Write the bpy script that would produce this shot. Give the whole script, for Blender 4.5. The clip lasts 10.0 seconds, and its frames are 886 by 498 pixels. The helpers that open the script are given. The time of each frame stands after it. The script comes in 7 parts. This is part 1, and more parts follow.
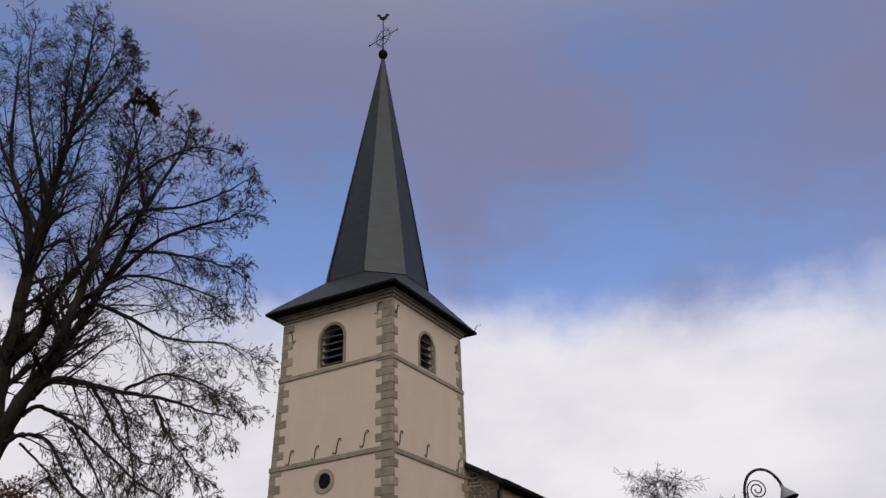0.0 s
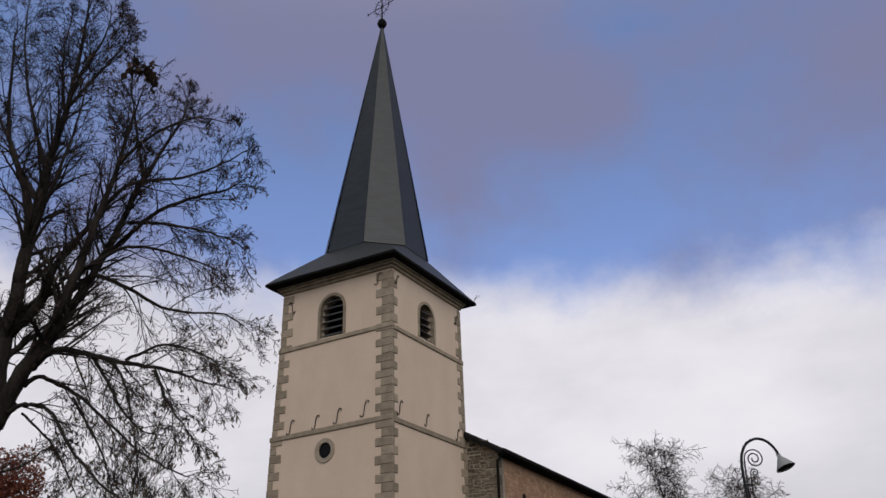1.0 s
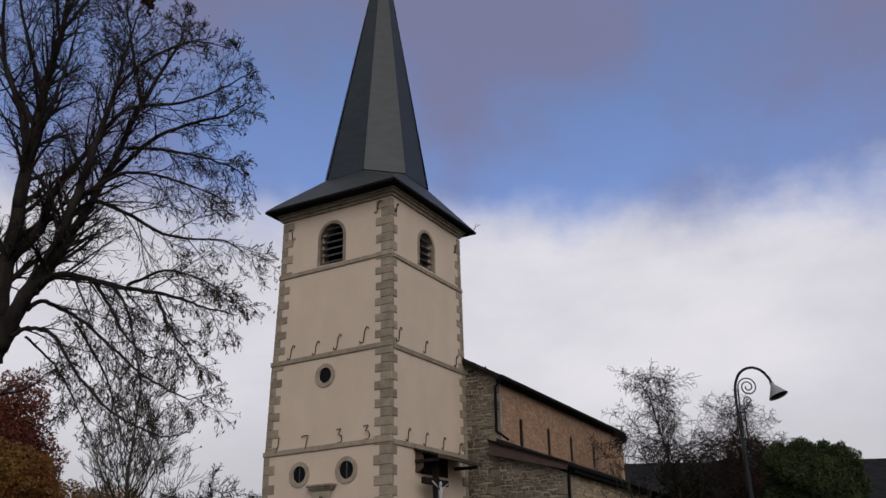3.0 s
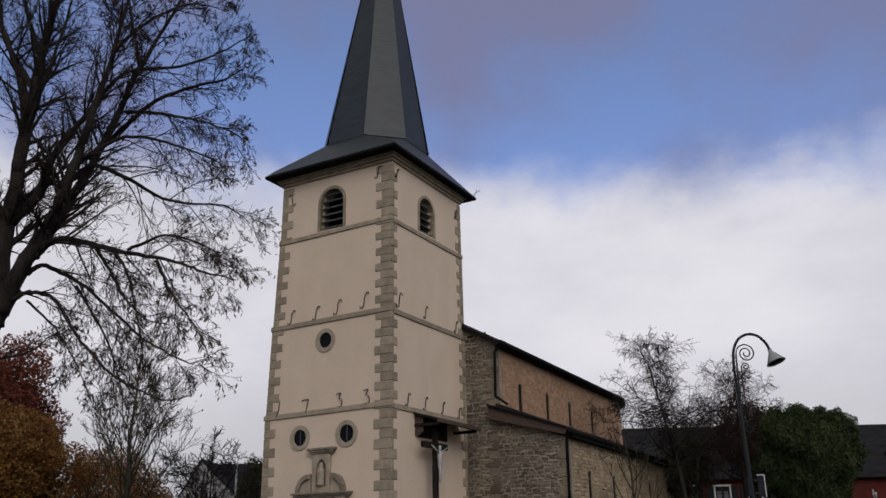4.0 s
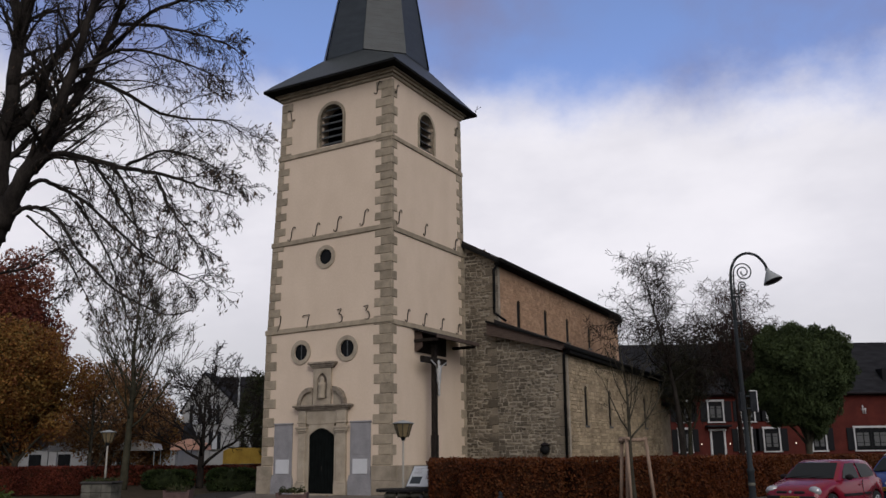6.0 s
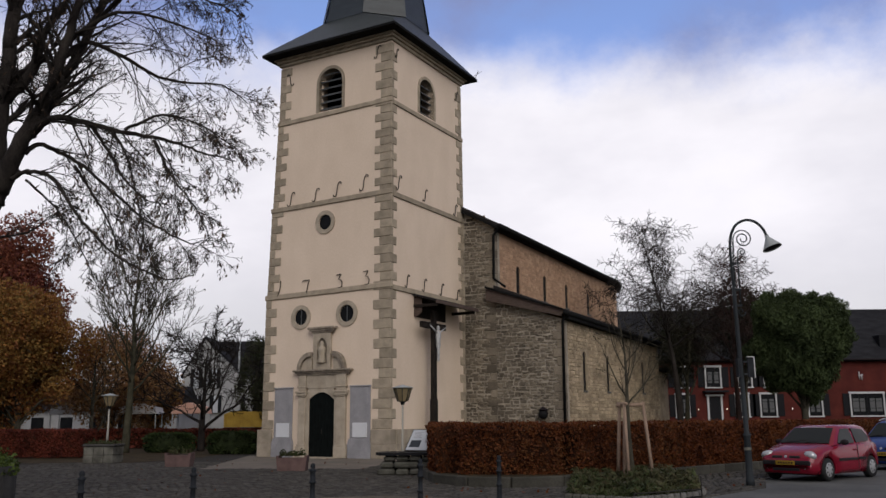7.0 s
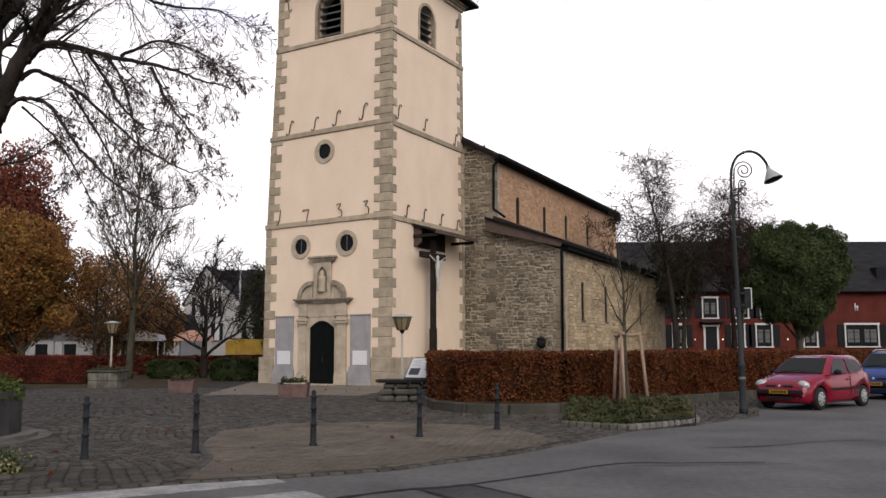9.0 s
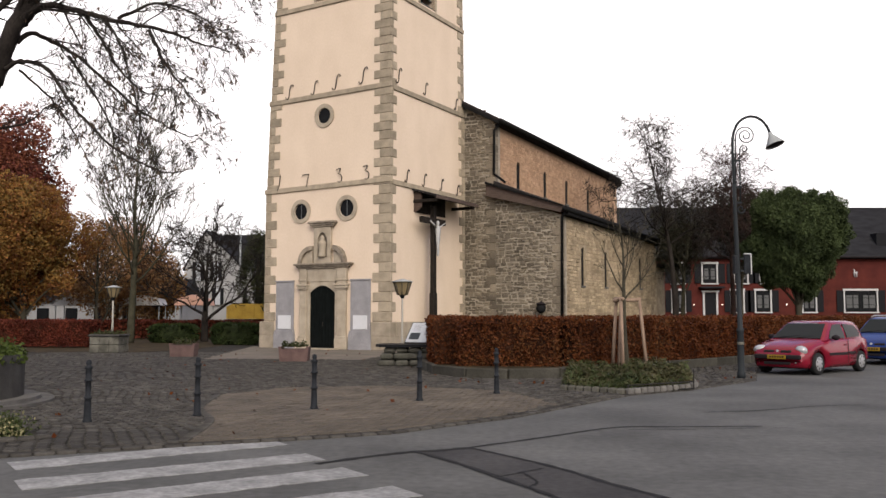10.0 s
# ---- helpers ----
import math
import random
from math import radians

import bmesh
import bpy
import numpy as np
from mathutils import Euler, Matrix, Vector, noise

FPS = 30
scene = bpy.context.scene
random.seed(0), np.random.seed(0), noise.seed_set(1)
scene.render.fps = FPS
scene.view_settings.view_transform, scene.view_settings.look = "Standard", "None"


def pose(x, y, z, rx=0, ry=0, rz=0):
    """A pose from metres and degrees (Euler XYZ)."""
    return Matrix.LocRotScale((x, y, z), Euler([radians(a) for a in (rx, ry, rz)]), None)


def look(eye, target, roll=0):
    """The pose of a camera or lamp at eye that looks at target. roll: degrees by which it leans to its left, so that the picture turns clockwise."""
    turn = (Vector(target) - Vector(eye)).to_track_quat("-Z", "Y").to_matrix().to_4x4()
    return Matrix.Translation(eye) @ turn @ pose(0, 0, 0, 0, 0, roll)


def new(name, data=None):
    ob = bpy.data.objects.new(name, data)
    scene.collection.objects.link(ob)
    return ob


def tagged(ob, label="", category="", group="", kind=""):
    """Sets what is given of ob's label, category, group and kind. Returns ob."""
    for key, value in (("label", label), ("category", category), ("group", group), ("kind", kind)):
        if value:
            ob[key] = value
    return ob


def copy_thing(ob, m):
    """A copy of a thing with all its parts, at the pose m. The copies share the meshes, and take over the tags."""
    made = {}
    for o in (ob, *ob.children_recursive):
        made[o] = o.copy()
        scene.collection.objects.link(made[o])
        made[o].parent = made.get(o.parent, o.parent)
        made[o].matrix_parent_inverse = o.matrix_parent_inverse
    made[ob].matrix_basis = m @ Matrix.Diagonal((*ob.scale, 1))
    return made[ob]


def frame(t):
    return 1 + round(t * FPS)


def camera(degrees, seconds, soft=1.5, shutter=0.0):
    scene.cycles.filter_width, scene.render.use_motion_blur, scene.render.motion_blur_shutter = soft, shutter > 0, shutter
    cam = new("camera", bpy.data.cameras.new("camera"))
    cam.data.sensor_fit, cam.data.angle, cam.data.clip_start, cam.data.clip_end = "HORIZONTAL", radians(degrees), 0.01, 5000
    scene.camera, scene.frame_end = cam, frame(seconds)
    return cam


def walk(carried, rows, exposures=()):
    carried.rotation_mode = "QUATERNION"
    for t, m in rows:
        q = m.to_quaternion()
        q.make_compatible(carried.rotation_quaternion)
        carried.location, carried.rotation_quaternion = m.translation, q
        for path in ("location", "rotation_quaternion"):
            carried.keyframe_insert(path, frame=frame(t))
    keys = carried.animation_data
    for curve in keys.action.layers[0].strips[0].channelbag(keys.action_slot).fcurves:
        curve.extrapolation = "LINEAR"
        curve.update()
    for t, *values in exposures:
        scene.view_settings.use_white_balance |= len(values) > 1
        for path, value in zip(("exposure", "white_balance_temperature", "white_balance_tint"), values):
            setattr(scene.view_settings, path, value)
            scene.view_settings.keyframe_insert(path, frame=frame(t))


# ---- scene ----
# ---- camera: it stands on one spot and tilts down ----
cam = camera(53.67, 10.0)
TURNS = [
    (0.0, -0.292, 27.608, -1.74), (0.5, -0.286, 26.713, -1.76), (1.0, -0.262, 25.710, -1.73),
    (1.5, -0.225, 24.709, -1.63), (2.0, -0.201, 23.539, -1.50), (2.5, -0.165, 22.352, -1.35),
    (3.0, -0.135, 21.034, -1.20), (4.5, -0.057, 17.495, -0.86), (5.0, -0.038, 15.923, -0.77),
    (5.5, -0.022, 14.622, -0.68), (7.0, -0.018, 11.164, -0.41), (7.5, -0.022, 10.172, -0.32),
    (8.0, -0.020, 9.026, -0.26), (8.5, -0.014, 7.852, -0.18), (9.0, -0.012, 6.597, -0.11),
    (9.5, -0.005, 5.543, -0.05), (10.0, 0.0, 4.318, 0.0),
]
EXPOSURES = [
    (0.0, 0.0, 6450, 10), (3.0, -0.14, 6380, 10), (4.5, -0.09, 6360, 10), (5.5, 0.02, 6360, 10), (6.2, 0.1, 6380, 10),
    (7.5, 0.32, 6460, 10), (8.5, 0.66, 6600, 10), (9.2, 1.02, 6760, 10), (10.0, 1.2, 6900, 10),
]
walk(cam, [(t, pose(0, 0, 1.6, 90 + pitch, 0, yaw) @ pose(0, 0, 0, 0, 0, roll)) for t, yaw, pitch, roll in TURNS], EXPOSURES)

# ---- sky and light: a broken overcast, blue above a white bank of cloud ----
world = bpy.data.worlds.new("sky")
scene.world = world
world.use_nodes = True
wt = world.node_tree
wt.nodes.clear()


def wnode(kind, **values):
    n = wt.nodes.new(kind)
    for key, value in values.items():
        n.inputs[key].default_value = value
    return n


def wmath(op, a, b=None):
    n = wt.nodes.new("ShaderNodeMath")
    n.operation = op
    for i, v in enumerate((a, b)):
        if isinstance(v, (int, float)):
            n.inputs[i].default_value = v
        elif v is not None:
            wt.links.new(v, n.inputs[i])
    return n.outputs[0]


def wramp(value, lo, hi):
    n = wt.nodes.new("ShaderNodeMapRange")
    n.interpolation_type = "SMOOTHSTEP"
    wt.links.new(value, n.inputs["Value"])
    n.inputs["From Min"].default_value, n.inputs["From Max"].default_value = lo, hi
    return n.outputs[0]


def wmix(fac, a, b):
    n = wt.nodes.new("ShaderNodeMix")
    n.data_type = "RGBA"
    wt.links.new(fac, n.inputs[0])
    for i, v in ((6, a), (7, b)):
        if isinstance(v, tuple):
            n.inputs[i].default_value = (*v, 1)
        else:
            wt.links.new(v, n.inputs[i])
    return n.outputs[2]


def wnoise(scale, stretch, shift, detail=5.0, rough=0.55):
    m = wt.nodes.new("ShaderNodeMapping")
    wt.links.new(wcoord.outputs["Generated"], m.inputs[0])
    m.inputs["Scale"].default_value = stretch
    m.inputs["Location"].default_value = shift
    n = wnode("ShaderNodeTexNoise", Scale=scale, Detail=detail, Roughness=rough)
    wt.links.new(m.outputs[0], n.inputs["Vector"])
    return n.outputs[0]


wcoord = wt.nodes.new("ShaderNodeTexCoord")
wsep = wt.nodes.new("ShaderNodeSeparateXYZ")
wt.links.new(wcoord.outputs["Generated"], wsep.inputs[0])
up = wsep.outputs["Z"]
nishita = wt.nodes.new("ShaderNodeTexSky")
nishita.sky_type = "NISHITA"
nishita.sun_disc = False
nishita.sun_elevation, nishita.sun_rotation = radians(35), radians(164)
nish = wt.nodes.new("ShaderNodeVectorMath")
nish.operation = "SCALE"
nish.inputs["Scale"].default_value = 0.05
wt.links.new(nishita.outputs[0], nish.inputs[0])
blue = wmix(wramp(up, 0.25, 0.6), (0.165, 0.245, 0.57), (0.105, 0.16, 0.345))
blue_add = wt.nodes.new("ShaderNodeVectorMath")
wt.links.new(blue, blue_add.inputs[0])
wt.links.new(nish.outputs[0], blue_add.inputs[1])
wisps = wmath("MULTIPLY", wmath("SUBTRACT", wnoise(7.0, (1.3, 1, 1.5), (1.1, 0.3, 2.6), 7.0, 0.6), 0.5), 0.55)
def toward(d, wide):
    """How near the view is to a direction, 1 in its middle."""
    n = wt.nodes.new("ShaderNodeVectorMath")
    n.operation = "DOT_PRODUCT"
    wt.links.new(wcoord.outputs["Generated"], n.inputs[0])
    n.inputs[1].default_value = Vector(d).normalized()
    return wramp(n.outputs["Value"], math.cos(radians(wide)), 1.0)


# thin cloud banks and clear gaps high up: direction, half width in degrees, weight
CLOUDS = (
    ((0.062, 0.833, 0.55), 11, 0.24), ((0.41, 0.698, 0.587), 14, 0.2), ((-0.2, 0.757, 0.62), 10, 0.03), ((-0.04, 0.748, 0.662), 9, 0.06),
    ((0.337, 0.815, 0.471), 10, -0.22), ((-0.136, 0.841, 0.524), 8, -0.22), ((0.142, 0.887, 0.439), 8, -0.2), ((-0.402, 0.672, 0.622), 10, -0.12))
cloud = 0.0
for d, wide, weight in CLOUDS:
    cloud = wmath("ADD", wmath("MULTIPLY", toward(d, wide), weight), cloud)
veil = wramp(wmath("ADD", wmath("ADD", wnoise(3.0, (1, 1, 1.7), (3.4, 0.7, 1.9), 4.0, 0.5), wisps), wmath("ADD", wmath("MULTIPLY", up, 0.35), cloud)), 0.42, 0.95)
high = wmix(veil, blue_add.outputs[0], (0.215, 0.22, 0.362))
edge = wmath("ADD", up, wmath("MULTIPLY", wmath("SUBTRACT", wnoise(7.0, (1, 1, 1.3), (0.6, 2.2, 0.3), 7.0, 0.6), 0.5), 0.13))
edge = wmath("ADD", edge, wmath("MULTIPLY", wsep.outputs["X"], 0.035))
bank_tone = wmix(wramp(wnoise(3.0, (1, 1, 2.2), (7.1, 1.2, 0.4)), 0.35, 0.7), (0.70, 0.68, 0.73), (0.86, 0.83, 0.87))
low = wmix(wramp(up, 0.0, 0.22), (0.50, 0.50, 0.52), bank_tone)
overhead = wmix(wramp(up, 0.62, 0.85), high, (0.42, 0.41, 0.42))
sky = wmix(wramp(edge, 0.335, 0.435), low, overhead)
bg = wnode("ShaderNodeBackground", Strength=1.0)
wt.links.new(sky, bg.inputs[0])
wt.links.new(bg.outputs[0], wt.nodes.new("ShaderNodeOutputWorld").inputs[0])

sun = new("sun", bpy.data.lights.new("sun", "SUN"))
sun.data.energy, sun.data.angle, sun.data.color = 1.6, radians(42), (1.0, 0.94, 0.87)
sun.matrix_world = look((5.5, -19.5, 14.0), (0, 0, 0))

# ---- materials ----


def matte(b, rough, metal, light):
    """Worn, dirty surfaces mirror the sky less than clean ones."""
    b.inputs["Specular IOR Level"].default_value = (0.06 if max(light) < 0.07 else 0.15) if rough > 0.3 and metal < 0.1 else 0.4


def mat(name, dark, light, rough=0.8, scale=2.0, fine=40.0, bump=0.25, metal=0.0, rnd=0.0, grain=0.25, stretch=(1, 1, 1), island=0.0, depth=0.01):
    m = bpy.data.materials.new(name)
    m.use_nodes = True
    t = m.node_tree
    b = t.nodes["Principled BSDF"]
    b.inputs["Roughness"].default_value, b.inputs["Metallic"].default_value = rough, metal
    matte(b, rough, metal, light)
    co = t.nodes.new("ShaderNodeTexCoord")
    mp = t.nodes.new("ShaderNodeMapping")
    mp.inputs["Scale"].default_value = stretch
    t.links.new(co.outputs["Object"], mp.inputs[0])
    na, nb = t.nodes.new("ShaderNodeTexNoise"), t.nodes.new("ShaderNodeTexNoise")
    for n, s in ((na, scale), (nb, fine)):
        n.inputs["Scale"].default_value, n.inputs["Detail"].default_value = s, 5.0
        t.links.new(mp.outputs[0], n.inputs["Vector"])
    ra = t.nodes.new("ShaderNodeValToRGB")
    ra.color_ramp.elements[0].position, ra.color_ramp.elements[1].position = 0.32, 0.68
    ra.color_ramp.elements[0].color, ra.color_ramp.elements[1].color = (*dark, 1), (*light, 1)
    t.links.new(na.outputs[0], ra.inputs[0])
    hsv = t.nodes.new("ShaderNodeHueSaturation")
    t.links.new(ra.outputs[0], hsv.inputs["Color"])
    gr = t.nodes.new("ShaderNodeMapRange")
    t.links.new(nb.outputs[0], gr.inputs[0])
    gr.inputs[1].default_value, gr.inputs[2].default_value = 0.25, 0.75
    gr.inputs[3].default_value, gr.inputs[4].default_value = 1 - grain, 1 + grain
    value = gr.outputs[0]
    for amount, kind, socket in ((rnd, "ShaderNodeObjectInfo", "Random"), (island, "ShaderNodeNewGeometry", "Random Per Island")):
        if amount:
            info, rr, mul = t.nodes.new(kind), t.nodes.new("ShaderNodeMapRange"), t.nodes.new("ShaderNodeMath")
            t.links.new(info.outputs[socket], rr.inputs[0])
            rr.inputs[3].default_value, rr.inputs[4].default_value = 1 - amount, 1 + amount
            mul.operation = "MULTIPLY"
            t.links.new(value, mul.inputs[0])
            t.links.new(rr.outputs[0], mul.inputs[1])
            value = mul.outputs[0]
    t.links.new(value, hsv.inputs["Value"])
    t.links.new(hsv.outputs[0], b.inputs["Base Color"])
    if bump:
        bp = t.nodes.new("ShaderNodeBump")
        bp.inputs["Strength"].default_value, bp.inputs["Distance"].default_value = bump, depth
        t.links.new(nb.outputs[0], bp.inputs["Height"])
        t.links.new(bp.outputs[0], b.inputs["Normal"])
    return m


def glass(name, tint=(0.8, 0.85, 0.85), rough=0.03):
    m = bpy.data.materials.new(name)
    m.use_nodes = True
    b = m.node_tree.nodes["Principled BSDF"]
    b.inputs["Base Color"].default_value = (*tint, 1)
    b.inputs["Roughness"].default_value, b.inputs["Transmission Weight"].default_value = rough, 1.0
    return m


PLASTER = mat("cream_plaster", (0.532, 0.424, 0.32), (0.585, 0.471, 0.359), 0.9, 0.7, 14, 0.18, grain=0.05, stretch=(1.2, 1.2, 0.7))
QUOIN = mat("sandstone", (0.21, 0.174, 0.125), (0.305, 0.252, 0.182), 0.88, 2.5, 45, 0.4, rnd=0.16, grain=0.16)
PORTAL = mat("pale_sandstone", (0.265, 0.22, 0.162), (0.36, 0.305, 0.23), 0.88, 2.5, 45, 0.35, rnd=0.06, grain=0.12)
DARKPORTAL = mat("weathered_dark_sandstone", (0.12, 0.098, 0.076), (0.27, 0.225, 0.17), 0.9, 3.0, 40, 0.5, rnd=0.1, grain=0.2)
PLINTH = mat("weathered_plinth_stone", (0.19, 0.158, 0.115), (0.31, 0.26, 0.195), 0.9, 1.6, 30, 0.4, rnd=0.1, grain=0.16)
SLATE = mat("slate", (0.0095, 0.013, 0.0138), (0.018, 0.0235, 0.0248), 0.45, 1.2, 60, 0.25, grain=0.18, stretch=(1, 1, 3.0), island=0.12)
SLATE.node_tree.nodes["Principled BSDF"].inputs["Specular IOR Level"].default_value = 0.4
EAVE = mat("dark_eave_board", (0.006, 0.006, 0.006), (0.012, 0.0115, 0.011), 0.8, 3, 50, 0.2)
IRON = mat("black_iron", (0.012, 0.012, 0.012), (0.03, 0.026, 0.022), 0.6, 8, 80, 0.2)
BLACK = mat("black_void", (0.006, 0.006, 0.006), (0.012, 0.012, 0.012), 0.8, 3, 30, 0.0)
LOUVRE = mat("grey_louvre_wood", (0.045, 0.048, 0.049), (0.08, 0.084, 0.085), 0.8, 3, 40, 0.2)
DOORWOOD = mat("black_green_door_paint", (0.002, 0.003, 0.0025), (0.004, 0.0055, 0.005), 0.8, 4, 50, 0.15)
GREYSTONE = mat("grey_slate_plaque", (0.19, 0.183, 0.185), (0.25, 0.24, 0.24), 0.75, 2, 40, 0.2)
WHITE = mat("white_enamel", (0.46, 0.46, 0.46), (0.5, 0.5, 0.5), 0.5, 3, 40, 0.05, grain=0.03)
RUBBLE = mat("rubble_stone", (0.062, 0.051, 0.038), (0.17, 0.141, 0.103), 0.92, 0.7, 28, 0.6, rnd=0.35, island=0.3, grain=0.3)
MORTAR = mat("lime_mortar", (0.19, 0.163, 0.125), (0.32, 0.277, 0.214), 0.95, 2.5, 30, 0.5, grain=0.2)
WARMRUBBLE = mat("warm_rubble_stone", (0.19, 0.146, 0.094), (0.335, 0.262, 0.17), 0.92, 1.1, 12, 0.6, rnd=0.2, island=0.25, grain=0.3)
WARMMORTAR = mat("warm_mortar", (0.21, 0.166, 0.11), (0.32, 0.255, 0.172), 0.95, 2.0, 25, 0.5, grain=0.2)
ORANGE = mat("orange_brickwork", (0.255, 0.158, 0.097), (0.335, 0.218, 0.137), 0.92, 2.0, 24, 0.5, rnd=0.15, island=0.18, grain=0.2)
ROOF = mat("dark_roof_tiles", (0.014, 0.012, 0.012), (0.028, 0.025, 0.024), 0.85, 2, 40, 0.3, island=0.15)
BROWNWOOD = mat("brown_stained_board", (0.05, 0.035, 0.028), (0.085, 0.06, 0.048), 0.7, 3, 40, 0.3, stretch=(1, 1, 6))
DARKWOOD = mat("dark_oak", (0.010, 0.008, 0.007), (0.026, 0.021, 0.017), 0.8, 3, 40, 0.4, stretch=(6, 6, 1))
BONE = mat("weathered_white_paint", (0.27, 0.265, 0.255), (0.40, 0.395, 0.38), 0.7, 5, 40, 0.2)
DARKGLASS = mat("dark_window_glass", (0.004, 0.0045, 0.005), (0.008, 0.0085, 0.009), 0.4, 2, 10, 0.05, grain=0.1)
ASPHALT = mat("asphalt", (0.05, 0.0495, 0.0468), (0.088, 0.0868, 0.0822), 0.85, 0.55, 9, 0.3, grain=0.22)
PATCH = mat("old_asphalt_patch", (0.032, 0.031, 0.031), (0.05, 0.048, 0.047), 0.85, 0.8, 12, 0.35, grain=0.2)
TAR = mat("tar_seam", (0.010, 0.010, 0.010), (0.018, 0.018, 0.018), 0.75, 3, 40, 0.2)
PAINT = mat("worn_road_paint", (0.13, 0.129, 0.125), (0.235, 0.232, 0.225), 0.8, 3.2, 16, 0.3, grain=0.3)
COBBLE = mat("grey_cobblestone", (0.027, 0.0252, 0.0216), (0.0504, 0.0459, 0.0405), 0.8, 3, 40, 0.4, rnd=0.3, island=0.3, grain=0.2)
JOINT = mat("sandy_joint", (0.0198, 0.018, 0.0153), (0.036, 0.0324, 0.0279), 0.95, 2, 30, 0.4, grain=0.25)
BRICKPAVE = mat("brown_brick_paver", (0.0519, 0.0431, 0.0334), (0.0827, 0.0686, 0.0519), 0.85, 1.0, 40, 0.3, rnd=0.18, island=0.2, grain=0.2)
PALEPAVE = mat("pale_stone_paving", (0.081, 0.0693, 0.0558), (0.126, 0.1062, 0.0846), 0.88, 0.8, 30, 0.3, rnd=0.15, island=0.15, grain=0.16)
KERB = mat("kerb_stone", (0.07, 0.066, 0.06), (0.125, 0.117, 0.105), 0.88, 2, 40, 0.4, rnd=0.2, grain=0.2)
SOIL = mat("leafy_soil", (0.02, 0.016, 0.010), (0.05, 0.036, 0.02), 0.95, 1.5, 25, 0.5, grain=0.3)
GRASS = mat("dull_grass", (0.02, 0.024, 0.009), (0.045, 0.042, 0.018), 0.9, 0.5, 30, 0.5, grain=0.3)
BARK = mat("dark_bark", (0.012, 0.010, 0.009), (0.032, 0.027, 0.023), 0.95, 3, 30, 0.6, grain=0.3, stretch=(1, 1, 0.4))
GREYBARK = mat("grey_bark", (0.03, 0.027, 0.02), (0.062, 0.055, 0.04), 0.95, 3, 30, 0.6, grain=0.3, stretch=(1, 1, 0.4))
SEED = mat("dry_seed_leaf", (0.035, 0.024, 0.016), (0.07, 0.045, 0.03), 0.85, 2, 20, 0.0, island=0.3)
# ---- mesh helpers ----


def part(name, bm, material, parent=None, label="", smooth=False):
    """Links a bmesh, or a mesh, as one object under a thing or a part."""
    if isinstance(bm, bpy.types.Mesh):
        me = bm
    else:
        bmesh.ops.recalc_face_normals(bm, faces=bm.faces)
        me = bpy.data.meshes.new(name)
        bm.to_mesh(me)
        bm.free()
        if smooth:
            me.shade_smooth()
    if not me.materials:
        me.materials.append(material)
    ob = new(name, me)
    ob.parent = parent
    if label:
        ob["label"] = label
    return ob


def thing(name, m, label, category, group="", kind=""):
    ob = new(name)
    ob.matrix_world = m
    ob.empty_display_size = 0.2
    return tagged(ob, label, category, group, kind)


def box(bm, x0, x1, y0, y1, z0, z1, bevel=0.0):
    vs = [bm.verts.new((x, y, z)) for z in (z0, z1) for x, y in ((x0, y0), (x1, y0), (x1, y1), (x0, y1))]
    fs = [bm.faces.new([vs[i] for i in q]) for q in ((3, 2, 1, 0), (4, 5, 6, 7), (0, 1, 5, 4), (1, 2, 6, 5), (2, 3, 7, 6), (3, 0, 4, 7))]
    if bevel:
        es = list({e for f in fs for e in f.edges})
        bmesh.ops.bevel(bm, geom=es, offset=bevel, segments=1, affect="EDGES", clamp_overlap=True)
    return bm


def boxes(*rows, bevel=0.0):
    bm = bmesh.new()
    for r in rows:
        box(bm, *r, bevel=bevel)
    return bm


def prism(bm, outline, axis, a, b):
    """A closed outline of (u, v), pushed along an axis from a to b. axis x: (u, v) = (y, z); y: (x, z); z: (x, y)."""
    def put(u, v, w):
        return {"x": (w, u, v), "y": (u, w, v), "z": (u, v, w)}[axis]
    lo = [bm.verts.new(put(u, v, a)) for u, v in outline]
    hi = [bm.verts.new(put(u, v, b)) for u, v in outline]
    n = len(lo)
    bm.faces.new(lo[::-1])
    bm.faces.new(hi)
    for i in range(n):
        bm.faces.new((lo[i], lo[(i + 1) % n], hi[(i + 1) % n], hi[i]))
    return bm


def ring(bm, cu, cv, r0, r1, axis, a, b, n=28):
    """A flat ring with depth, round (cu, cv)."""
    def put(u, v, w):
        return {"x": (w, u, v), "y": (u, w, v), "z": (u, v, w)}[axis]
    loops = []
    for r, w in ((r0, a), (r1, a), (r1, b), (r0, b)):
        loops.append([bm.verts.new(put(cu + r * math.cos(6.28318 * i / n), cv + r * math.sin(6.28318 * i / n), w)) for i in range(n)])
    for k in range(4):
        p, q = loops[k], loops[(k + 1) % 4]
        for i in range(n):
            bm.faces.new((p[i], p[(i + 1) % n], q[(i + 1) % n], q[i]))
    return bm


def lathe(bm, profile, n=16, cx=0.0, cy=0.0, turn=0.0):
    """A turned body from (radius, height) rows."""
    rows = [[bm.verts.new((cx + r * math.cos(turn + 6.28318 * i / n), cy + r * math.sin(turn + 6.28318 * i / n), z)) for i in range(n)] for r, z in profile]
    for p, q in zip(rows, rows[1:]):
        for i in range(n):
            bm.faces.new((p[i], p[(i + 1) % n], q[(i + 1) % n], q[i]))
    bm.faces.new(rows[0][::-1])
    bm.faces.new(rows[-1])
    return bm


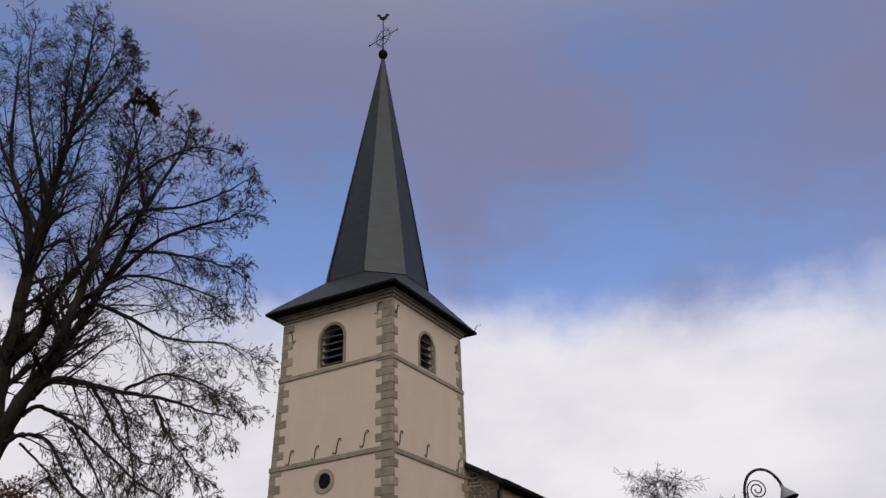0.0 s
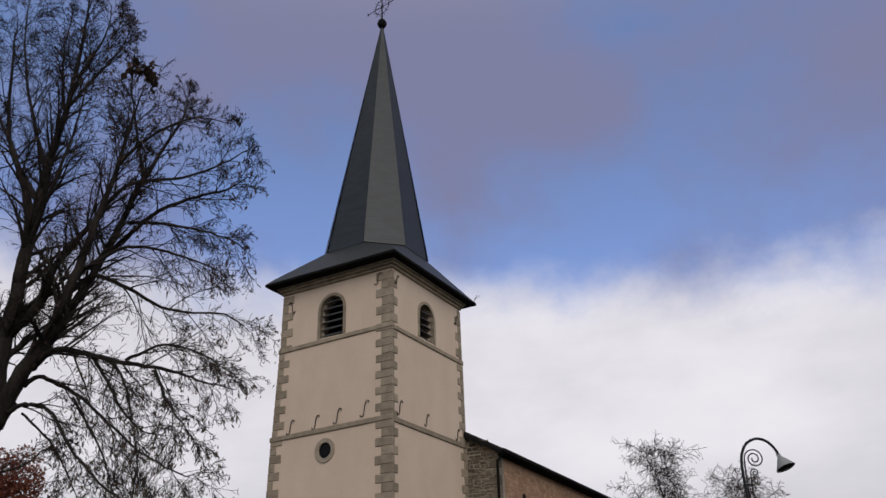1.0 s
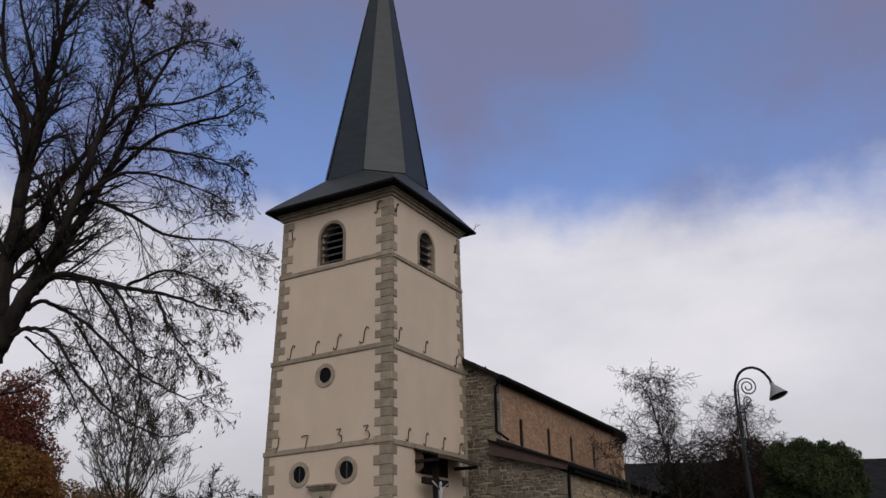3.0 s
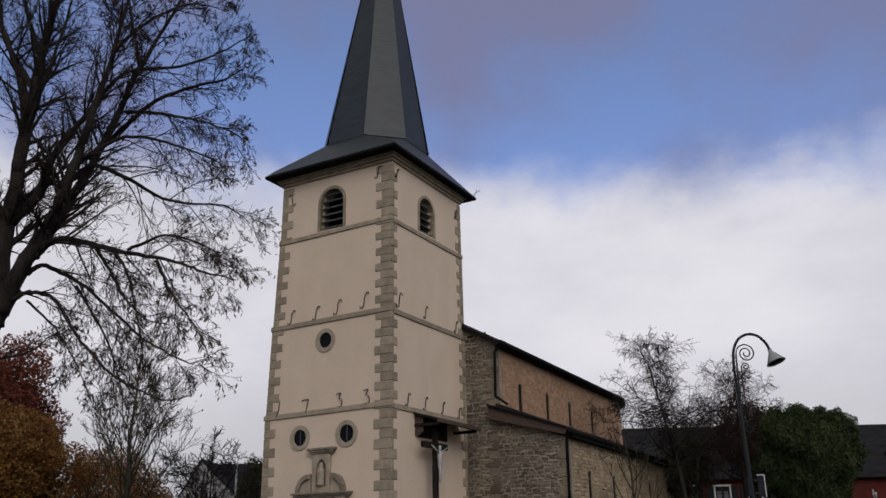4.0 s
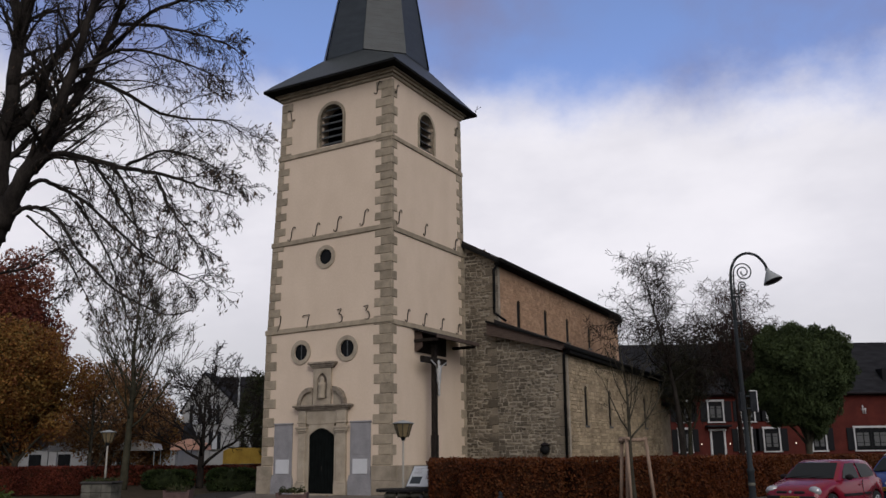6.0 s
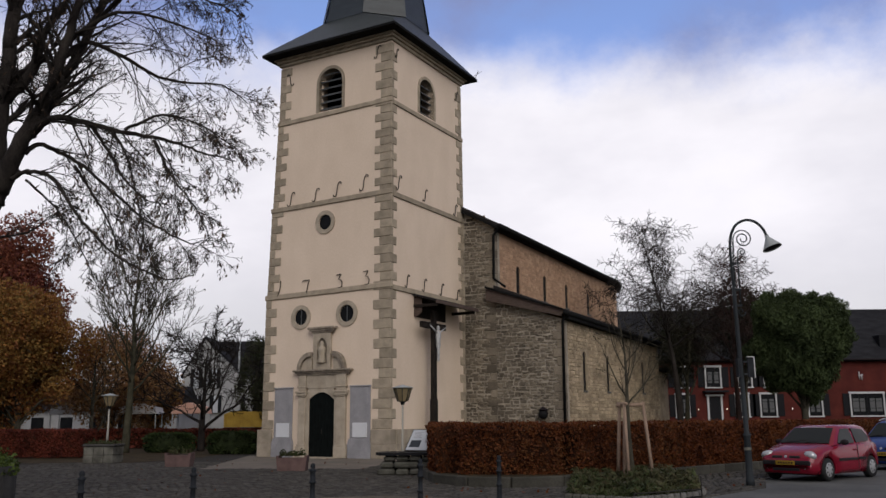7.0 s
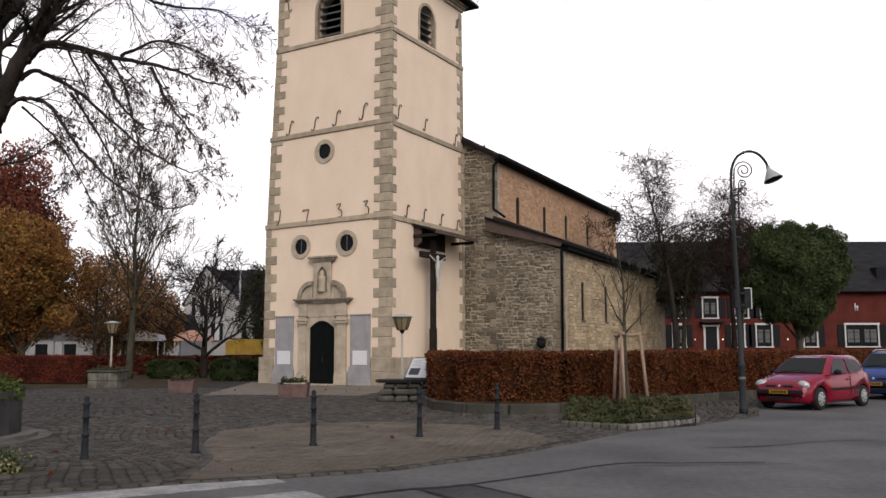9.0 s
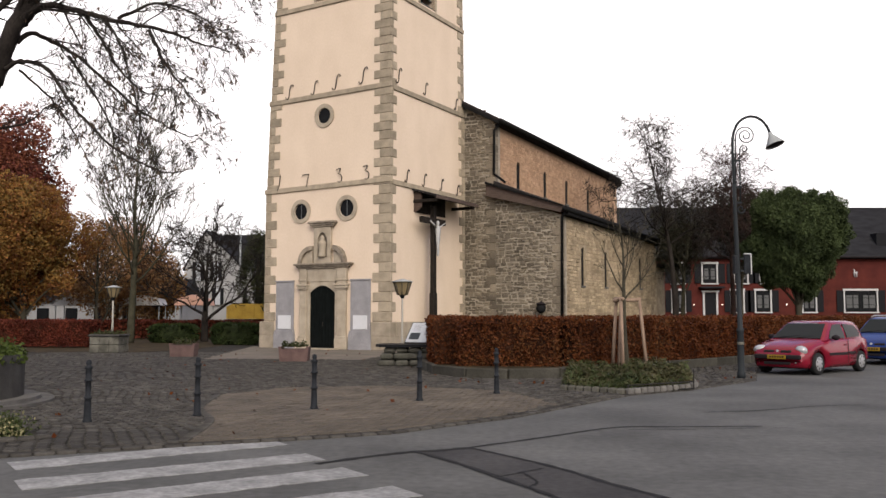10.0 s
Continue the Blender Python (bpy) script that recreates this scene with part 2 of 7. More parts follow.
def tubes(name, paths, sides=5):
    """One mesh of tapered tubes, each a list of (point, radius)."""
    verts, faces = [], []
    cs = [(math.cos(6.28318 * i / sides), math.sin(6.28318 * i / sides)) for i in range(sides)]
    for path in paths:
        base = len(verts)
        for i, (p, r) in enumerate(path):
            d = Vector(path[min(i + 1, len(path) - 1)][0]) - Vector(path[max(i - 1, 0)][0])
            d.normalize()
            s = d.cross(Vector((0.31, 0.95, 0.05)) if abs(d.y) < 0.9 else Vector((1, 0, 0.1)))
            s.normalize()
            w = d.cross(s)
            for c, e in cs:
                verts.append((p[0] + r * (s.x * c + w.x * e), p[1] + r * (s.y * c + w.y * e), p[2] + r * (s.z * c + w.z * e)))
        for i in range(len(path) - 1):
            for k in range(sides):
                a, b = base + i * sides + k, base + i * sides + (k + 1) % sides
                faces.append((a, b, b + sides, a + sides))
        faces.append(tuple(base + k for k in range(sides))[::-1])
        last = base + (len(path) - 1) * sides
        faces.append(tuple(last + k for k in range(sides)))
    me = bpy.data.meshes.new(name)
    me.from_pydata(verts, [], faces)
    me.shade_smooth()
    return me


def arch(u0, u1, v0, spring, apex, n=10):
    """The outline of an arched opening."""
    c, r = (u0 + u1) / 2, (u1 - u0) / 2
    return [(u0, v0), (u1, v0)] + [(c + r * math.cos(math.pi * i / n), spring + (apex - spring) * math.sin(math.pi * i / n)) for i in range(n + 1)]


def cut(ob, cutter):
    """Cuts the openings in a bmesh out of an object."""
    bmesh.ops.recalc_face_normals(cutter, faces=cutter.faces)
    me = bpy.data.meshes.new("cutter")
    cutter.to_mesh(me)
    cutter.free()
    tool = new("cutter", me)
    tool.parent = ob.parent
    mod = ob.modifiers.new("cut", "BOOLEAN")
    mod.object, mod.operation, mod.solver = tool, "DIFFERENCE", "EXACT"
    bpy.context.view_layer.update()
    done = bpy.data.meshes.new_from_object(ob.evaluated_get(bpy.context.evaluated_depsgraph_get()))
    ob.modifiers.clear()
    ob.data = done
    bpy.data.objects.remove(tool)


# ---- ground: road, plaza and paving ----
bm = bmesh.new()
R = 1500.0
bm.faces.new([bm.verts.new(p) for p in ((-R, -R, 0), (R, -R, 0), (R, R, 0), (-R, R, 0))])
tagged(part("ground", bm, ASPHALT), "grey asphalt road surface running to the horizon", "road", kind="structure")

KERBLINE = [(-14, 5.0), (-9.0, 8.0), (-4.9, 10.05), (-3.6, 10.65), (-2.1, 11.3), (-0.7, 12.0), (0.15, 12.9), (1.05, 13.8), (2.15, 15.4), (3.65, 17.6), (5.3, 18.95), (7.6, 21.6), (8.6, 24.4), (10.2, 27.2), (14.6, 32.0), (22, 40), (40, 58)]
BACK = [(40, 140), (-120, 140), (-120, 5.0)]
bm = bmesh.new()
prism(bm, KERBLINE + BACK, "z", -0.2, 0.03)
tagged(part("pavement", bm, JOINT), "dark grey worn stone paving of the church square", "pavement", kind="structure")
PAVEMENT = bpy.data.objects["pavement"]


def sheet(name, outline, z, material, label, category="paving"):
    b = bmesh.new()
    prism(b, outline, "z", z - 0.02, z)
    return tagged(part(name, b, material), label, category, kind="structure")


sheet("brick_paving", [(-3.25, 10.95), (-2.1, 11.42), (-0.7, 12.15), (0.15, 13.05), (1.0, 13.95), (2.0, 15.6), (1.3, 18.3), (-1.0, 19.6), (-3.4, 19.2), (-4.4, 17.4), (-4.1, 15.0), (-3.45, 13.2)], 0.034, BRICKPAVE, "brown brick paving strip beside the zebra crossing")
sheet("church_forecourt", [(-8.6, 31.6), (-2.9, 31.0), (-2.2, 34.0), (-1.5, 40), (-9.6, 44.5)], 0.036, PALEPAVE, "pale stone paving before the church door")
sheet("lawn", [(-60, 37.5), (-12.9, 37.3), (-11.5, 40), (-11.5, 90), (-60, 90)], 0.04, SOIL, "dull lawn covered with fallen leaves", "lawn")
sheet("lawn", [(0.3, 26.2), (8.3, 28.8), (16, 37), (40, 62), (40, 110), (-4, 110), (-0.5, 30)], 0.04, GRASS, "dull green grass behind the beech hedge", "lawn")

# ---- church ----
church = thing("church", pose(-2.357, 39.081, 0.03, 0, 0, -29.5), "cream plastered church tower with slate spire and rubble stone nave", "church")

STAGES = [(1.3, 7.56, -7.25, -7.22, 7.14, 7.08), (7.56, 11.95, -7.17, -7.02, 7.03, 6.98), (11.95, 16.42, -6.98, -6.78, 6.96, 6.9), (16.42, 19.75, -6.74, -6.70, 6.84, 6.8)]
bm = bmesh.new()
for z0, z1, xa, xb, ya, yb in STAGES:
    lo = [bm.verts.new(p) for p in ((xa, 0, z0), (0, 0, z0), (0, ya, z0), (xa, ya, z0))]
    hi = [bm.verts.new(p) for p in ((xb, 0, z1), (0, 0, z1), (0, yb, z1), (xb, yb, z1))]
    bm.faces.new(lo[::-1]), bm.faces.new(hi)
    for i in range(4):
        bm.faces.new((lo[i], lo[(i + 1) % 4], hi[(i + 1) % 4], hi[i]))
tower = part("tower_wall", bm, PLASTER, church, "smooth cream plaster tower wall")
bm = bmesh.new()
prism(bm, arch(-4.27, -2.86, 16.62, 18.08, 18.78), "y", -0.3, 0.75)
prism(bm, arch(2.52, 3.93, 16.62, 17.85, 18.55), "x", 0.3, -0.75)
prism(bm, arch(-4.45, -3.1, 1.2, 2.62, 2.95), "y", -0.3, 0.5)
for cx, cz, r in ((-3.74, 11.0, 0.37), (-5.07, 6.5, 0.38), (-2.4, 6.52, 0.40)):
    lo = [(cx + r * math.cos(6.28318 * i / 24), cz + r * math.sin(6.28318 * i / 24)) for i in range(24)]
    prism(bm, lo, "y", -0.3, 0.45)
cut(tower, bm)

# plinth of large blocks, left open at the door
for x0, x1, n in ((-7.5, -6.62, 1), (-0.98, 0.06, 1)):
    for z0, z1 in ((0, 0.62), (0.62, 1.26)):
        part("plinth_block", boxes((x0, x1, -0.09, 0.4, z0, z1), bevel=0.02), PLINTH, church)
for k in range(6):
    for z0, z1 in ((0, 0.62), (0.62, 1.26)):
        part("plinth_block", boxes((-0.3, 0.09, 0.4 + k * 1.12, 0.4 + (k + 1) * 1.12 - 0.012, z0, z1), bevel=0.02), PLINTH, church)
part("plinth_core", boxes((-7.3, -4.45, 0.0, 7.0, 0, 1.3), (-3.1, -0.01, 0.0, 7.0, 0, 1.3), (-4.45, -3.1, 0.5, 7.0, 0, 1.3)), PLASTER, church)

# string courses between the quoins
for z0, z1, xl, yb in ((7.46, 7.70, -7.25, 7.1), (11.82, 12.06, -7.05, 7.0), (16.3, 16.52, -6.8, 6.9)):
    course = boxes((xl - 0.05, 0.06, -0.07, 0.1, z0, z1), bevel=0.02)
    for v in course.verts:
        v.co.z += 0.12 * (v.co.x / 7.0 + 0.9)
    part("string_course", course, QUOIN, church)
    part("string_course", boxes((-0.1, 0.07, 0.1, yb + 0.05, z0, z1), bevel=0.02), QUOIN, church)

# quoins: long and short blocks by turns on the three corners in view
rng = random.Random(4)


def left_edge(z):
    for z0, z1, xa, xb, ya, yb in STAGES:
        if z <= z1:
            k = (z - z0) / (z1 - z0)
            return xa + k * (xb - xa), ya + k * (yb - ya)
    return STAGES[-1][3], STAGES[-1][5]


z, k = 1.28, 0
while z < 19.1:
    h = 0.443 if z < 7.4 else 0.41 if z < 11.8 else 0.39 if z < 16.3 else 0.45
    near_l, near_r = (0.92, 0.16) if k % 2 == 0 else (0.6, 0.45)
    j = rng.uniform(-0.03, 0.03)
    part("quoin", boxes((-near_l + j, 0.035, -0.035, near_r + j, z, z + h - 0.012), bevel=0.018), QUOIN, church)
    xl, yb = left_edge(z + h / 2)
    w = 0.68 if k % 2 == 0 else 0.34
    part("quoin", boxes((xl - 0.03, xl + w + j, -0.035, 0.5, z, z + h - 0.012), bevel=0.018), QUOIN, church)
    w = 0.60 if k % 2 else 0.30
    part("quoin", boxes((-0.3, 0.035, yb - w + j, yb + 0.03, z, z + h - 0.012), bevel=0.018), QUOIN, church)
    z += h
    k += 1

# belfry windows
def belfry(axis, u0, u1, v0, spring, apex, sign):
    b = bmesh.new()
    outer, inner = arch(u0 - 0.15, u1 + 0.15, v0 - 0.02, spring, apex + 0.16), arch(u0, u1, v0 - 0.02, spring, apex)
    def put(p, w):
        return (w, p[0], p[1]) if axis == "x" else (p[0], w, p[1])
    a, c = 0.04 * sign, -0.2 * sign
    loops = [[b.verts.new(put(p, w)) for p in o] for o, w in ((outer, c), (outer, a), (inner, a), (inner, c))]
    n = len(outer)
    for s, e in zip(loops, loops[1:] + loops[:1]):
        for i in range(1, n):
            b.faces.new((s[i], s[(i + 1) % n], e[(i + 1) % n], e[i]))
    win = part("belfry_window", b, QUOIN, church, "arched belfry opening with sandstone surround and louvres")
    back = bmesh.new()
    prism(back, arch(u0 - 0.02, u1 + 0.02, v0 - 0.02, spring, apex + 0.02), axis, -0.70 * sign, -0.74 * sign)
    part("dark_interior", back, BLACK, win)
    for i in range(6):
        zc = v0 + 0.12 + i * 0.36
        half = (u1 - u0) / 2
        if zc > spring:
            half *= math.sqrt(max(0.05, 1 - ((zc - spring) / (apex - spring)) ** 2))
        mid = (u0 + u1) / 2
        s = bmesh.new()
        prism(s, [(mid - half, 0), (mid + half, 0), (mid + half, 0.05), (mid - half, 0.05)], axis, 0, -0.34 * sign)
        for v in s.verts:
            d = v.co.x if axis == "x" else v.co.y
            v.co.z += zc + abs(d) * 0.62
            if axis == "x":
                v.co.x -= 0.14 * sign
            else:
                v.co.y -= 0.14 * sign
        part("louvre", s, LOUVRE, win)
    return win


belfry("y", -4.27, -2.86, 16.62, 18.08, 18.78, -1)
belfry("x", 2.52, 3.93, 16.62, 17.85, 18.55, 1)

# round windows
for cx, cz, r in ((-3.74, 11.0, 0.37), (-5.07, 6.5, 0.38), (-2.4, 6.52, 0.40)):
    rim = part("round_window", ring(bmesh.new(), cx, cz, r, r + 0.2, "y", -0.05, 0.1), PORTAL, church, "round window with a sandstone ring")
    pane = bmesh.new()
    prism(pane, [(cx + (r + 0.02) * math.cos(6.28318 * i / 24), cz + (r + 0.02) * math.sin(6.28318 * i / 24)) for i in range(24)], "y", 0.03, 0.06)
    part("pane", pane, DARKGLASS, rim)
    if cz < 10:
        part("window_bar", boxes((cx - 0.02, cx + 0.02, 0.0, 0.03, cz - r, cz + r)), LOUVRE, rim)
        part("window_bar", boxes((cx - r, cx - r * 0.35, 0.09, 0.125, cz - 0.06, cz + 0.1)), IRON, rim)

# cornice and roof
c0, c1 = STAGES[-1][3], STAGES[-1][5]
part("cornice", boxes((c0 - 0.1, 0.1, -0.1, c1 + 0.1, 19.46, 19.62), bevel=0.03), QUOIN, church)
part("cornice", boxes((c0 - 0.2, 0.2, -0.2, c1 + 0.2, 19.62, 19.75), bevel=0.03), QUOIN, church)
part("cornice", boxes((c0 - 0.3, 0.3, -0.3, c1 + 0.3, 19.75, 19.845), bevel=0.03), QUOIN, church)
EX0, EX1, EY0, EY1, EZ = -7.34, 0.68, -0.84, 7.60, 19.84
part("eave", boxes((EX0, EX1, EY0, EY1, EZ, EZ + 0.13), bevel=0.02), EAVE, church, "black eave board")
part("lightning_rod", tubes("rod", [[((0.6, 7.5, 20.05), 0.018), ((0.72, 7.62, 20.5), 0.012)], [((0.66, 7.3, 20.1), 0.012), ((0.95, 7.6, 20.4), 0.01)]], 5), IRON, church, "thin lightning rod on the eave")
AX, AY, OZ, OR = -3.36, 3.43, 21.78, 2.91
TX, TY = -3.05, 3.62  # the spire leans a little


def octagon(r, z, cx=AX, cy=AY):
    return [(cx + r * math.cos(math.pi / 8 + math.pi / 4 * i), cy + r * math.sin(math.pi / 8 + math.pi / 4 * i), z) for i in range(8)]


def slate_face(corners_lo, corners_hi, rows, lift=0.012):
    """A roof face as courses, each a little proud of the one above it."""
    b = bmesh.new()
    l0, l1, h0, h1 = [Vector(c) for c in (*corners_lo, *corners_hi)]
    nrm = (l1 - l0).cross(h0 - l0).normalized()
    last = None
    for i in range(rows):
        for k, out in ((i / rows, lift), ((i + 1) / rows, 0.0)):
            row = [b.verts.new(l0.lerp(h0, k) + nrm * out), b.verts.new(l1.lerp(h1, k) + nrm * out)]
            if last:
                b.faces.new((last[0], last[1], row[1], row[0]))
            last = row
    return b


core = lathe(bmesh.new(), [(OR * 0.975, OZ), (0.08, 38.1)], 8, AX, AY, math.pi / 8)
for v in core.verts:
    if v.co.z > 30:
        v.co.x, v.co.y = v.co.x + TX - AX, v.co.y + TY - AY
spire = part("spire", core, SLATE, church, "dark slate octagonal spire")
lo8, hi8 = octagon(OR, OZ - 0.02), octagon(0.1, 38.15, TX, TY)
for i in range(8):
    j = (i + 1) % 8
    lo = (lo8[i], lo8[j])
    proud = 0.09 if i % 2 == 0 else 0.0
    out = Vector((math.cos(math.pi / 4 * (i + 1)), math.sin(math.pi / 4 * (i + 1)), 0)) * proud
    lo = tuple(Vector(p) + out for p in lo)
    part("slate_face", slate_face(lo, (hi8[i], hi8[j]), 70, 0.004), SLATE, spire)
    if proud:
        lip = bmesh.new()
        vs = [lip.verts.new(p) for p in (lo[0], lo[1], Vector(lo8[j]) - out * 2, Vector(lo8[i]) - out * 2)]
        lip.faces.new(vs)
        part("drip_edge", lip, EAVE, spire)
# skirt below the spire: four flared sides and four corner hips
sq = [(EX1, EY1), (EX0, EY1), (EX0, EY0), (EX1, EY0)]
mid8 = octagon(OR, OZ)
skirt = bmesh.new()
ev = [skirt.verts.new((x, y, EZ + 0.13)) for x, y in sq]
flare = []
for (x, y), i in zip(sq, range(4)):
    flare.append(skirt.verts.new((AX + (x - AX) * 0.92, AY + (y - AY) * 0.92, EZ + 0.13 + 0.36)))
ov = [skirt.verts.new((p[0] * 0.985 + AX * 0.015, p[1] * 0.985 + AY * 0.015, p[2])) for p in mid8]
for i in range(4):
    j = (i + 1) % 4
    skirt.faces.new((ev[i], ev[j], flare[j], flare[i]))
    a, b_ = ov[(2 * i + 1) % 8], ov[(2 * i + 2) % 8]
    skirt.faces.new((flare[i], flare[j], b_, a))
    skirt.faces.new((flare[i], ov[(2 * i + 1) % 8], ov[2 * i]))
part("spire_skirt", skirt, SLATE, church, "flared slate skirt of the spire")
# ball, cross and cock
part("finial_ball", lathe(bmesh.new(), [(0.02, 38.2), (0.18, 38.28), (0.27, 38.42), (0.30, 38.56), (0.27, 38.7), (0.18, 38.84), (0.03, 38.92)], 16, TX, TY), EAVE, church, "dark metal ball", True)
DX, DY, VZ = 0.988, -0.156, 39.95  # the cross stands square to this direction
vane_at = lambda u, w: (TX + DX * u, TY + DY * u, VZ + w)
vane = part("vane_cross", tubes("vane_cross", [
    [((TX, TY, 38.0), 0.09), ((TX, TY, 39.3), 0.05), ((TX, TY, 41.5), 0.03)],
    [(vane_at(-1.25, 0), 0.028), (vane_at(1.25, 0), 0.028)]]), IRON, church, "wrought iron cross with rays")
rays = []
for i in range(24):
    a, a2 = 6.28318 * i / 24, 6.28318 * (i + 1) / 24
    at = lambda r, b: vane_at(r * math.cos(b), r * math.sin(b))
    rays.append([(at(0.56, a), 0.02), (at(0.80 if i % 2 else 0.72, a), 0.014)])
    rays.append([(at(0.56, a), 0.024), (at(0.56, a2), 0.024)])
for a in (0.78, 2.35):
    rays.append([(vane_at(-0.55 * math.cos(a), -0.55 * math.sin(a)), 0.016), (vane_at(0.55 * math.cos(a), 0.55 * math.sin(a)), 0.016)])
for e in (-1, 1):
    rays.append([(vane_at(e * 1.2, -0.09), 0.035), (vane_at(e * 1.26, 0.09), 0.035)])
    rays.append([(vane_at(e * 1.12, 0), 0.05), (vane_at(e * 1.2, 0), 0.05)])
part("ray_wreath", tubes("ray_wreath", rays, 4), IRON, vane)
cock = bmesh.new()
prism(cock, [(-0.42, 41.85), (-0.28, 41.8), (-0.2, 41.52), (0.0, 41.4), (0.2, 41.5), (0.3, 41.75), (0.42, 41.7), (0.36, 41.9), (0.24, 41.92), (0.12, 41.7), (-0.08, 41.7), (-0.22, 41.95), (-0.36, 41.98)], "y", -0.03, 0.03)
for v in cock.verts:
    v.co.y += TY + v.co.x * 0.3
    v.co.x = TX + v.co.x * 0.95
part("weathercock", cock, IRON, vane, "flat dark metal bird shape")

# ---- portal ----
portal = part("portal", boxes((-4.62, -4.42, -0.1, 0.2, 0.0, 3.0), (-2.985, -2.86, -0.1, 0.2, 0.0, 3.0), bevel=0.015), PORTAL, church, "sandstone door surround with pilasters and a broken pediment")
lint = bmesh.new()
n = 10
low_arc = [(-4.42 + 1.435 * i / n, 2.62 + 0.33 * math.sin(math.pi * i / n)) for i in range(n + 1)]
prism(lint, low_arc + [(-2.985, 3.12), (-4.42, 3.12)], "y", -0.1, 0.2)
part("lintel", lint, PORTAL, portal)
for x0, x1 in ((-5.05, -4.55), (-2.88, -2.27)):
    pil = part("pilaster", boxes((x0 + 0.06, x1 - 0.06, -0.17, 0.0, 0.5, 2.72), bevel=0.02), PORTAL, portal)
    part("pilaster_base", boxes((x0 - 0.03, x1 + 0.03, -0.24, 0.0, 0.0, 0.5), (x0 + 0.01, x1 - 0.01, -0.21, 0.0, 0.5, 0.6), bevel=0.02), PORTAL, pil)
    part("capital", boxes((x0 + 0.03, x1 - 0.03, -0.19, 0, 2.72, 2.8), (x0 - 0.03, x1 + 0.03, -0.24, 0, 2.8, 2.92), (x0 - 0.06, x1 + 0.06, -0.28, 0, 2.92, 3.02), bevel=0.02), PORTAL, pil)
    part("frieze_block", boxes((x0 + 0.04, x1 - 0.04, -0.17, 0, 3.02, 3.76), (x0 - 0.01, x1 + 0.01, -0.2, 0, 3.16, 3.24), bevel=0.02), PORTAL, pil)
part("frieze", boxes((-4.57, -2.86, -0.12, 0, 3.12, 3.76), bevel=0.015), PORTAL, portal)
part("portal_cornice", boxes((-5.1, -2.16, -0.2, 0, 3.74, 3.82), (-5.18, -2.08, -0.26, 0, 3.82, 3.9), (-5.28, -1.98, -0.32, 0, 3.9, 3.99), bevel=0.02), DARKPORTAL, portal)
for e, foot, tip in ((1, -5.08, -4.3), (-1, -2.36, -3.06)):
    span = abs(tip - foot)
    quarter = [math.pi / 2 * i / 10 for i in range(11)]
    outline = [(foot + e * span * (1 - math.cos(a)), 3.99 + 0.82 * math.sin(a)) for a in quarter]
    inner = [(foot + e * (0.17 + (span - 0.17) * (1 - math.cos(a))), 3.99 + 0.62 * math.sin(a)) for a in quarter[::-1]]
    scr = bmesh.new()
    prism(scr, outline + inner, "y", -0.24, 0.0)
    part("pediment_scroll", scr, DARKPORTAL, portal)
    fill = bmesh.new()
    prism(fill, inner[::-1] + [(tip, 3.99)], "y", -0.1, 0.0)
    part("pediment_panel", fill, PORTAL, portal)
niche = part("niche", boxes((-4.2, -3.22, -0.15, 0.0, 3.99, 4.27), (-4.2, -3.97, -0.15, 0, 4.27, 5.7), (-3.42, -3.22, -0.15, 0, 4.27, 5.7), bevel=0.015), PORTAL, portal)
top = bmesh.new()
prism(top, [(-3.97 + 0.55 * i / 10, 5.16 + 0.28 * math.sin(math.pi * i / 10)) for i in range(11)] + [(-3.42, 5.7), (-3.97, 5.7)], "y", -0.15, 0.0)
part("niche_arch", top, PORTAL, niche)
part("niche_back", boxes((-3.97, -3.42, -0.03, 0.02, 4.27, 5.6)), DARKPORTAL, niche)
part("niche_cornice", boxes((-4.3, -3.06, -0.2, 0, 5.68, 5.76), (-4.37, -2.98, -0.25, 0, 5.76, 5.85), (-4.46, -2.9, -0.31, 0, 5.85, 5.96), bevel=0.02), DARKPORTAL, niche)
door = part("church_door", boxes((-4.42, -2.985, -0.02, 0.2, 0, 3.0)), DOORWOOD, church, "black green wooden double door")
for i in range(8):
    x0 = -4.415 + i * 0.1785
    part("plank", boxes((x0, x0 + 0.171, -0.05, -0.02, 0.02, 2.98), bevel=0.008), DOORWOOD, door)
part("door_handle", boxes((-3.70, -3.66, -0.09, -0.05, 1.05, 1.25), bevel=0.01), IRON, door)
part("threshold", boxes((-4.9, -2.6, -0.75, 0.3, -0.03, 0.05), bevel=0.02), PLINTH, church)

fig = lathe(bmesh.new(), [(0.18, 0), (0.2, 0.05), (0.16, 0.3), (0.18, 0.55), (0.19, 0.7), (0.08, 0.8), (0.1, 0.88), (0.09, 0.97), (0.03, 1.02)], 12)
statue = part("statue", fig, PORTAL, None, "", True)
statue.matrix_world = church.matrix_world @ pose(-3.70, -0.13, 4.275)
tagged(statue, "small weathered sandstone statue in the niche over the door", "statue")

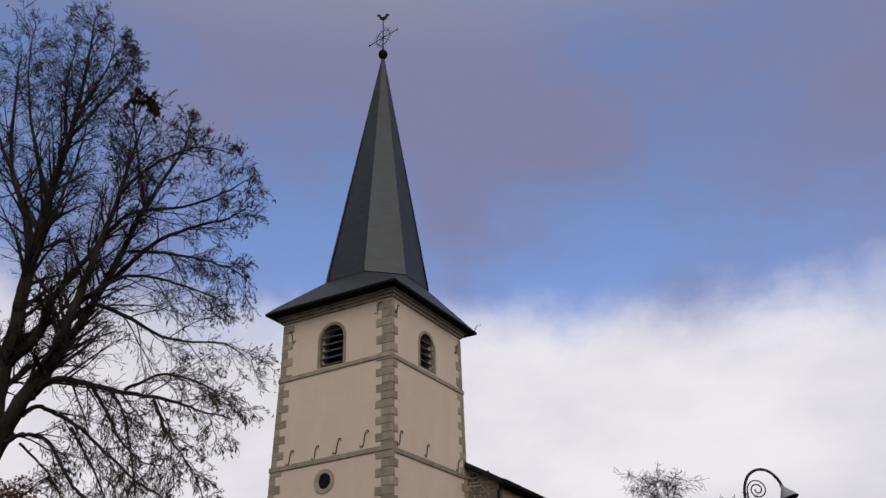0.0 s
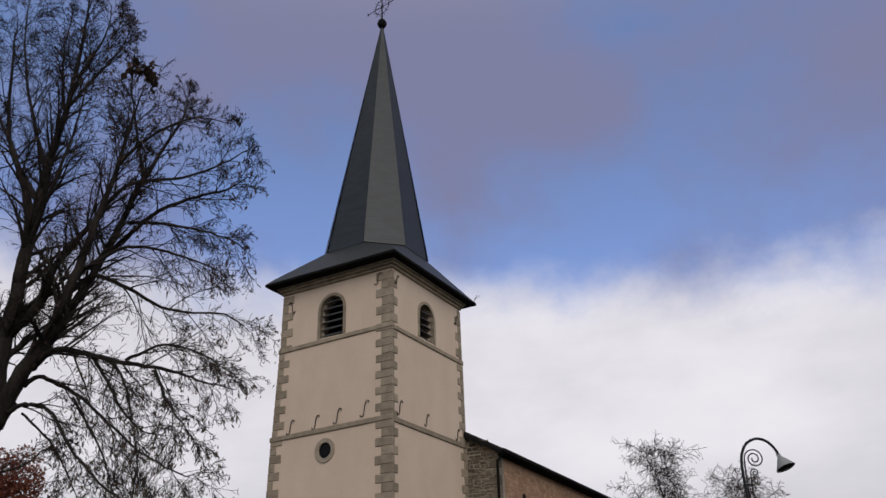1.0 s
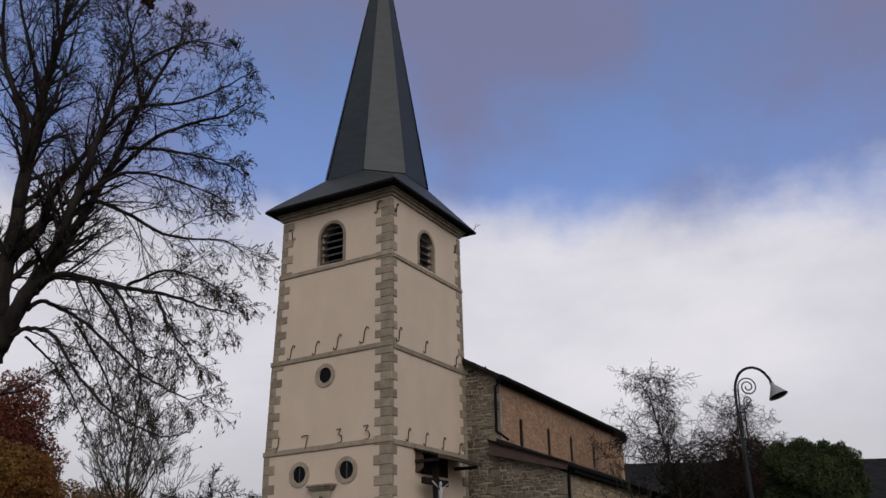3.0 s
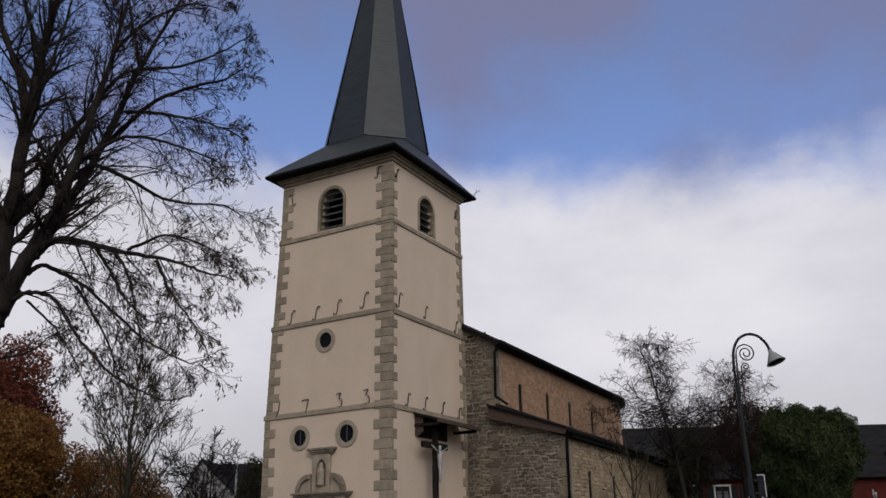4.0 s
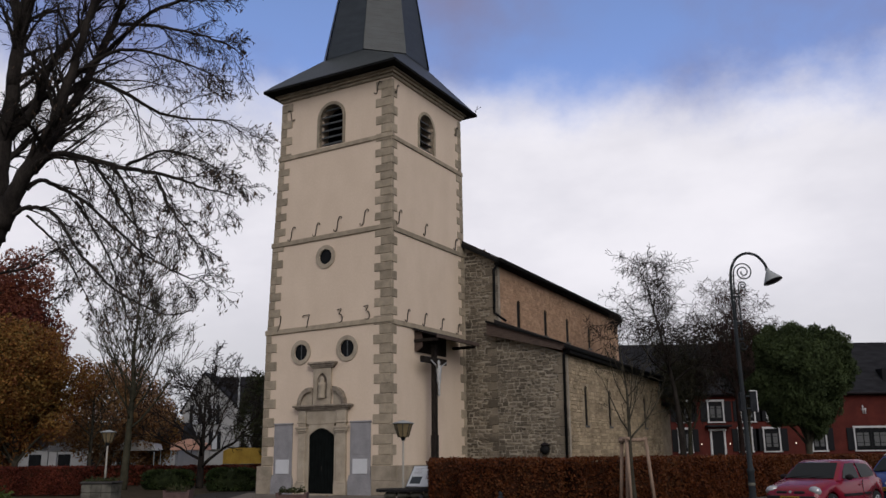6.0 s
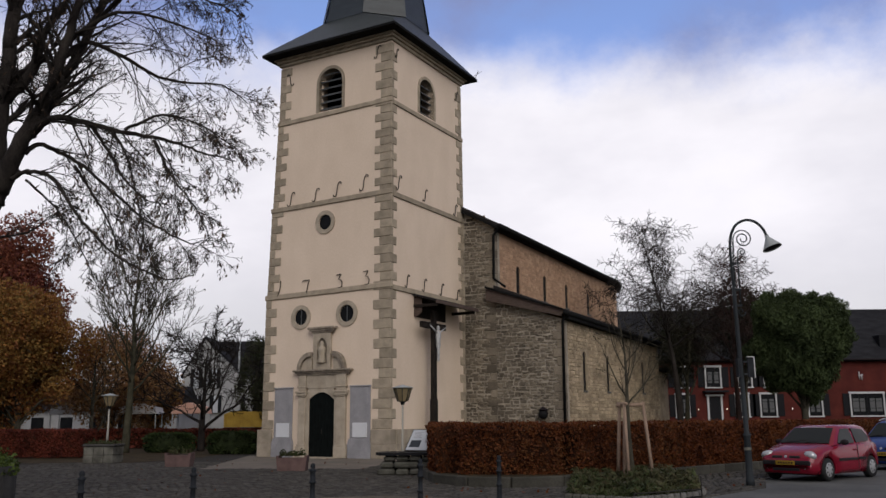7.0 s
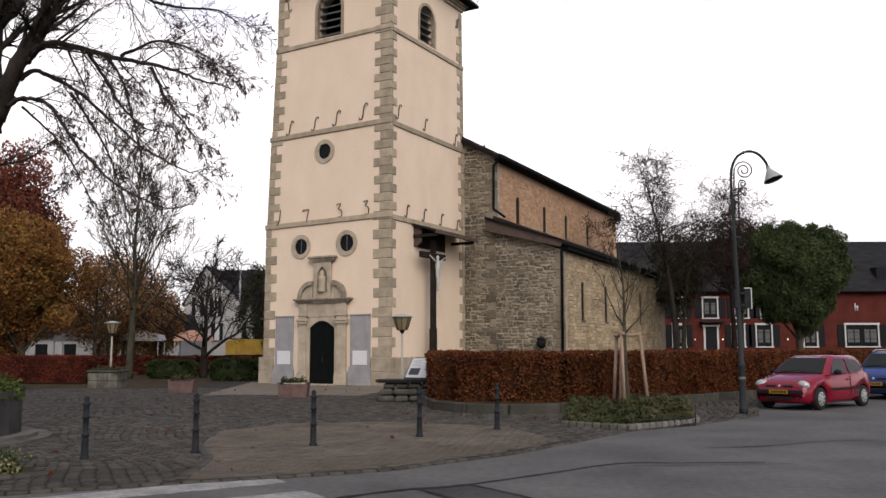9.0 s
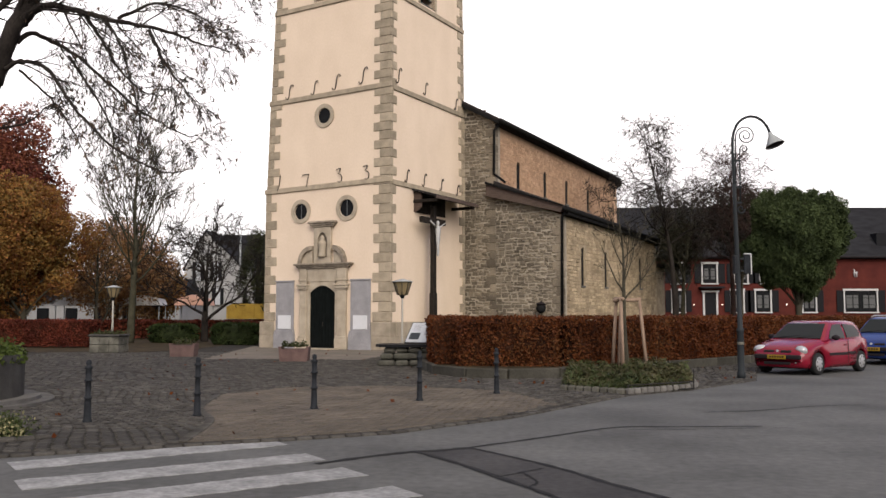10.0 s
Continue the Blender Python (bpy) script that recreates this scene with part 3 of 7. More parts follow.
# memorial plaques beside the door
for x0, x1, nx in ((-6.5, -5.42, -6.34), (-2.12, -1.02, -1.95)):
    pl = thing("memorial_plaque", church.matrix_world @ pose((x0 + x1) / 2, 0, 0), "tall grey stone memorial slab set against the church wall", "memorial slab", "slabs beside the church door")
    w = (x1 - x0) / 2
    part("slab", boxes((-w, w, -0.07, 0, 0.8, 3.14), bevel=0.015), GREYSTONE, pl)
    part("slab_cap", boxes((-w - 0.03, w + 0.03, -0.1, 0, 3.14, 3.22), bevel=0.02), GREYSTONE, pl)
    foot = bmesh.new()
    prism(foot, [(-w - 0.07, -0.03), (w + 0.07, -0.03), (w + 0.07, 0.62), (w, 0.86), (-w, 0.86), (-w - 0.07, 0.62)], "y", -0.14, 0)
    part("slab_base", foot, GREYSTONE, pl)
    o = nx - (x0 + x1) / 2
    part("inset_panel", boxes((-w + 0.12, w - 0.12, -0.08, -0.065, 1.75, 2.95)), GREYSTONE, pl)
    nb = part("notice", boxes((o, o + 0.78, -0.1, -0.07, 0.92, 1.56), bevel=0.004), WHITE, pl, "white notice sheet")

# iron wall anchors: figures and hooks
def glyph(points, axis, u, v, size, mirror=1):
    path = []
    for a, b in points:
        p = (u + a * size * mirror, -0.06, v + b * size) if axis == "y" else (0.06, u + a * size * mirror, v + b * size)
        path.append((p, 0.022))
    return path


def curve_points(ctrl, n=4):
    out = []
    for i in range(len(ctrl) - 1):
        p0, p1, p2, p3 = (Vector((*ctrl[max(0, min(len(ctrl) - 1, i + o))], 0)) for o in (-1, 0, 1, 2))
        for s in range(n):
            t = s / n
            q = 0.5 * ((2 * p1) + (p2 - p0) * t + (2 * p0 - 5 * p1 + 4 * p2 - p3) * t * t + (3 * p1 - p0 - 3 * p2 + p3) * t ** 3)
            out.append((q.x, q.y))
    return out + [tuple(ctrl[-1])]


ESS = curve_points([(-0.32, 0.14), (-0.3, 0.02), (-0.12, 0.0), (-0.02, 0.25), (0.0, 0.5), (0.06, 0.8), (0.18, 1.0), (0.32, 0.98), (0.33, 0.85)])
ONE = [(-0.12, 0.0), (0.04, 0.4), (0.08, 0.7), (0.1, 1.0)]
SEVEN = [(-0.32, 0.88), (-0.3, 0.98), (0.3, 1.0), (0.2, 0.7), (0.12, 0.3), (0.06, 0.0)]
THREE = [(-0.25, 0.92), (0.1, 0.98), (0.12, 0.92), (-0.08, 0.6), (0.14, 0.55), (0.25, 0.35), (0.2, 0.08), (0.02, 0.0), (-0.12, 0.06)]
for shape, u, v, size in ((ONE, -6.42, 7.58, 0.78), (SEVEN, -4.78, 7.64, 0.62), (THREE, -2.82, 7.74, 0.66), (THREE, -1.3, 7.76, 0.66)):
    part("wall_anchor", tubes("anchor", [glyph(shape, "y", u, v, size)], 6), IRON, church, "black iron date figure")
for u, v, size in ((-5.84, 12.06, 0.66), (-4.32, 12.1, 0.62), (-3.04, 12.18, 0.68), (-1.5, 12.27, 0.72), (-0.78, 18.74, 0.58)):
    part("wall_anchor", tubes("anchor", [glyph(ESS, "y", u, v, size)], 6), IRON, church, "black iron s-shaped wall anchor")
part("wall_anchor", tubes("anchor", [glyph(ESS, "y", -6.08, 18.38, 0.6, -1)], 6), IRON, church, "black iron s-shaped wall anchor")
for u, v, size in ((1.32, 7.7, 0.6), (2.88, 7.7, 0.62), (4.56, 7.72, 0.58), (6.2, 7.66, 0.54), (0.57, 12.2, 0.72), (2.98, 12.17, 0.62), (6.05, 12.08, 0.6), (0.36, 18.69, 0.48), (6.27, 18.42, 0.54)):
    part("wall_anchor", tubes("anchor", [glyph(ESS, "x", u, v, size)], 6), IRON, church, "black iron s-shaped wall anchor")

# ---- nave and aisle ----
def fall(ob, drop, rate, floor_z, y0=6.75):
    """Old roof lines sink towards the east end."""
    for v in ob.data.vertices:
        if v.co.z > floor_z:
            v.co.z -= drop + rate * (v.co.y - y0)
    return ob


bm = bmesh.new()
prism(bm, [(-8.4, 0), (1.8, 0), (1.8, 11.55), (-3.3, 14.3), (-8.4, 11.55)], "y", 7.0, 7.6)
west = part("nave_west_wall", bm, MORTAR, church, "grey brown rubble stone gable wall")
bm = bmesh.new()
prism(bm, [(1.8, 0), (5.4, 0), (5.4, 6.45), (1.8, 7.75)], "y", 7.0, 7.6)
aisle_west = part("aisle_west_wall", bm, MORTAR, church, "grey rubble stone end wall of the aisle")
nave_s = part("nave_south_wall", boxes((1.25, 1.8, 7.6, 25.6, 7.0, 11.5)), ORANGE, church, "orange brown brick clerestory wall with slit windows")
bm = bmesh.new()
for y0, z0, z1 in ((9.62, 8.3, 9.8), (13.3, 8.3, 9.8), (16.65, 8.3, 9.75), (20.4, 8.3, 9.7)):
    prism(bm, arch(y0, y0 + 0.5, z0, z1 - 0.25, z1), "x", 1.5, 2.1)
cut(nave_s, bm)
aisle_s = part("aisle_south_wall", boxes((4.85, 5.4, 7.6, 23.3, 0.0, 6.45)), WARMMORTAR, church, "pale tan rubble stone aisle wall with slit windows")
bm = bmesh.new()
AWIN = ((9.62, 3.08, 5.06), (13.22, 3.12, 5.05), (19.6, 3.2, 5.08))
for y0, z0, z1 in AWIN:
    prism(bm, arch(y0, y0 + 0.5, z0, z1 - 0.25, z1), "x", 5.05, 5.8)
cut(aisle_s, bm)
for x, rows in ((1.69, ((9.62, 8.3, 9.8), (13.3, 8.3, 9.8), (16.65, 8.3, 9.75), (20.4, 8.3, 9.7))), (5.28, AWIN)):
    for y0, z0, z1 in rows:
        win = part("slit_window", boxes((x - 0.03, x + 0.05, y0 - 0.02, y0 + 0.52, z0 - 0.02, z1 + 0.02)), DARKGLASS, church, "narrow arched window with dark glass")
        part("window_bar", boxes((x + 0.05, x + 0.08, y0 + 0.235, y0 + 0.265, z0, z1)), IRON, win)
        for s in range(3):
            part("window_bar", boxes((x + 0.05, x + 0.075, y0, y0 + 0.5, z0 + 0.35 + s * 0.45, z0 + 0.37 + s * 0.45)), IRON, win)
        part("sill", boxes((x + 0.05, x + 0.16, y0 - 0.04, y0 + 0.54, z0 - 0.1, z0), bevel=0.01), KERB, win)
# apse behind the nave
bm = lathe(bmesh.new(), [(5.1, 0), (5.1, 10.85)], 24, -3.3, 25.6)
part("apse_wall", bm, ORANGE, church)
bm = lathe(bmesh.new(), [(5.5, 10.85), (5.5, 11.03), (0.2, 13.9)], 24, -3.3, 25.6)
part("apse_roof", bm, ROOF, church)
bm = bmesh.new()
prism(bm, [(2.5, 23.3), (5.3, 23.3), (5.3, 25.6), (5.0, 26.6), (2.5, 27.0)], "z", 0, 4.7)
part("side_apse_wall", bm, WARMMORTAR, church)
bm = bmesh.new()
prism(bm, [(2.2, 23.3), (5.6, 23.3), (5.6, 25.7), (5.2, 26.9), (2.2, 27.3)], "z", 4.7, 4.9)
part("side_apse_roof", bm, ROOF, church)
bm = bmesh.new()
prism(bm, [(2.2, 11.52), (2.2, 11.66), (-3.3, 14.66), (-8.8, 11.66), (-8.8, 11.52), (-3.3, 14.45)], "y", 6.75, 25.6)
nroof = part("nave_roof", bm, ROOF, church, "dark tiled nave roof")
fall(nroof, 0.11, 0.024, 10)
part("verge_board", prism(bmesh.new(), [(2.2, 11.24), (2.2, 11.41), (-3.3, 14.34), (-3.3, 14.14)], "y", 6.7, 6.85), EAVE, nroof)
part("gutter", tubes("gutter", [[((2.25, 6.7, 11.42), 0.13), ((2.25, 25.7, 10.97), 0.13)]], 8), EAVE, church)
fall(part("soffit", boxes((1.8, 2.2, 7.0, 25.6, 11.38, 11.5)), EAVE, church), 0.11, 0.024, 10)
fall(nave_s, 0.11, 0.024, 11)
fall(west, 0.11, 0.0, 11)
bm = bmesh.new()
prism(bm, [(5.75, 6.45), (5.75, 6.6), (1.8, 8.25), (1.8, 8.05)], "y", 6.8, 23.5)
aroof = fall(part("aisle_roof", bm, ROOF, church, "dark lean-to aisle roof"), -0.14, 0.018, 5)
bm = bmesh.new()
prism(bm, [(5.5, 6.55), (5.66, 6.82), (1.45, 8.22), (1.45, 7.6)], "y", 6.62, 6.8)
part("verge_board", bm, BROWNWOOD, aroof, "brown weathered verge board")
bm = bmesh.new()
prism(bm, [(5.66, 6.82), (5.66, 6.89), (1.45, 8.33), (1.45, 8.22)], "y", 6.5, 6.8)
part("verge_cap", bm, EAVE, aroof)
part("gutter", tubes("gutter", [[((5.75, 6.5, 6.7), 0.12), ((5.75, 23.6, 6.36), 0.12)]], 8), EAVE, church)
fall(part("soffit", boxes((5.4, 5.75, 7.0, 23.4, 6.3, 6.45)), EAVE, church), -0.14, 0.018, 5)
fall(aisle_s, -0.14, 0.018, 6.2)
part("downpipe", tubes("pipe", [[((2.15, 6.9, 11.32), 0.07), ((1.8, 6.92, 11.0), 0.07), ((1.78, 6.92, 8.75), 0.07), ((2.3, 7.2, 8.3), 0.07)]], 8), EAVE, church, "dark rainwater pipe")
part("downpipe", tubes("pipe", [[((5.68, 6.85, 6.62), 0.07), ((5.45, 6.93, 6.35), 0.07), ((5.4, 6.93, 0.0), 0.07)]], 8), EAVE, church, "dark rainwater pipe")
# ---- vegetation helpers ----


def leafmat(name, colors, rough=0.6):
    """Leaves of several colours, one a leaf."""
    m = bpy.data.materials.new(name)
    m.use_nodes = True
    t = m.node_tree
    b = t.nodes["Principled BSDF"]
    b.inputs["Roughness"].default_value = rough
    b.inputs["Specular IOR Level"].default_value = 0.08
    geo, ramp = t.nodes.new("ShaderNodeNewGeometry"), t.nodes.new("ShaderNodeValToRGB")
    ramp.color_ramp.interpolation = "LINEAR"
    while len(ramp.color_ramp.elements) < len(colors):
        ramp.color_ramp.elements.new(0.5)
    for i, (e, c) in enumerate(zip(ramp.color_ramp.elements, colors)):
        e.position, e.color = i / (len(colors) - 1), (*c, 1)
    co, no, patch = t.nodes.new("ShaderNodeTexCoord"), t.nodes.new("ShaderNodeTexNoise"), t.nodes.new("ShaderNodeTexNoise")
    no.inputs["Scale"].default_value, patch.inputs["Scale"].default_value = 1.1, 0.55
    t.links.new(co.outputs["Object"], no.inputs["Vector"])
    t.links.new(co.outputs["Object"], patch.inputs["Vector"])
    spread, both = t.nodes.new("ShaderNodeMapRange"), t.nodes.new("ShaderNodeMix")
    spread.inputs[1].default_value, spread.inputs[2].default_value = 0.3, 0.7
    both.inputs[0].default_value = 0.5
    t.links.new(patch.outputs[0], spread.inputs[0])
    t.links.new(spread.outputs[0], both.inputs[2])
    t.links.new(geo.outputs["Random Per Island"], both.inputs[3])
    t.links.new(both.outputs[0], ramp.inputs[0])
    hs, mr = t.nodes.new("ShaderNodeHueSaturation"), t.nodes.new("ShaderNodeMapRange")
    mr.inputs[1].default_value, mr.inputs[2].default_value, mr.inputs[3].default_value, mr.inputs[4].default_value = 0.3, 0.7, 0.5, 0.95
    t.links.new(no.outputs[0], mr.inputs[0])
    t.links.new(mr.outputs[0], hs.inputs["Value"])
    t.links.new(ramp.outputs[0], hs.inputs["Color"])
    t.links.new(hs.outputs[0], b.inputs["Base Color"])
    return m


def leaves(name, places, size, seed, long=1.5, droop=0.0):
    """One mesh of small pointed leaves at the places given, turned every way."""
    r = np.random.default_rng(seed)
    p = np.asarray(places, float)
    n = len(p)
    a = r.normal(size=(n, 3))
    a[:, 2] = a[:, 2] * (1 - droop) - droop * 2.2
    a /= np.linalg.norm(a, axis=1, keepdims=True)
    b = np.cross(a, r.normal(size=(n, 3)))
    b /= np.linalg.norm(b, axis=1, keepdims=True)
    s = size * r.uniform(0.6, 1.3, (n, 1))
    q = np.stack([p - a * s * long / 2, p + b * s / 2, p + a * s * long / 2, p - b * s / 2], 1).reshape(-1, 3)
    me = bpy.data.meshes.new(name)
    me.from_pydata(q.tolist(), [], np.arange(4 * n).reshape(n, 4).tolist())
    return me


def spline(ctrl, n=5):
    """Points along a smooth line through the control points."""
    out = []
    c = [Vector(p) for p in ctrl]
    for i in range(len(c) - 1):
        p0, p1, p2, p3 = c[max(0, i - 1)], c[i], c[i + 1], c[min(len(c) - 1, i + 2)]
        for s in range(n):
            t = s / n
            out.append(0.5 * ((2 * p1) + (p2 - p0) * t + (2 * p0 - 5 * p1 + 4 * p2 - p3) * t * t + (3 * p1 - p0 - 3 * p2 + p3) * t ** 3))
    return out + [c[-1]]


THIN = [0.0052]
CROWN = [None]  # a tree may end its twigs where its crown ends


def grow(paths, tips, p, d, length, radius, level, r, spec):
    """A branch that wanders, and its side branches. spec: kids, ratio, angle, rise, wander."""
    kids, ratio, angle, rise, wander = spec
    n = max(3, min(7, int(length / 0.12))) if level else 8
    path, pos, way = [(p.copy(), radius)], p.copy(), d.normalized()
    for i in range(n):
        way = (way + Vector((r.gauss(0, wander), r.gauss(0, wander), r.gauss(0, wander) + rise[min(level, len(rise) - 1)]))).normalized()
        pos = pos + way * (length / n)
        if CROWN[0] and i and CROWN[0](pos):
            break
        path.append((pos.copy(), max(THIN[0], radius * (1 - 0.8 * (i + 1) / n))))
    paths[min(level, 2)].append(path)
    if level >= len(kids):
        tips.append((pos, way))
        return
    side_branches(paths, tips, path, length, level, r, spec)


def side_branches(paths, tips, path, length, level, r, spec, first=0.2, crowd=1.0):
    kids, ratio, angle, rise, wander = spec
    count = max(2, int(round(kids[level] * crowd * r.uniform(0.8, 1.2))))
    for k in range(count):
        f = first + (1 - first) * (k + r.random()) / count
        i = min(len(path) - 2, int(f * (len(path) - 1)))
        base = path[i][0].lerp(path[i + 1][0], r.random())
        way = (path[i + 1][0] - path[i][0]).normalized()
        turn = way.orthogonal().normalized()
        turn.rotate(Matrix.Rotation(r.uniform(0, 6.283), 3, way))
        a = radians(angle * r.uniform(0.6, 1.3))
        d = way * math.cos(a) + turn * math.sin(a)
        grow(paths, tips, base, d, length * ratio * r.uniform(0.6, 1.2) * (1.15 - 0.55 * f), path[i][1] * 0.42, level + 1, r, spec)


def tree_parts(tree, paths, bark, thin=3):
    for i, path in enumerate(paths[0]):
        part("limb" if i else "trunk", tubes("limb", [path], 8), bark, tree)
    for name, level, sides in (("branchwork", 1, 5), ("twigwork", 2, thin)):
        if paths[level]:
            part(name, tubes(name, paths[level], sides), bark, tree)["kind"] = "stuff"


def bare_tree(place, height, spread, label, seed, bark, spec, lean=(0, 0), trunk=0.4, stems=6, seeds=0, thin=0.011, girth=0.0175, fork=0.55):
    THIN[0] = thin
    tree = thing("tree", pose(*place), label, "tree")
    r = random.Random(seed)
    paths, tips = ([], [], []), []
    pts = [Vector((lean[0] * k * k + r.gauss(0, 0.05) * height * 0.08, lean[1] * k, height * k * 0.92)) for k in (0, 0.15, 0.3, 0.45, 0.6, 0.8, 1.0)]
    base = height * girth
    line = spline(pts, 4)
    trunkpath = [(p, base * (1 - 0.92 * i / (len(line) - 1)) + 0.008) for i, p in enumerate(line)]
    paths[0].append(trunkpath)
    for k in range(stems):
        f = trunk + (0.95 - trunk) * (k + r.random() * 0.6) / stems
        i = int(f * (len(line) - 1))
        a = k * 2.4 + r.uniform(-0.4, 0.4)
        up_ = 0.55 + 0.9 * f
        d = Vector((math.cos(a), math.sin(a), up_))
        grow(paths, tips, line[i].copy(), d, spread * (1.25 - 0.75 * f) * r.uniform(0.85, 1.15), trunkpath[i][1] * fork, 0, r, spec)
    tree_parts(tree, paths, bark)
    if seeds and tips:
        spots = [t[0] for t in tips if r.random() < seeds]
        part("dry_leaves", leaves("dry_leaves", spots, 0.09, seed, 1.6, 0.6), SEED, tree)["kind"] = "stuff"
    return tree


# ---- the large bare tree in the round planter ----
big = thing("tree", pose(-9.4, 17.0, 0.6), "large leafless tree with dark bark and hanging seed leaves", "tree")
r = random.Random(11)
big_paths, big_tips = ([], [], []), []
ORIGIN = Vector((-9.4, 17.0, 0.6))
SPEC = ((14, 9, 5), 0.47, 42, (0.05, 0.02, -0.03), 0.09)
LOWSPEC = ((15, 9, 5), 0.47, 46, (0.0, -0.03, -0.08), 0.10)


CROWN_Z = (3.0, 4.6, 5.7, 6.6, 8.2, 9.6, 10.5, 11.9, 12.8, 13.7, 15.2, 17.4, 18.6)
CROWN_X = (-5.1, -4.45, -3.95, -3.3, -3.65, -4.1, -3.8, -3.6, -3.95, -4.75, -5.95, -8.15, -9.1)


def past_crown(p):
    return p.x + ORIGIN.x > np.interp(p.z + ORIGIN.z, CROWN_Z, CROWN_X) + 0.1 or p.z + ORIGIN.z > 18.6


CROWN[0] = past_crown


def limb(r0, r1, ctrl, spec=SPEC, crowd=1.0, first=0.18, reach=None):
    line = spline([Vector(c) - ORIGIN for c in ctrl], 5)
    n = len(line) - 1
    path = [(p + Vector((r.gauss(0, 0.011), r.gauss(0, 0.011), r.gauss(0, 0.009))), r0 + (r1 - r0) * (i / n) ** 0.8) for i, p in enumerate(line)]
    big_paths[0].append(path)
    length = sum((a - b).length for a, b in zip(line, line[1:]))
    side_branches(big_paths, big_tips, path, reach or min(length, 3.6), 0, r, spec, first, crowd * max(1.0, length / 4.5))


big_paths[0].append([(p - ORIGIN, q) for p, q in zip(spline([(-9.7, 17.0, 0.5), (-9.66, 17.0, 2.2), (-9.55, 17.0, 3.89), (-9.35, 17.0, 5.17), (-9.05, 17.0, 6.05), (-8.72, 17.0, 6.75)], 3), [0.48, 0.39, 0.36, 0.34, 0.32, 0.31, 0.3, 0.3, 0.29, 0.28, 0.27, 0.26, 0.25, 0.24, 0.23, 0.22])])
limb(0.24, 0.012, [(-9.0, 17.0, 5.9), (-9.06, 17.05, 7.2), (-9.05, 17.1, 8.19), (-9.02, 17.2, 10.44), (-8.99, 17.3, 12.15), (-8.85, 17.4, 14.01), (-8.82, 17.5, 16.07), (-8.93, 17.6, 18.0)], crowd=1.5)
limb(0.2, 0.012, [(-8.9, 17.0, 6.2), (-8.39, 16.77, 7.24), (-7.85, 16.53, 8.04), (-7.49, 16.3, 8.97), (-7.05, 16.07, 10.43), (-6.67, 15.83, 11.74), (-6.36, 15.6, 13.2)], crowd=1.5, reach=3.4)
limb(0.14, 0.01, [(-8.0, 16.7, 7.85), (-8.0, 17.3, 8.5), (-7.48, 17.72, 10.33), (-7.07, 18.08, 12.21), (-6.4, 18.44, 14.3), (-6.45, 18.8, 15.4)], crowd=1.6, reach=2.9)
limb(0.095, 0.01, [(-8.3, 16.9, 7.31), (-7.97, 16.71, 7.55), (-7.58, 16.53, 7.57), (-6.84, 16.34, 7.34), (-5.91, 16.16, 7.08), (-5.1, 15.97, 6.86), (-4.51, 15.79, 6.6), (-3.84, 15.6, 6.37)], LOWSPEC, 1.5, 0.08, reach=3.3)
limb(0.045, 0.008, [(-6.87, 16.4, 7.36), (-6.61, 16.6, 6.92), (-6.34, 16.8, 6.42), (-5.96, 17.0, 6.03), (-5.57, 17.2, 5.94)], LOWSPEC, 0.80, 0.05, reach=2.4)
limb(0.04, 0.008, [(-5.48, 16.0, 6.89), (-5.13, 15.8, 6.24), (-4.75, 15.6, 5.77), (-4.38, 15.4, 5.35)], LOWSPEC, 0.80, 0.05, reach=2.2)
limb(0.056, 0.009, [(-8.4, 16.9, 6.96), (-8.18, 17.02, 7.17), (-7.73, 17.15, 7.01), (-7.32, 17.27, 6.76), (-6.67, 17.4, 6.19), (-6.13, 17.52, 5.72), (-5.59, 17.65, 5.43), (-5.22, 17.77, 5.26), (-4.9, 17.9, 5.4)], LOWSPEC, 1.0, 0.08, reach=3.0)
limb(0.052, 0.009, [(-8.6, 16.9, 6.43), (-8.3, 16.79, 6.53), (-7.94, 16.68, 6.48), (-7.56, 16.57, 6.25), (-7.05, 16.46, 5.56), (-6.56, 16.34, 5.07), (-6.08, 16.23, 4.66), (-5.61, 16.12, 4.43), (-5.15, 16.01, 4.23), (-4.6, 15.9, 4.27)], LOWSPEC, 1.1, 0.08, reach=2.5)
limb(0.12, 0.012, [(-9.02, 17.1, 9.3), (-9.14, 17.2, 10.98), (-9.85, 17.4, 12.71), (-10.62, 17.6, 14.09), (-11.4, 17.8, 15.8)])
limb(0.06, 0.008, [(-7.1, 16.1, 10.3), (-6.88, 16.85, 11.5), (-5.87, 17.5, 12.06), (-4.99, 18.15, 12.9), (-4.55, 18.6, 13.6)])
limb(0.06, 0.008, [(-7.55, 17.65, 10.1), (-6.27, 17.27, 11.05), (-5.13, 16.85, 11.21), (-4.5, 16.42, 11.1), (-4.0, 16.0, 11.15)], reach=2.6)
limb(0.07, 0.008, [(-7.6, 16.4, 8.7), (-7.28, 16.8, 9.29), (-6.63, 17.1, 9.1), (-5.75, 17.4, 8.7), (-4.71, 17.7, 8.69), (-4.2, 18.0, 8.4)], LOWSPEC)
limb(0.08, 0.01, [(-8.98, 17.25, 11.3), (-10.22, 17.67, 13.32), (-10.88, 18.13, 16.26), (-11.2, 18.5, 17.8)])
limb(0.13, 0.01, [(-9.05, 17.1, 8.1), (-8.4, 16.96, 8.75), (-8.11, 16.72, 9.47), (-7.27, 16.48, 10.6), (-6.89, 16.24, 11.86), (-6.75, 16.0, 13.18)], crowd=1.2)
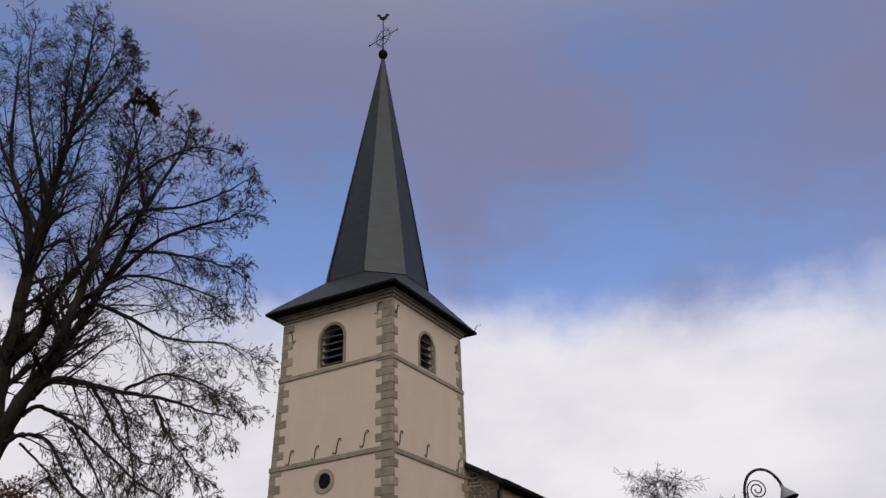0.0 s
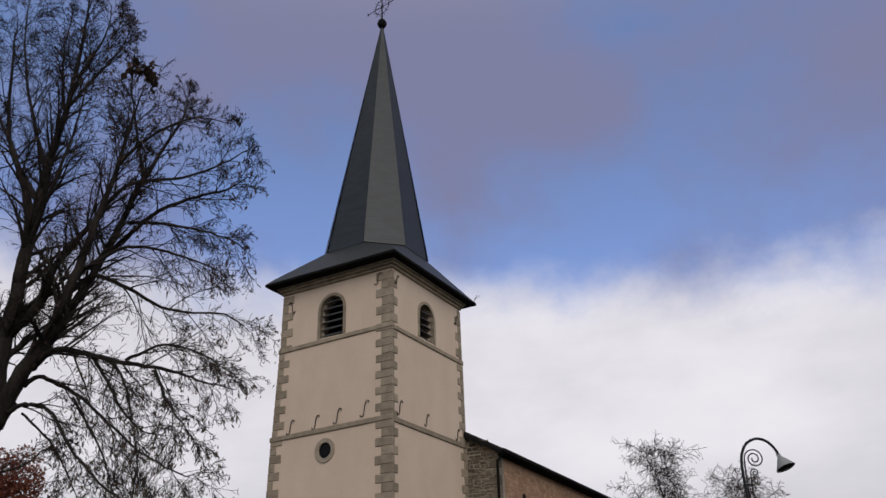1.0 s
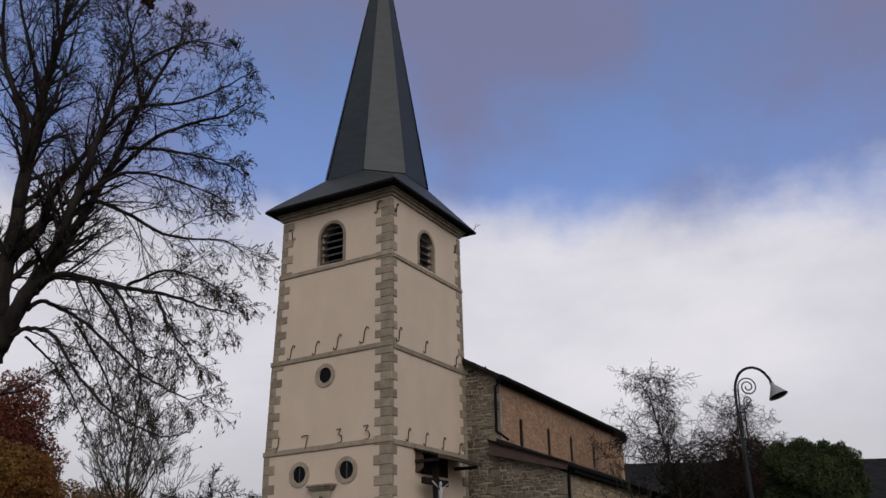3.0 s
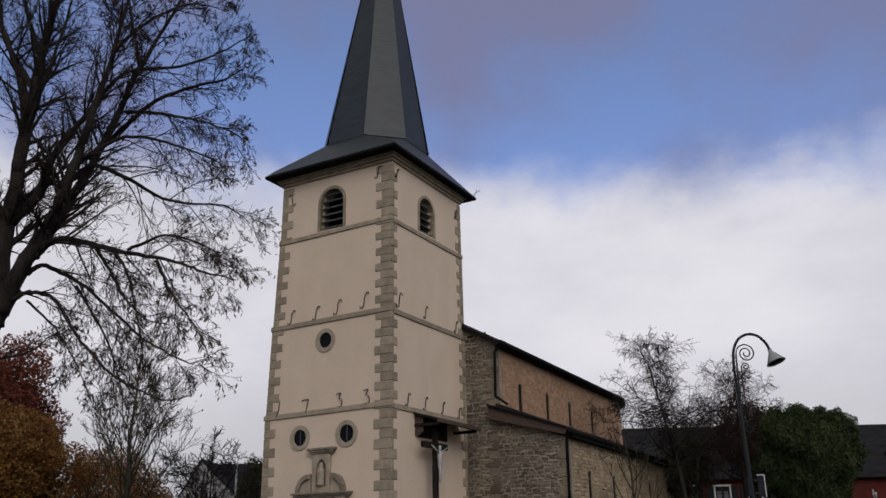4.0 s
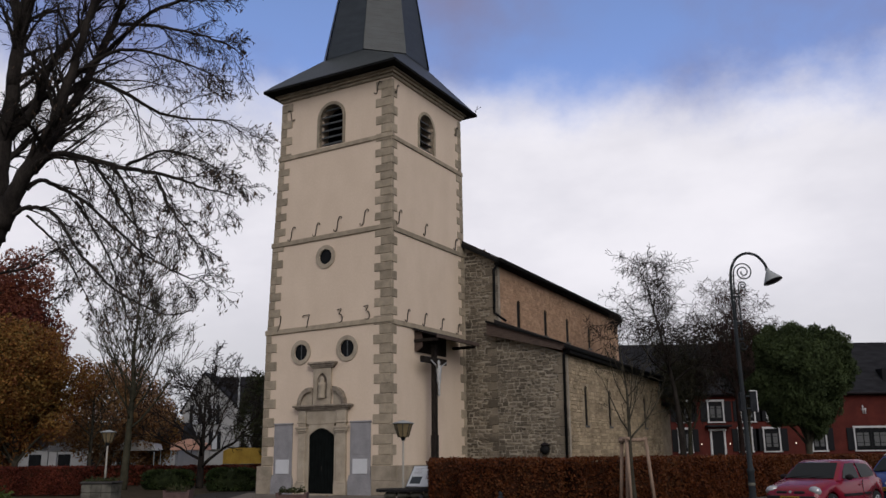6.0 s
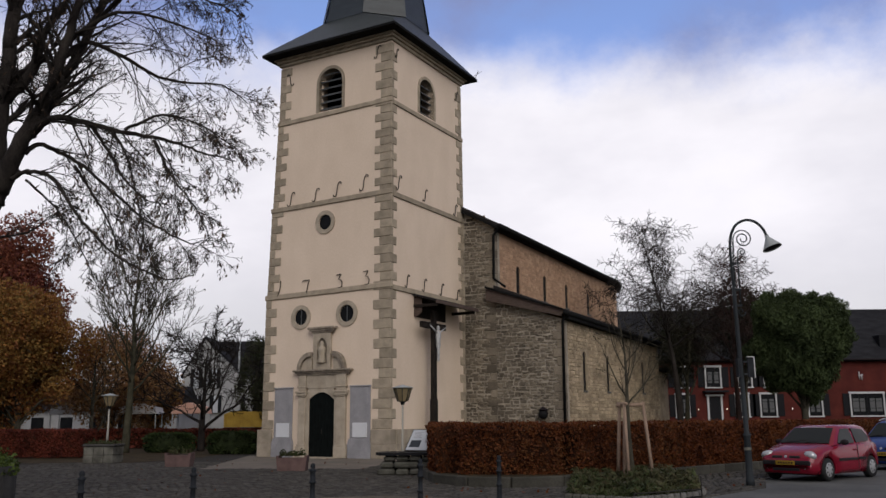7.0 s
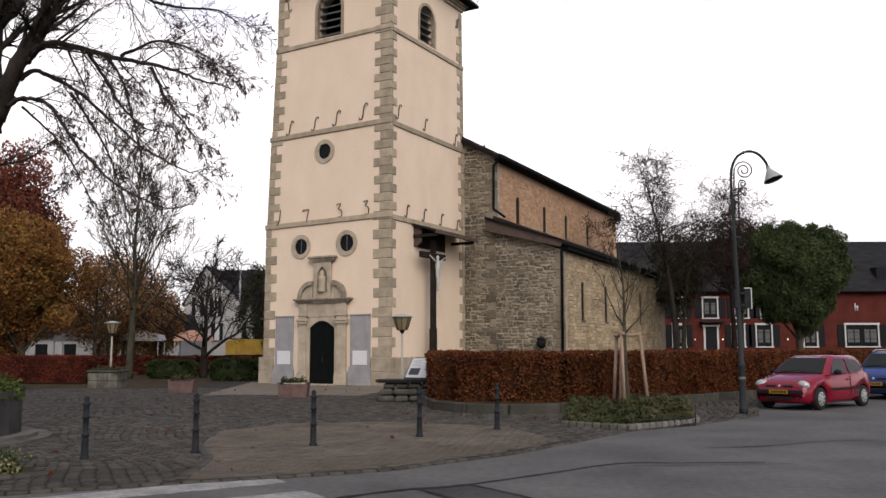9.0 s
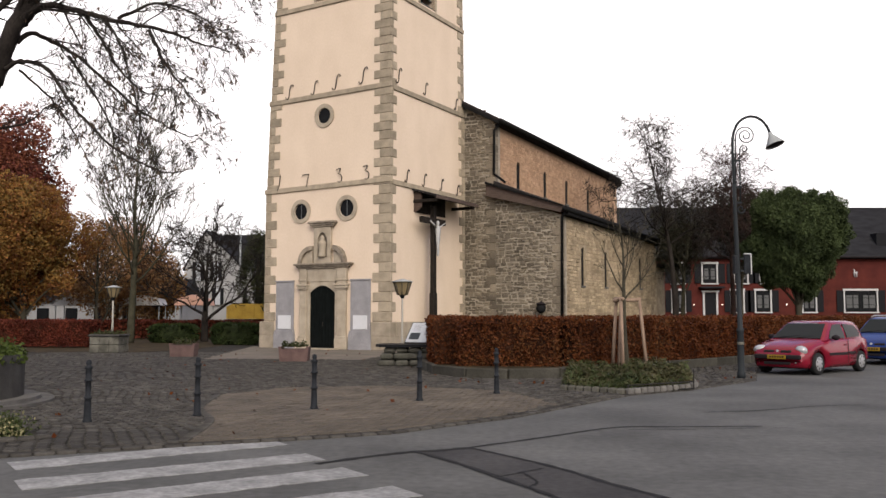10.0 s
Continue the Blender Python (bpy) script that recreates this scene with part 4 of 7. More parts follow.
limb(0.05, 0.008, [(-6.85, 16.0, 11.5), (-6.53, 16.6, 12.52), (-5.84, 17.0, 13.3), (-5.4, 17.4, 13.6), (-5.0, 17.8, 13.7)], reach=2.0)
limb(0.06, 0.008, [(-8.9, 17.35, 13.0), (-8.63, 17.2, 14.59), (-8.1, 17.1, 15.9), (-8.0, 17.0, 16.8)], crowd=1.3, reach=2.6)
limb(0.05, 0.008, [(-7.0, 18.1, 12.3), (-7.3, 18.0, 13.6), (-7.45, 17.6, 14.8), (-7.4, 17.4, 15.9)], crowd=1.2, reach=2.4)
limb(0.05, 0.008, [(-6.9, 17.3, 10.8), (-6.1, 17.0, 10.6), (-5.2, 16.8, 10.3), (-4.5, 16.6, 10.0), (-4.1, 16.5, 9.7)], LOWSPEC, 1.2, reach=2.6)
limb(0.05, 0.008, [(-7.3, 16.4, 9.3), (-6.5, 16.3, 9.7), (-5.6, 16.2, 9.5), (-4.8, 16.2, 9.2), (-4.3, 16.1, 8.9)], LOWSPEC, 1.2, reach=2.6)
limb(0.04, 0.008, [(-6.5, 17.1, 7.5), (-5.8, 17.3, 7.9), (-5.0, 17.5, 7.7), (-4.4, 17.6, 7.3)], LOWSPEC, 1.1, reach=2.4)
limb(0.06, 0.008, [(-8.99, 17.3, 12.2), (-9.5, 17.0, 13.8), (-9.9, 16.9, 15.5), (-10.0, 16.8, 17.2)], crowd=1.2, reach=3.0)
limb(0.05, 0.008, [(-8.85, 17.4, 14.0), (-8.3, 17.6, 15.2), (-7.9, 17.8, 16.2), (-7.8, 17.8, 16.9)], crowd=1.2, reach=2.4)
limb(0.06, 0.008, [(-9.0, 17.2, 10.2), (-8.5, 16.8, 11.6), (-8.1, 16.5, 13.0), (-7.9, 16.3, 14.4)], crowd=1.2, reach=2.8)
limb(0.035, 0.008, [(-9.3, 16.9, 5.1), (-8.64, 16.8, 5.22), (-8.0, 16.7, 5.33), (-7.7, 16.6, 5.55), (-7.3, 16.5, 5.73)], LOWSPEC, 0.5, reach=1.4)
limb(0.03, 0.008, [(-8.5, 17.2, 6.5), (-8.0, 17.6, 6.0), (-7.6, 17.9, 5.3), (-7.3, 18.1, 4.6)], LOWSPEC, 0.9, reach=1.8)
limb(0.03, 0.008, [(-7.5, 17.2, 6.8), (-7.0, 17.6, 5.9), (-6.7, 17.8, 5.1), (-6.5, 18.0, 4.3)], LOWSPEC, 0.9, reach=1.8)
limb(0.03, 0.008, [(-6.4, 16.3, 7.2), (-6.0, 16.0, 6.6), (-5.7, 15.8, 5.8), (-5.5, 15.7, 5.1)], LOWSPEC, 0.9, reach=1.8)
limb(0.05, 0.008, [(-8.85, 17.4, 13.8), (-9.3, 17.8, 15.2), (-9.5, 18.0, 16.6), (-9.5, 18.1, 17.8)], crowd=1.3, reach=2.6)
CROWN[0] = None
tree_parts(big, big_paths, BARK)
spots = []
for p, way in big_tips:
    if p.x + ORIGIN.x > -8.2 and r.random() < 0.13 or r.random() < 0.03:
        for k in range(r.choice((1, 1, 2))):
            spots.append(p + Vector((r.gauss(0, 0.05), r.gauss(0, 0.05), -0.06 + r.gauss(0, 0.04))))
part("seed_leaves", leaves("seed_leaves", spots, 0.034, 3, 3.6, 0.8), SEED, big, "small brown hanging seed leaves")["kind"] = "stuff"
clump = [Vector((c + r.gauss(0, 0.09), 16.6 + r.gauss(0, 0.2), z + r.gauss(0, 0.07))) - ORIGIN for c, z in ((-7.08, 14.46), (-6.84, 14.4), (-6.72, 14.36), (-6.55, 14.3)) for i in range(22)]
part("dead_leaf_clump", leaves("dead_leaf_clump", clump, 0.15, 4, 1.4, 0.4), SEED, big, "clump of brown dead leaves")["kind"] = "stuff"

# ---- hedges ----
BEECH = leafmat("copper_beech_leaves", [(0.039, 0.011, 0.006), (0.078, 0.021, 0.008), (0.116, 0.037, 0.011), (0.088, 0.024, 0.008), (0.105, 0.042, 0.014), (0.05, 0.024, 0.01)])
REDHEDGE = leafmat("red_hedge_leaves", [(0.04, 0.009, 0.007), (0.10, 0.022, 0.014), (0.14, 0.034, 0.018), (0.06, 0.014, 0.01)])
BOXLEAF = leafmat("box_leaves", [(0.012, 0.02, 0.008), (0.03, 0.045, 0.015), (0.05, 0.065, 0.02)])
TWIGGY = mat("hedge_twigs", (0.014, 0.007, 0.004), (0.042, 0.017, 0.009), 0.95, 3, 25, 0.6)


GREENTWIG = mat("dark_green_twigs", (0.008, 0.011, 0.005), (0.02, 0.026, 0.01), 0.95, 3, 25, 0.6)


def hedge(name, line, width, height, leafage, density, size, label, seed, low=0.06):
    h = thing(name, pose(line[0][0], line[0][1], 0.03), label, "hedge")
    o = Vector((line[0][0], line[0][1], 0))
    r = np.random.default_rng(seed)
    core, spots = bmesh.new(), []
    for a, b in zip(line, line[1:]):
        a, b = Vector((*a, 0)) - o, Vector((*b, 0)) - o
        d = (b - a).normalized()
        s = Vector((d.y, -d.x, 0))
        n = max(1, int((b - a).length / 0.5))
        rows = []
        for i in range(n + 1):
            c = a.lerp(b, i / n)
            ring_ = []
            for u, v in ((0.40, low), (0.46, 0.5), (0.45, 0.94), (0.36, 0.99), (-0.36, 0.99), (-0.45, 0.94), (-0.46, 0.5), (-0.40, low)):
                q = c + s * (u * width * (1 + r.normal() * 0.03))
                ring_.append(core.verts.new((q.x, q.y, v * height * (1 + r.normal() * 0.015))))
            rows.append(ring_)
        for p, q in zip(rows, rows[1:]):
            for i in range(8):
                core.faces.new((p[i], p[(i + 1) % 8], q[(i + 1) % 8], q[i]))
        core.faces.new(rows[0]), core.faces.new(rows[-1][::-1])
        length = (b - a).length
        for side, area in ((1, length * height), (-1, length * height * 0.5), (0, length * width), (2, width * height * 2)):
            m = int(area * density)
            t, k = r.uniform(0, 1, m), r.uniform(0, 1, m)
            for i in range(m):
                if side == 2:
                    c = (a if i % 2 else b) + d * (0.06 * (-1 if i % 2 else 1) * r.normal())
                    q = c + s * ((t[i] - 0.5) * width) + Vector((0, 0, low + (height - low) * k[i]))
                elif side:
                    bulge = 0.5 + 0.05 * noise.noise((t[i] * length * 2.6, k[i] * 3.4, side + 4.0)) + 0.03 * math.sin(7.0 * (t[i] * length) + 3 * k[i]) + 0.035 * noise.noise((t[i] * length * 1.3, k[i] * 2.0, side))
                    q = a.lerp(b, t[i]) + s * (side * width * bulge + r.normal() * 0.035) + Vector((0, 0, low + (height - low) * k[i]))
                else:
                    q = a.lerp(b, t[i]) + s * ((k[i] - 0.5) * width) + Vector((0, 0, height + abs(r.normal()) * 0.035 + 0.04 * noise.noise((t[i] * length * 1.1, 0.4, 2.0))))
                spots.append(q)
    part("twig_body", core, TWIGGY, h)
    part("leaves", leaves("leaves", spots, size, seed), leafage, h)["kind"] = "stuff"
    return h


hedge("hedge", [(0.55, 24.5), (3.1, 24.1), (5.4, 25.6), (8.0, 28.3), (11.2, 31.5), (16.5, 36.8), (24, 44)], 1.3, 1.45, BEECH, 950, 0.05, "clipped copper beech hedge with rust brown autumn leaves", 5)
hedge("hedge", [(0.27, 24.7), (0.15, 28.0), (0.05, 31.0)], 1.2, 1.45, BEECH, 950, 0.05, "short side of a clipped copper beech hedge", 6)
hedge("hedge", [(-27.0, 43.6), (-17.0, 42.9)], 1.3, 1.28, REDHEDGE, 900, 0.055, "clipped dark red hedge along the lawn", 7)
hedge("hedge", [(-24.0, 58.5), (-9.6, 58.5)], 1.2, 1.15, REDHEDGE, 120, 0.15, "low dark red hedge behind the lawn", 8)

# low stone edging in front of the beech hedge
MOSSKERB = mat("mossy_kerb_stone", (0.024, 0.023, 0.018), (0.06, 0.056, 0.046), 0.92, 1.4, 30, 0.4, rnd=0.2, grain=0.25)
edging = thing("hedge_edging", pose(0.0, 0.0, 0.03), "low dark stone kerb along the beech hedge", "kerb", kind="structure")
EDGE = [(-0.62, 30.0), (-0.55, 26.0), (-0.2, 23.4), (0.6, 22.2), (1.6, 21.75), (2.9, 22.1), (3.5, 23.2), (5.9, 24.9), (8.5, 27.5), (11.7, 30.6)]
b = bmesh.new()
prism(b, EDGE + [(11.2, 31.6), (8.0, 28.7), (5.4, 26.0), (3.1, 24.5), (0.8, 25.0), (0.5, 30.0)], "z", -0.02, 0.2)
part("soil", b, SOIL, edging)
for (ax, ay), (bx, by) in zip(EDGE, EDGE[1:]):
    n = max(1, int(math.hypot(bx - ax, by - ay) / 0.9))
    for i in range(n):
        x0, y0, x1, y1 = (ax + (bx - ax) * i / n, ay + (by - ay) * i / n, ax + (bx - ax) * (i + 1) / n, ay + (by - ay) * (i + 1) / n)
        ob = part("kerb_stone", boxes((0.008, math.hypot(x1 - x0, y1 - y0) - 0.008, -0.08, 0.08, -0.02, 0.25), bevel=0.02), MOSSKERB, edging)
        ob.matrix_basis = pose(x0, y0, 0, 0, 0, math.degrees(math.atan2(y1 - y0, x1 - x0)))

# clipped bushes
def bush(place, w, d, h, seed, leafage=BOXLEAF, n=2600, size=0.10, label="clipped dark green box bush"):
    ob = thing("bush", pose(*place), label, "bush")
    r = np.random.default_rng(seed)
    v = r.normal(size=(n, 3))
    v /= np.linalg.norm(v, axis=1, keepdims=True)
    v = np.sign(v) * np.abs(v) ** 0.55
    v /= np.maximum(1, np.abs(v).max(axis=1, keepdims=True))
    v *= 1 + r.normal(size=(n, 1)) * 0.04
    v[:, 2] = v[:, 2] * 0.5 + 0.5
    part("leaves", leaves("leaves", v * (w / 2, d / 2, h), size, seed), leafage, ob)["kind"] = "stuff"
    core = bmesh.new()
    bmesh.ops.create_icosphere(core, subdivisions=2, radius=1.0)
    for q in core.verts:
        for k in range(3):
            q.co[k] = math.copysign(abs(q.co[k]) ** 0.6, q.co[k])
        q.co = Vector((q.co.x * w * 0.45, q.co.y * d * 0.45, max(0.0, (q.co.z * 0.5 + 0.46) * h)))
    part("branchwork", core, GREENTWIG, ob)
    return ob


bush((-15.3, 50.0, 0.03), 2.6, 1.5, 1.05, 21)
bush((-11.0, 46.8, 0.03), 2.5, 1.5, 1.15, 22)

# ---- leafy trees ----
AUTUMN = leafmat("autumn_leaves", [(0.086, 0.039, 0.019), (0.146, 0.052, 0.021), (0.215, 0.09, 0.026), (0.241, 0.129, 0.034), (0.163, 0.107, 0.034), (0.112, 0.077, 0.03)])
BROWNLEAF = leafmat("brown_leaves", [(0.11, 0.055, 0.032), (0.20, 0.095, 0.045), (0.25, 0.14, 0.055), (0.16, 0.10, 0.045)])
GOLD = leafmat("golden_leaves", [(0.204, 0.109, 0.019), (0.383, 0.23, 0.038), (0.178, 0.128, 0.025), (0.281, 0.14, 0.025)])
DARKRED = leafmat("dark_red_leaves", [(0.068, 0.024, 0.022), (0.149, 0.043, 0.032), (0.223, 0.074, 0.038), (0.095, 0.038, 0.024)])
EVERGREEN = leafmat("evergreen_leaves", [(0.033, 0.046, 0.02), (0.045, 0.062, 0.025), (0.056, 0.074, 0.028), (0.039, 0.054, 0.022)], 0.75)


def leafy_tree(place, height, clumps, leafage, label, seed, size=0.2, density=200, trunk_r=0.2, bark=GREYBARK, shell=0.6, long=1.7, droop=0.15):
    """clumps: (x, y, z, rx, rz) from the foot of the tree."""
    tree = thing("tree", pose(*place), label, "tree")
    r = np.random.default_rng(seed)
    rr = random.Random(seed)
    paths, tips = ([], [], []), []
    top = max(c[2] for c in clumps)
    line = spline([Vector((rr.gauss(0, 0.12), 0, top * k)) if k else Vector((0, 0, 0)) for k in (0, 0.25, 0.5, 0.75, 1.0)], 3)
    paths[0].append([(p, trunk_r * (1 - 0.85 * i / (len(line) - 1))) for i, p in enumerate(line)])
    for x, y, z, rx, rz in clumps:
        foot = line[min(len(line) - 1, int(max(0.15, (z - rz) / top * 0.8) * (len(line) - 1)))]
        end = Vector((x, y, z))
        path = [(p, trunk_r * 0.4 * (1 - 0.7 * i / 10)) for i, p in enumerate(spline([foot, foot.lerp(end, 0.5) + Vector((0, 0, 0.25)), end], 5))]
        paths[1].append(path)
        for k in range(5):
            w = Vector((rr.gauss(0, 1), rr.gauss(0, 1), rr.gauss(0.3, 0.8))).normalized()
            paths[2].append([(end, trunk_r * 0.14), (end + Vector((w.x * rx, w.y * rx, w.z * rz)) * 0.5 + Vector((0, 0, 0.05)), trunk_r * 0.09), (end + Vector((w.x * rx, w.y * rx, w.z * rz)) * 0.95, 0.01)])
    tree_parts(tree, paths, bark)
    spots = []
    for x, y, z, rx, rz in clumps:
        m = int(density * rx * (rx + rz))
        v = r.normal(size=(m, 3))
        v /= np.linalg.norm(v, axis=1, keepdims=True)
        rad = r.uniform(0, 1, (m, 1)) ** (1 - shell) if shell < 1 else 1.0
        lump = np.array([[1 + 0.28 * noise.noise((q[0] * 2.1 + x, q[1] * 2.1 + y, q[2] * 2.1 + z))] for q in v])
        spots.append(v * rad * lump * (rx, rx, rz) + (x, y, z))
    part("crown", leaves("crown", np.concatenate(spots), size, seed, long, droop), leafage, tree)["kind"] = "stuff"
    return tree


def clump_ball(cx, cz, rx, rz, n, seed, size=0.36, cy=0.0, loose=(0.42, 0.88)):
    r = random.Random(seed)
    out = []
    for i in range(n):
        a, h = i * 2.39996, 1 - 2 * (i + 0.5) / n
        q = math.sqrt(1 - h * h)
        k = r.uniform(*loose)
        s = size * r.uniform(0.55, 1.15)
        out.append((cx + rx * q * math.cos(a) * k, cy + rx * q * math.sin(a) * k, cz + rz * h * k, rx * s, rz * s))
    return out


SPRAY = leafmat("olive_green_needles", [(0.03, 0.036, 0.017), (0.05, 0.055, 0.026), (0.065, 0.068, 0.034)], 0.8)
leafy_tree((18.6, 46.0, 0.03), 8.2, clump_ball(0, 5.5, 2.65, 3.1, 110, 31, 0.23, 0.0, (0.6, 0.9)) + clump_ball(0, 5.2, 1.6, 1.8, 10, 38, 0.5), EVERGREEN, "round evergreen tree with dense hanging leaf sprays", 31, 0.055, 2600, 0.2, long=3.2, droop=0.45)
leafy_tree((-30.0, 57.0, 0.03), 17, clump_ball(0.4, 8.6, 5.4, 6.2, 46, 32), DARKRED, "tall tree with dark red autumn leaves", 32, 0.12, 520, 0.3)
leafy_tree((-25.0, 52.5, 0.03), 10, clump_ball(-1.2, 5.6, 5.0, 4.4, 44, 33), AUTUMN, "broad tree with rust brown autumn leaves", 33, 0.10, 480, 0.24)
leafy_tree((-26.6, 50.0, 0.03), 7.5, clump_ball(-1.5, 4.0, 2.7, 2.5, 22, 34), GOLD, "small tree with golden yellow autumn leaves", 34, 0.09, 760, 0.15)
leafy_tree((-24.5, 66.0, 0.03), 8, clump_ball(0.2, 4.7, 4.1, 4.3, 38, 35), BROWNLEAF, "thin crowned tree with brown autumn leaves", 35, 0.11, 250, 0.14)
leafy_tree((-22.8, 70.0, 0.03), 8, clump_ball(0, 3.6, 2.6, 3.4, 26, 36), AUTUMN, "rounded tree with orange brown leaves", 36, 0.11, 290, 0.14)
leafy_tree((-13.4, 64.0, 0.03), 8, clump_ball(0, 4.6, 1.7, 3.6, 20, 37), SPRAY, "slim feathery olive green tree by the tower", 37, 0.07, 620, 0.14, long=3.0, droop=0.4)

# ---- bare trees farther off ----
MOSSBARK = mat("mossy_dark_bark", (0.025, 0.024, 0.016), (0.055, 0.05, 0.033), 0.95, 3, 30, 0.6, grain=0.3)
REDBARK = mat("reddish_twig_bark", (0.020, 0.012, 0.010), (0.046, 0.029, 0.024), 0.95, 3, 30, 0.6, grain=0.3)
FINE = ((11, 8), 0.45, 42, (0.10, 0.05, 0.0), 0.10)
bare_tree((-17.75, 50.0, 0.03), 13.6, 5.6, "slender leafless young tree with upright branches", 41, MOSSBARK, ((9, 7), 0.46, 38, (0.13, 0.07, 0.03), 0.08), (0.3, 0), 0.3, 27, 0.3, 0.0135, 0.0165, 0.38)
bare_tree((-14.1, 52.0, 0.03), 6.6, 5.2, "small leafless tree with crooked forked limbs", 42, BARK, ((11, 9), 0.48, 50, (0.05, 0.02, -0.02), 0.16), (0.2, 0), 0.2, 13, 0, 0.018, 0.034)
HIGHWEEP = ((15, 10), 0.52, 60, (-0.01, -0.05, -0.18), 0.2)
bare_tree((13.4, 50.5, 0.03), 12.6, 5.8, "leafless tree with a high crown of weeping twigs beside the church", 43, BARK, HIGHWEEP, (-1.5, 0), 0.56, 20, 0, 0.0115, 0.016, 0.55)
bare_tree((17.5, 53.0, 0.03), 11.6, 5.0, "leafless tree with fine reddish weeping twigs", 44, REDBARK, HIGHWEEP, (0.1, 0), 0.5, 25, 0, 0.011, 0.016, 0.5)
bare_tree((14.6, 53.5, 0.03), 9.4, 3.8, "thin leafless tree with crooked limbs before the red house", 48, MOSSBARK, ((10, 8), 0.5, 50, (0.05, 0.0, -0.06), 0.17), (0.8, 0), 0.36, 12, 0, 0.012, 0.018)
OLIVE = leafmat("dark_olive_leaves", [(0.018, 0.021, 0.011), (0.035, 0.036, 0.019), (0.045, 0.043, 0.024)])
leafy_tree((19.2, 56.0, 0.03), 9.4, clump_ball(0, 7.3, 2.4, 2.8, 26, 61, 0.4), OLIVE, "thin tree with sparse dark olive leaves before the red house", 61, 0.08, 560, 0.12)
leafy_tree((15.3, 57.5, 0.03), 8, clump_ball(0, 6.4, 2.2, 2.8, 18, 62, 0.42), OLIVE, "bushy tree with sparse dark olive leaves by the church", 62, 0.08, 420, 0.11)
bare_tree((11.2, 63.5, 0.03), 10.0, 2.6, "slim leafless tree behind the apse", 45, GREYBARK, FINE, (0, 0), 0.35, 10)
bare_tree((4.74, 22.8, 0.03), 4.4, 2.0, "young leafless tree tied to wooden stakes", 46, GREYBARK, ((5, 3), 0.45, 40, (0.12, 0.06, 0.0), 0.08), (-0.1, 0), 0.55, 8, 0, 0.006)
bare_tree((-22.5, 57.0, 0.03), 7.5, 3.4, "leafless shrub-like tree behind the lawn", 47, GREYBARK, FINE, (0, 0), 0.15, 9)
# ---- more materials ----
def plain(name, color, rough=0.4, metal=0.0, coat=0.0):
    m = mat(name, tuple(c * 0.92 for c in color), color, rough, 3.0, 60.0, 0.03, metal, grain=0.05)
    m.node_tree.nodes["Principled BSDF"].inputs["Coat Weight"].default_value = coat
    return m


POLE = plain("dark_green_grey_pole_paint", (0.022, 0.025, 0.027), 0.5)
BOLLARD = mat("bollard_paint", (0.010, 0.011, 0.0125), (0.021, 0.023, 0.026), 0.65, 6, 60, 0.2)
SHADEGREY = plain("pale_grey_lamp_shade", (0.26, 0.27, 0.265), 0.5)
AMBERGLASS = plain("yellowed_lamp_glass", (0.17, 0.13, 0.07), 0.5)
CREAMPOLE = plain("cream_pole_paint", (0.27, 0.25, 0.21), 0.6)
TERRACOTTA = mat("washed_concrete_trough", (0.075, 0.047, 0.042), (0.115, 0.073, 0.064), 0.9, 4, 60, 0.4, grain=0.25)
CONCRETE = mat("mossy_concrete", (0.04, 0.038, 0.03), (0.125, 0.118, 0.096), 0.92, 2.6, 40, 0.4, grain=0.3)
DARKSTONE = mat("dark_planter_stone", (0.032, 0.030, 0.028), (0.06, 0.057, 0.052), 0.85, 2.0, 40, 0.3, grain=0.2)
STAKE = mat("raw_pine_stake", (0.16, 0.11, 0.08), (0.25, 0.175, 0.125), 0.85, 4, 40, 0.3, stretch=(6, 6, 0.5))
REDWALL = mat("red_painted_brick", (0.05, 0.01, 0.0072), (0.078, 0.016, 0.011), 0.85, 1.2, 22, 0.3, grain=0.14)
WHITEWALL = mat("white_house_plaster", (0.22, 0.218, 0.21), (0.28, 0.275, 0.268), 0.9, 0.6, 20, 0.1, grain=0.06)
HOUSEROOF = mat("grey_slate_roof", (0.011, 0.011, 0.012), (0.02, 0.02, 0.022), 0.8, 1.0, 14, 0.3, grain=0.2, stretch=(1, 1, 4))
FRAMEWHITE = plain("white_window_paint", (0.42, 0.41, 0.40), 0.6)
SHUTTER = plain("black_shutter_paint", (0.010, 0.010, 0.011), 0.5)
CURTAIN = plain("white_net_curtain", (0.09, 0.09, 0.088), 0.9)
CARRED = plain("red_car_paint", (0.145, 0.005, 0.015), 0.25, 0.0, 0.15)
CARBLUE = plain("blue_car_paint", (0.012, 0.027, 0.11), 0.32, 0.0, 0.15)
RUBBER = plain("tyre_rubber", (0.018, 0.018, 0.018), 0.8)
TRIM = plain("black_plastic_trim", (0.016, 0.013, 0.014), 0.6)
ALLOY = plain("silver_wheel_trim", (0.3, 0.3, 0.3), 0.45, 0.5)
LENS = plain("headlamp_lens", (0.34, 0.34, 0.34), 0.15, 0.3)
PLATE = plain("yellow_number_plate", (0.22, 0.13, 0.012), 0.6)
def window_gloss(m, level):
    m.node_tree.nodes["Principled BSDF"].inputs["Specular IOR Level"].default_value = level
    return m


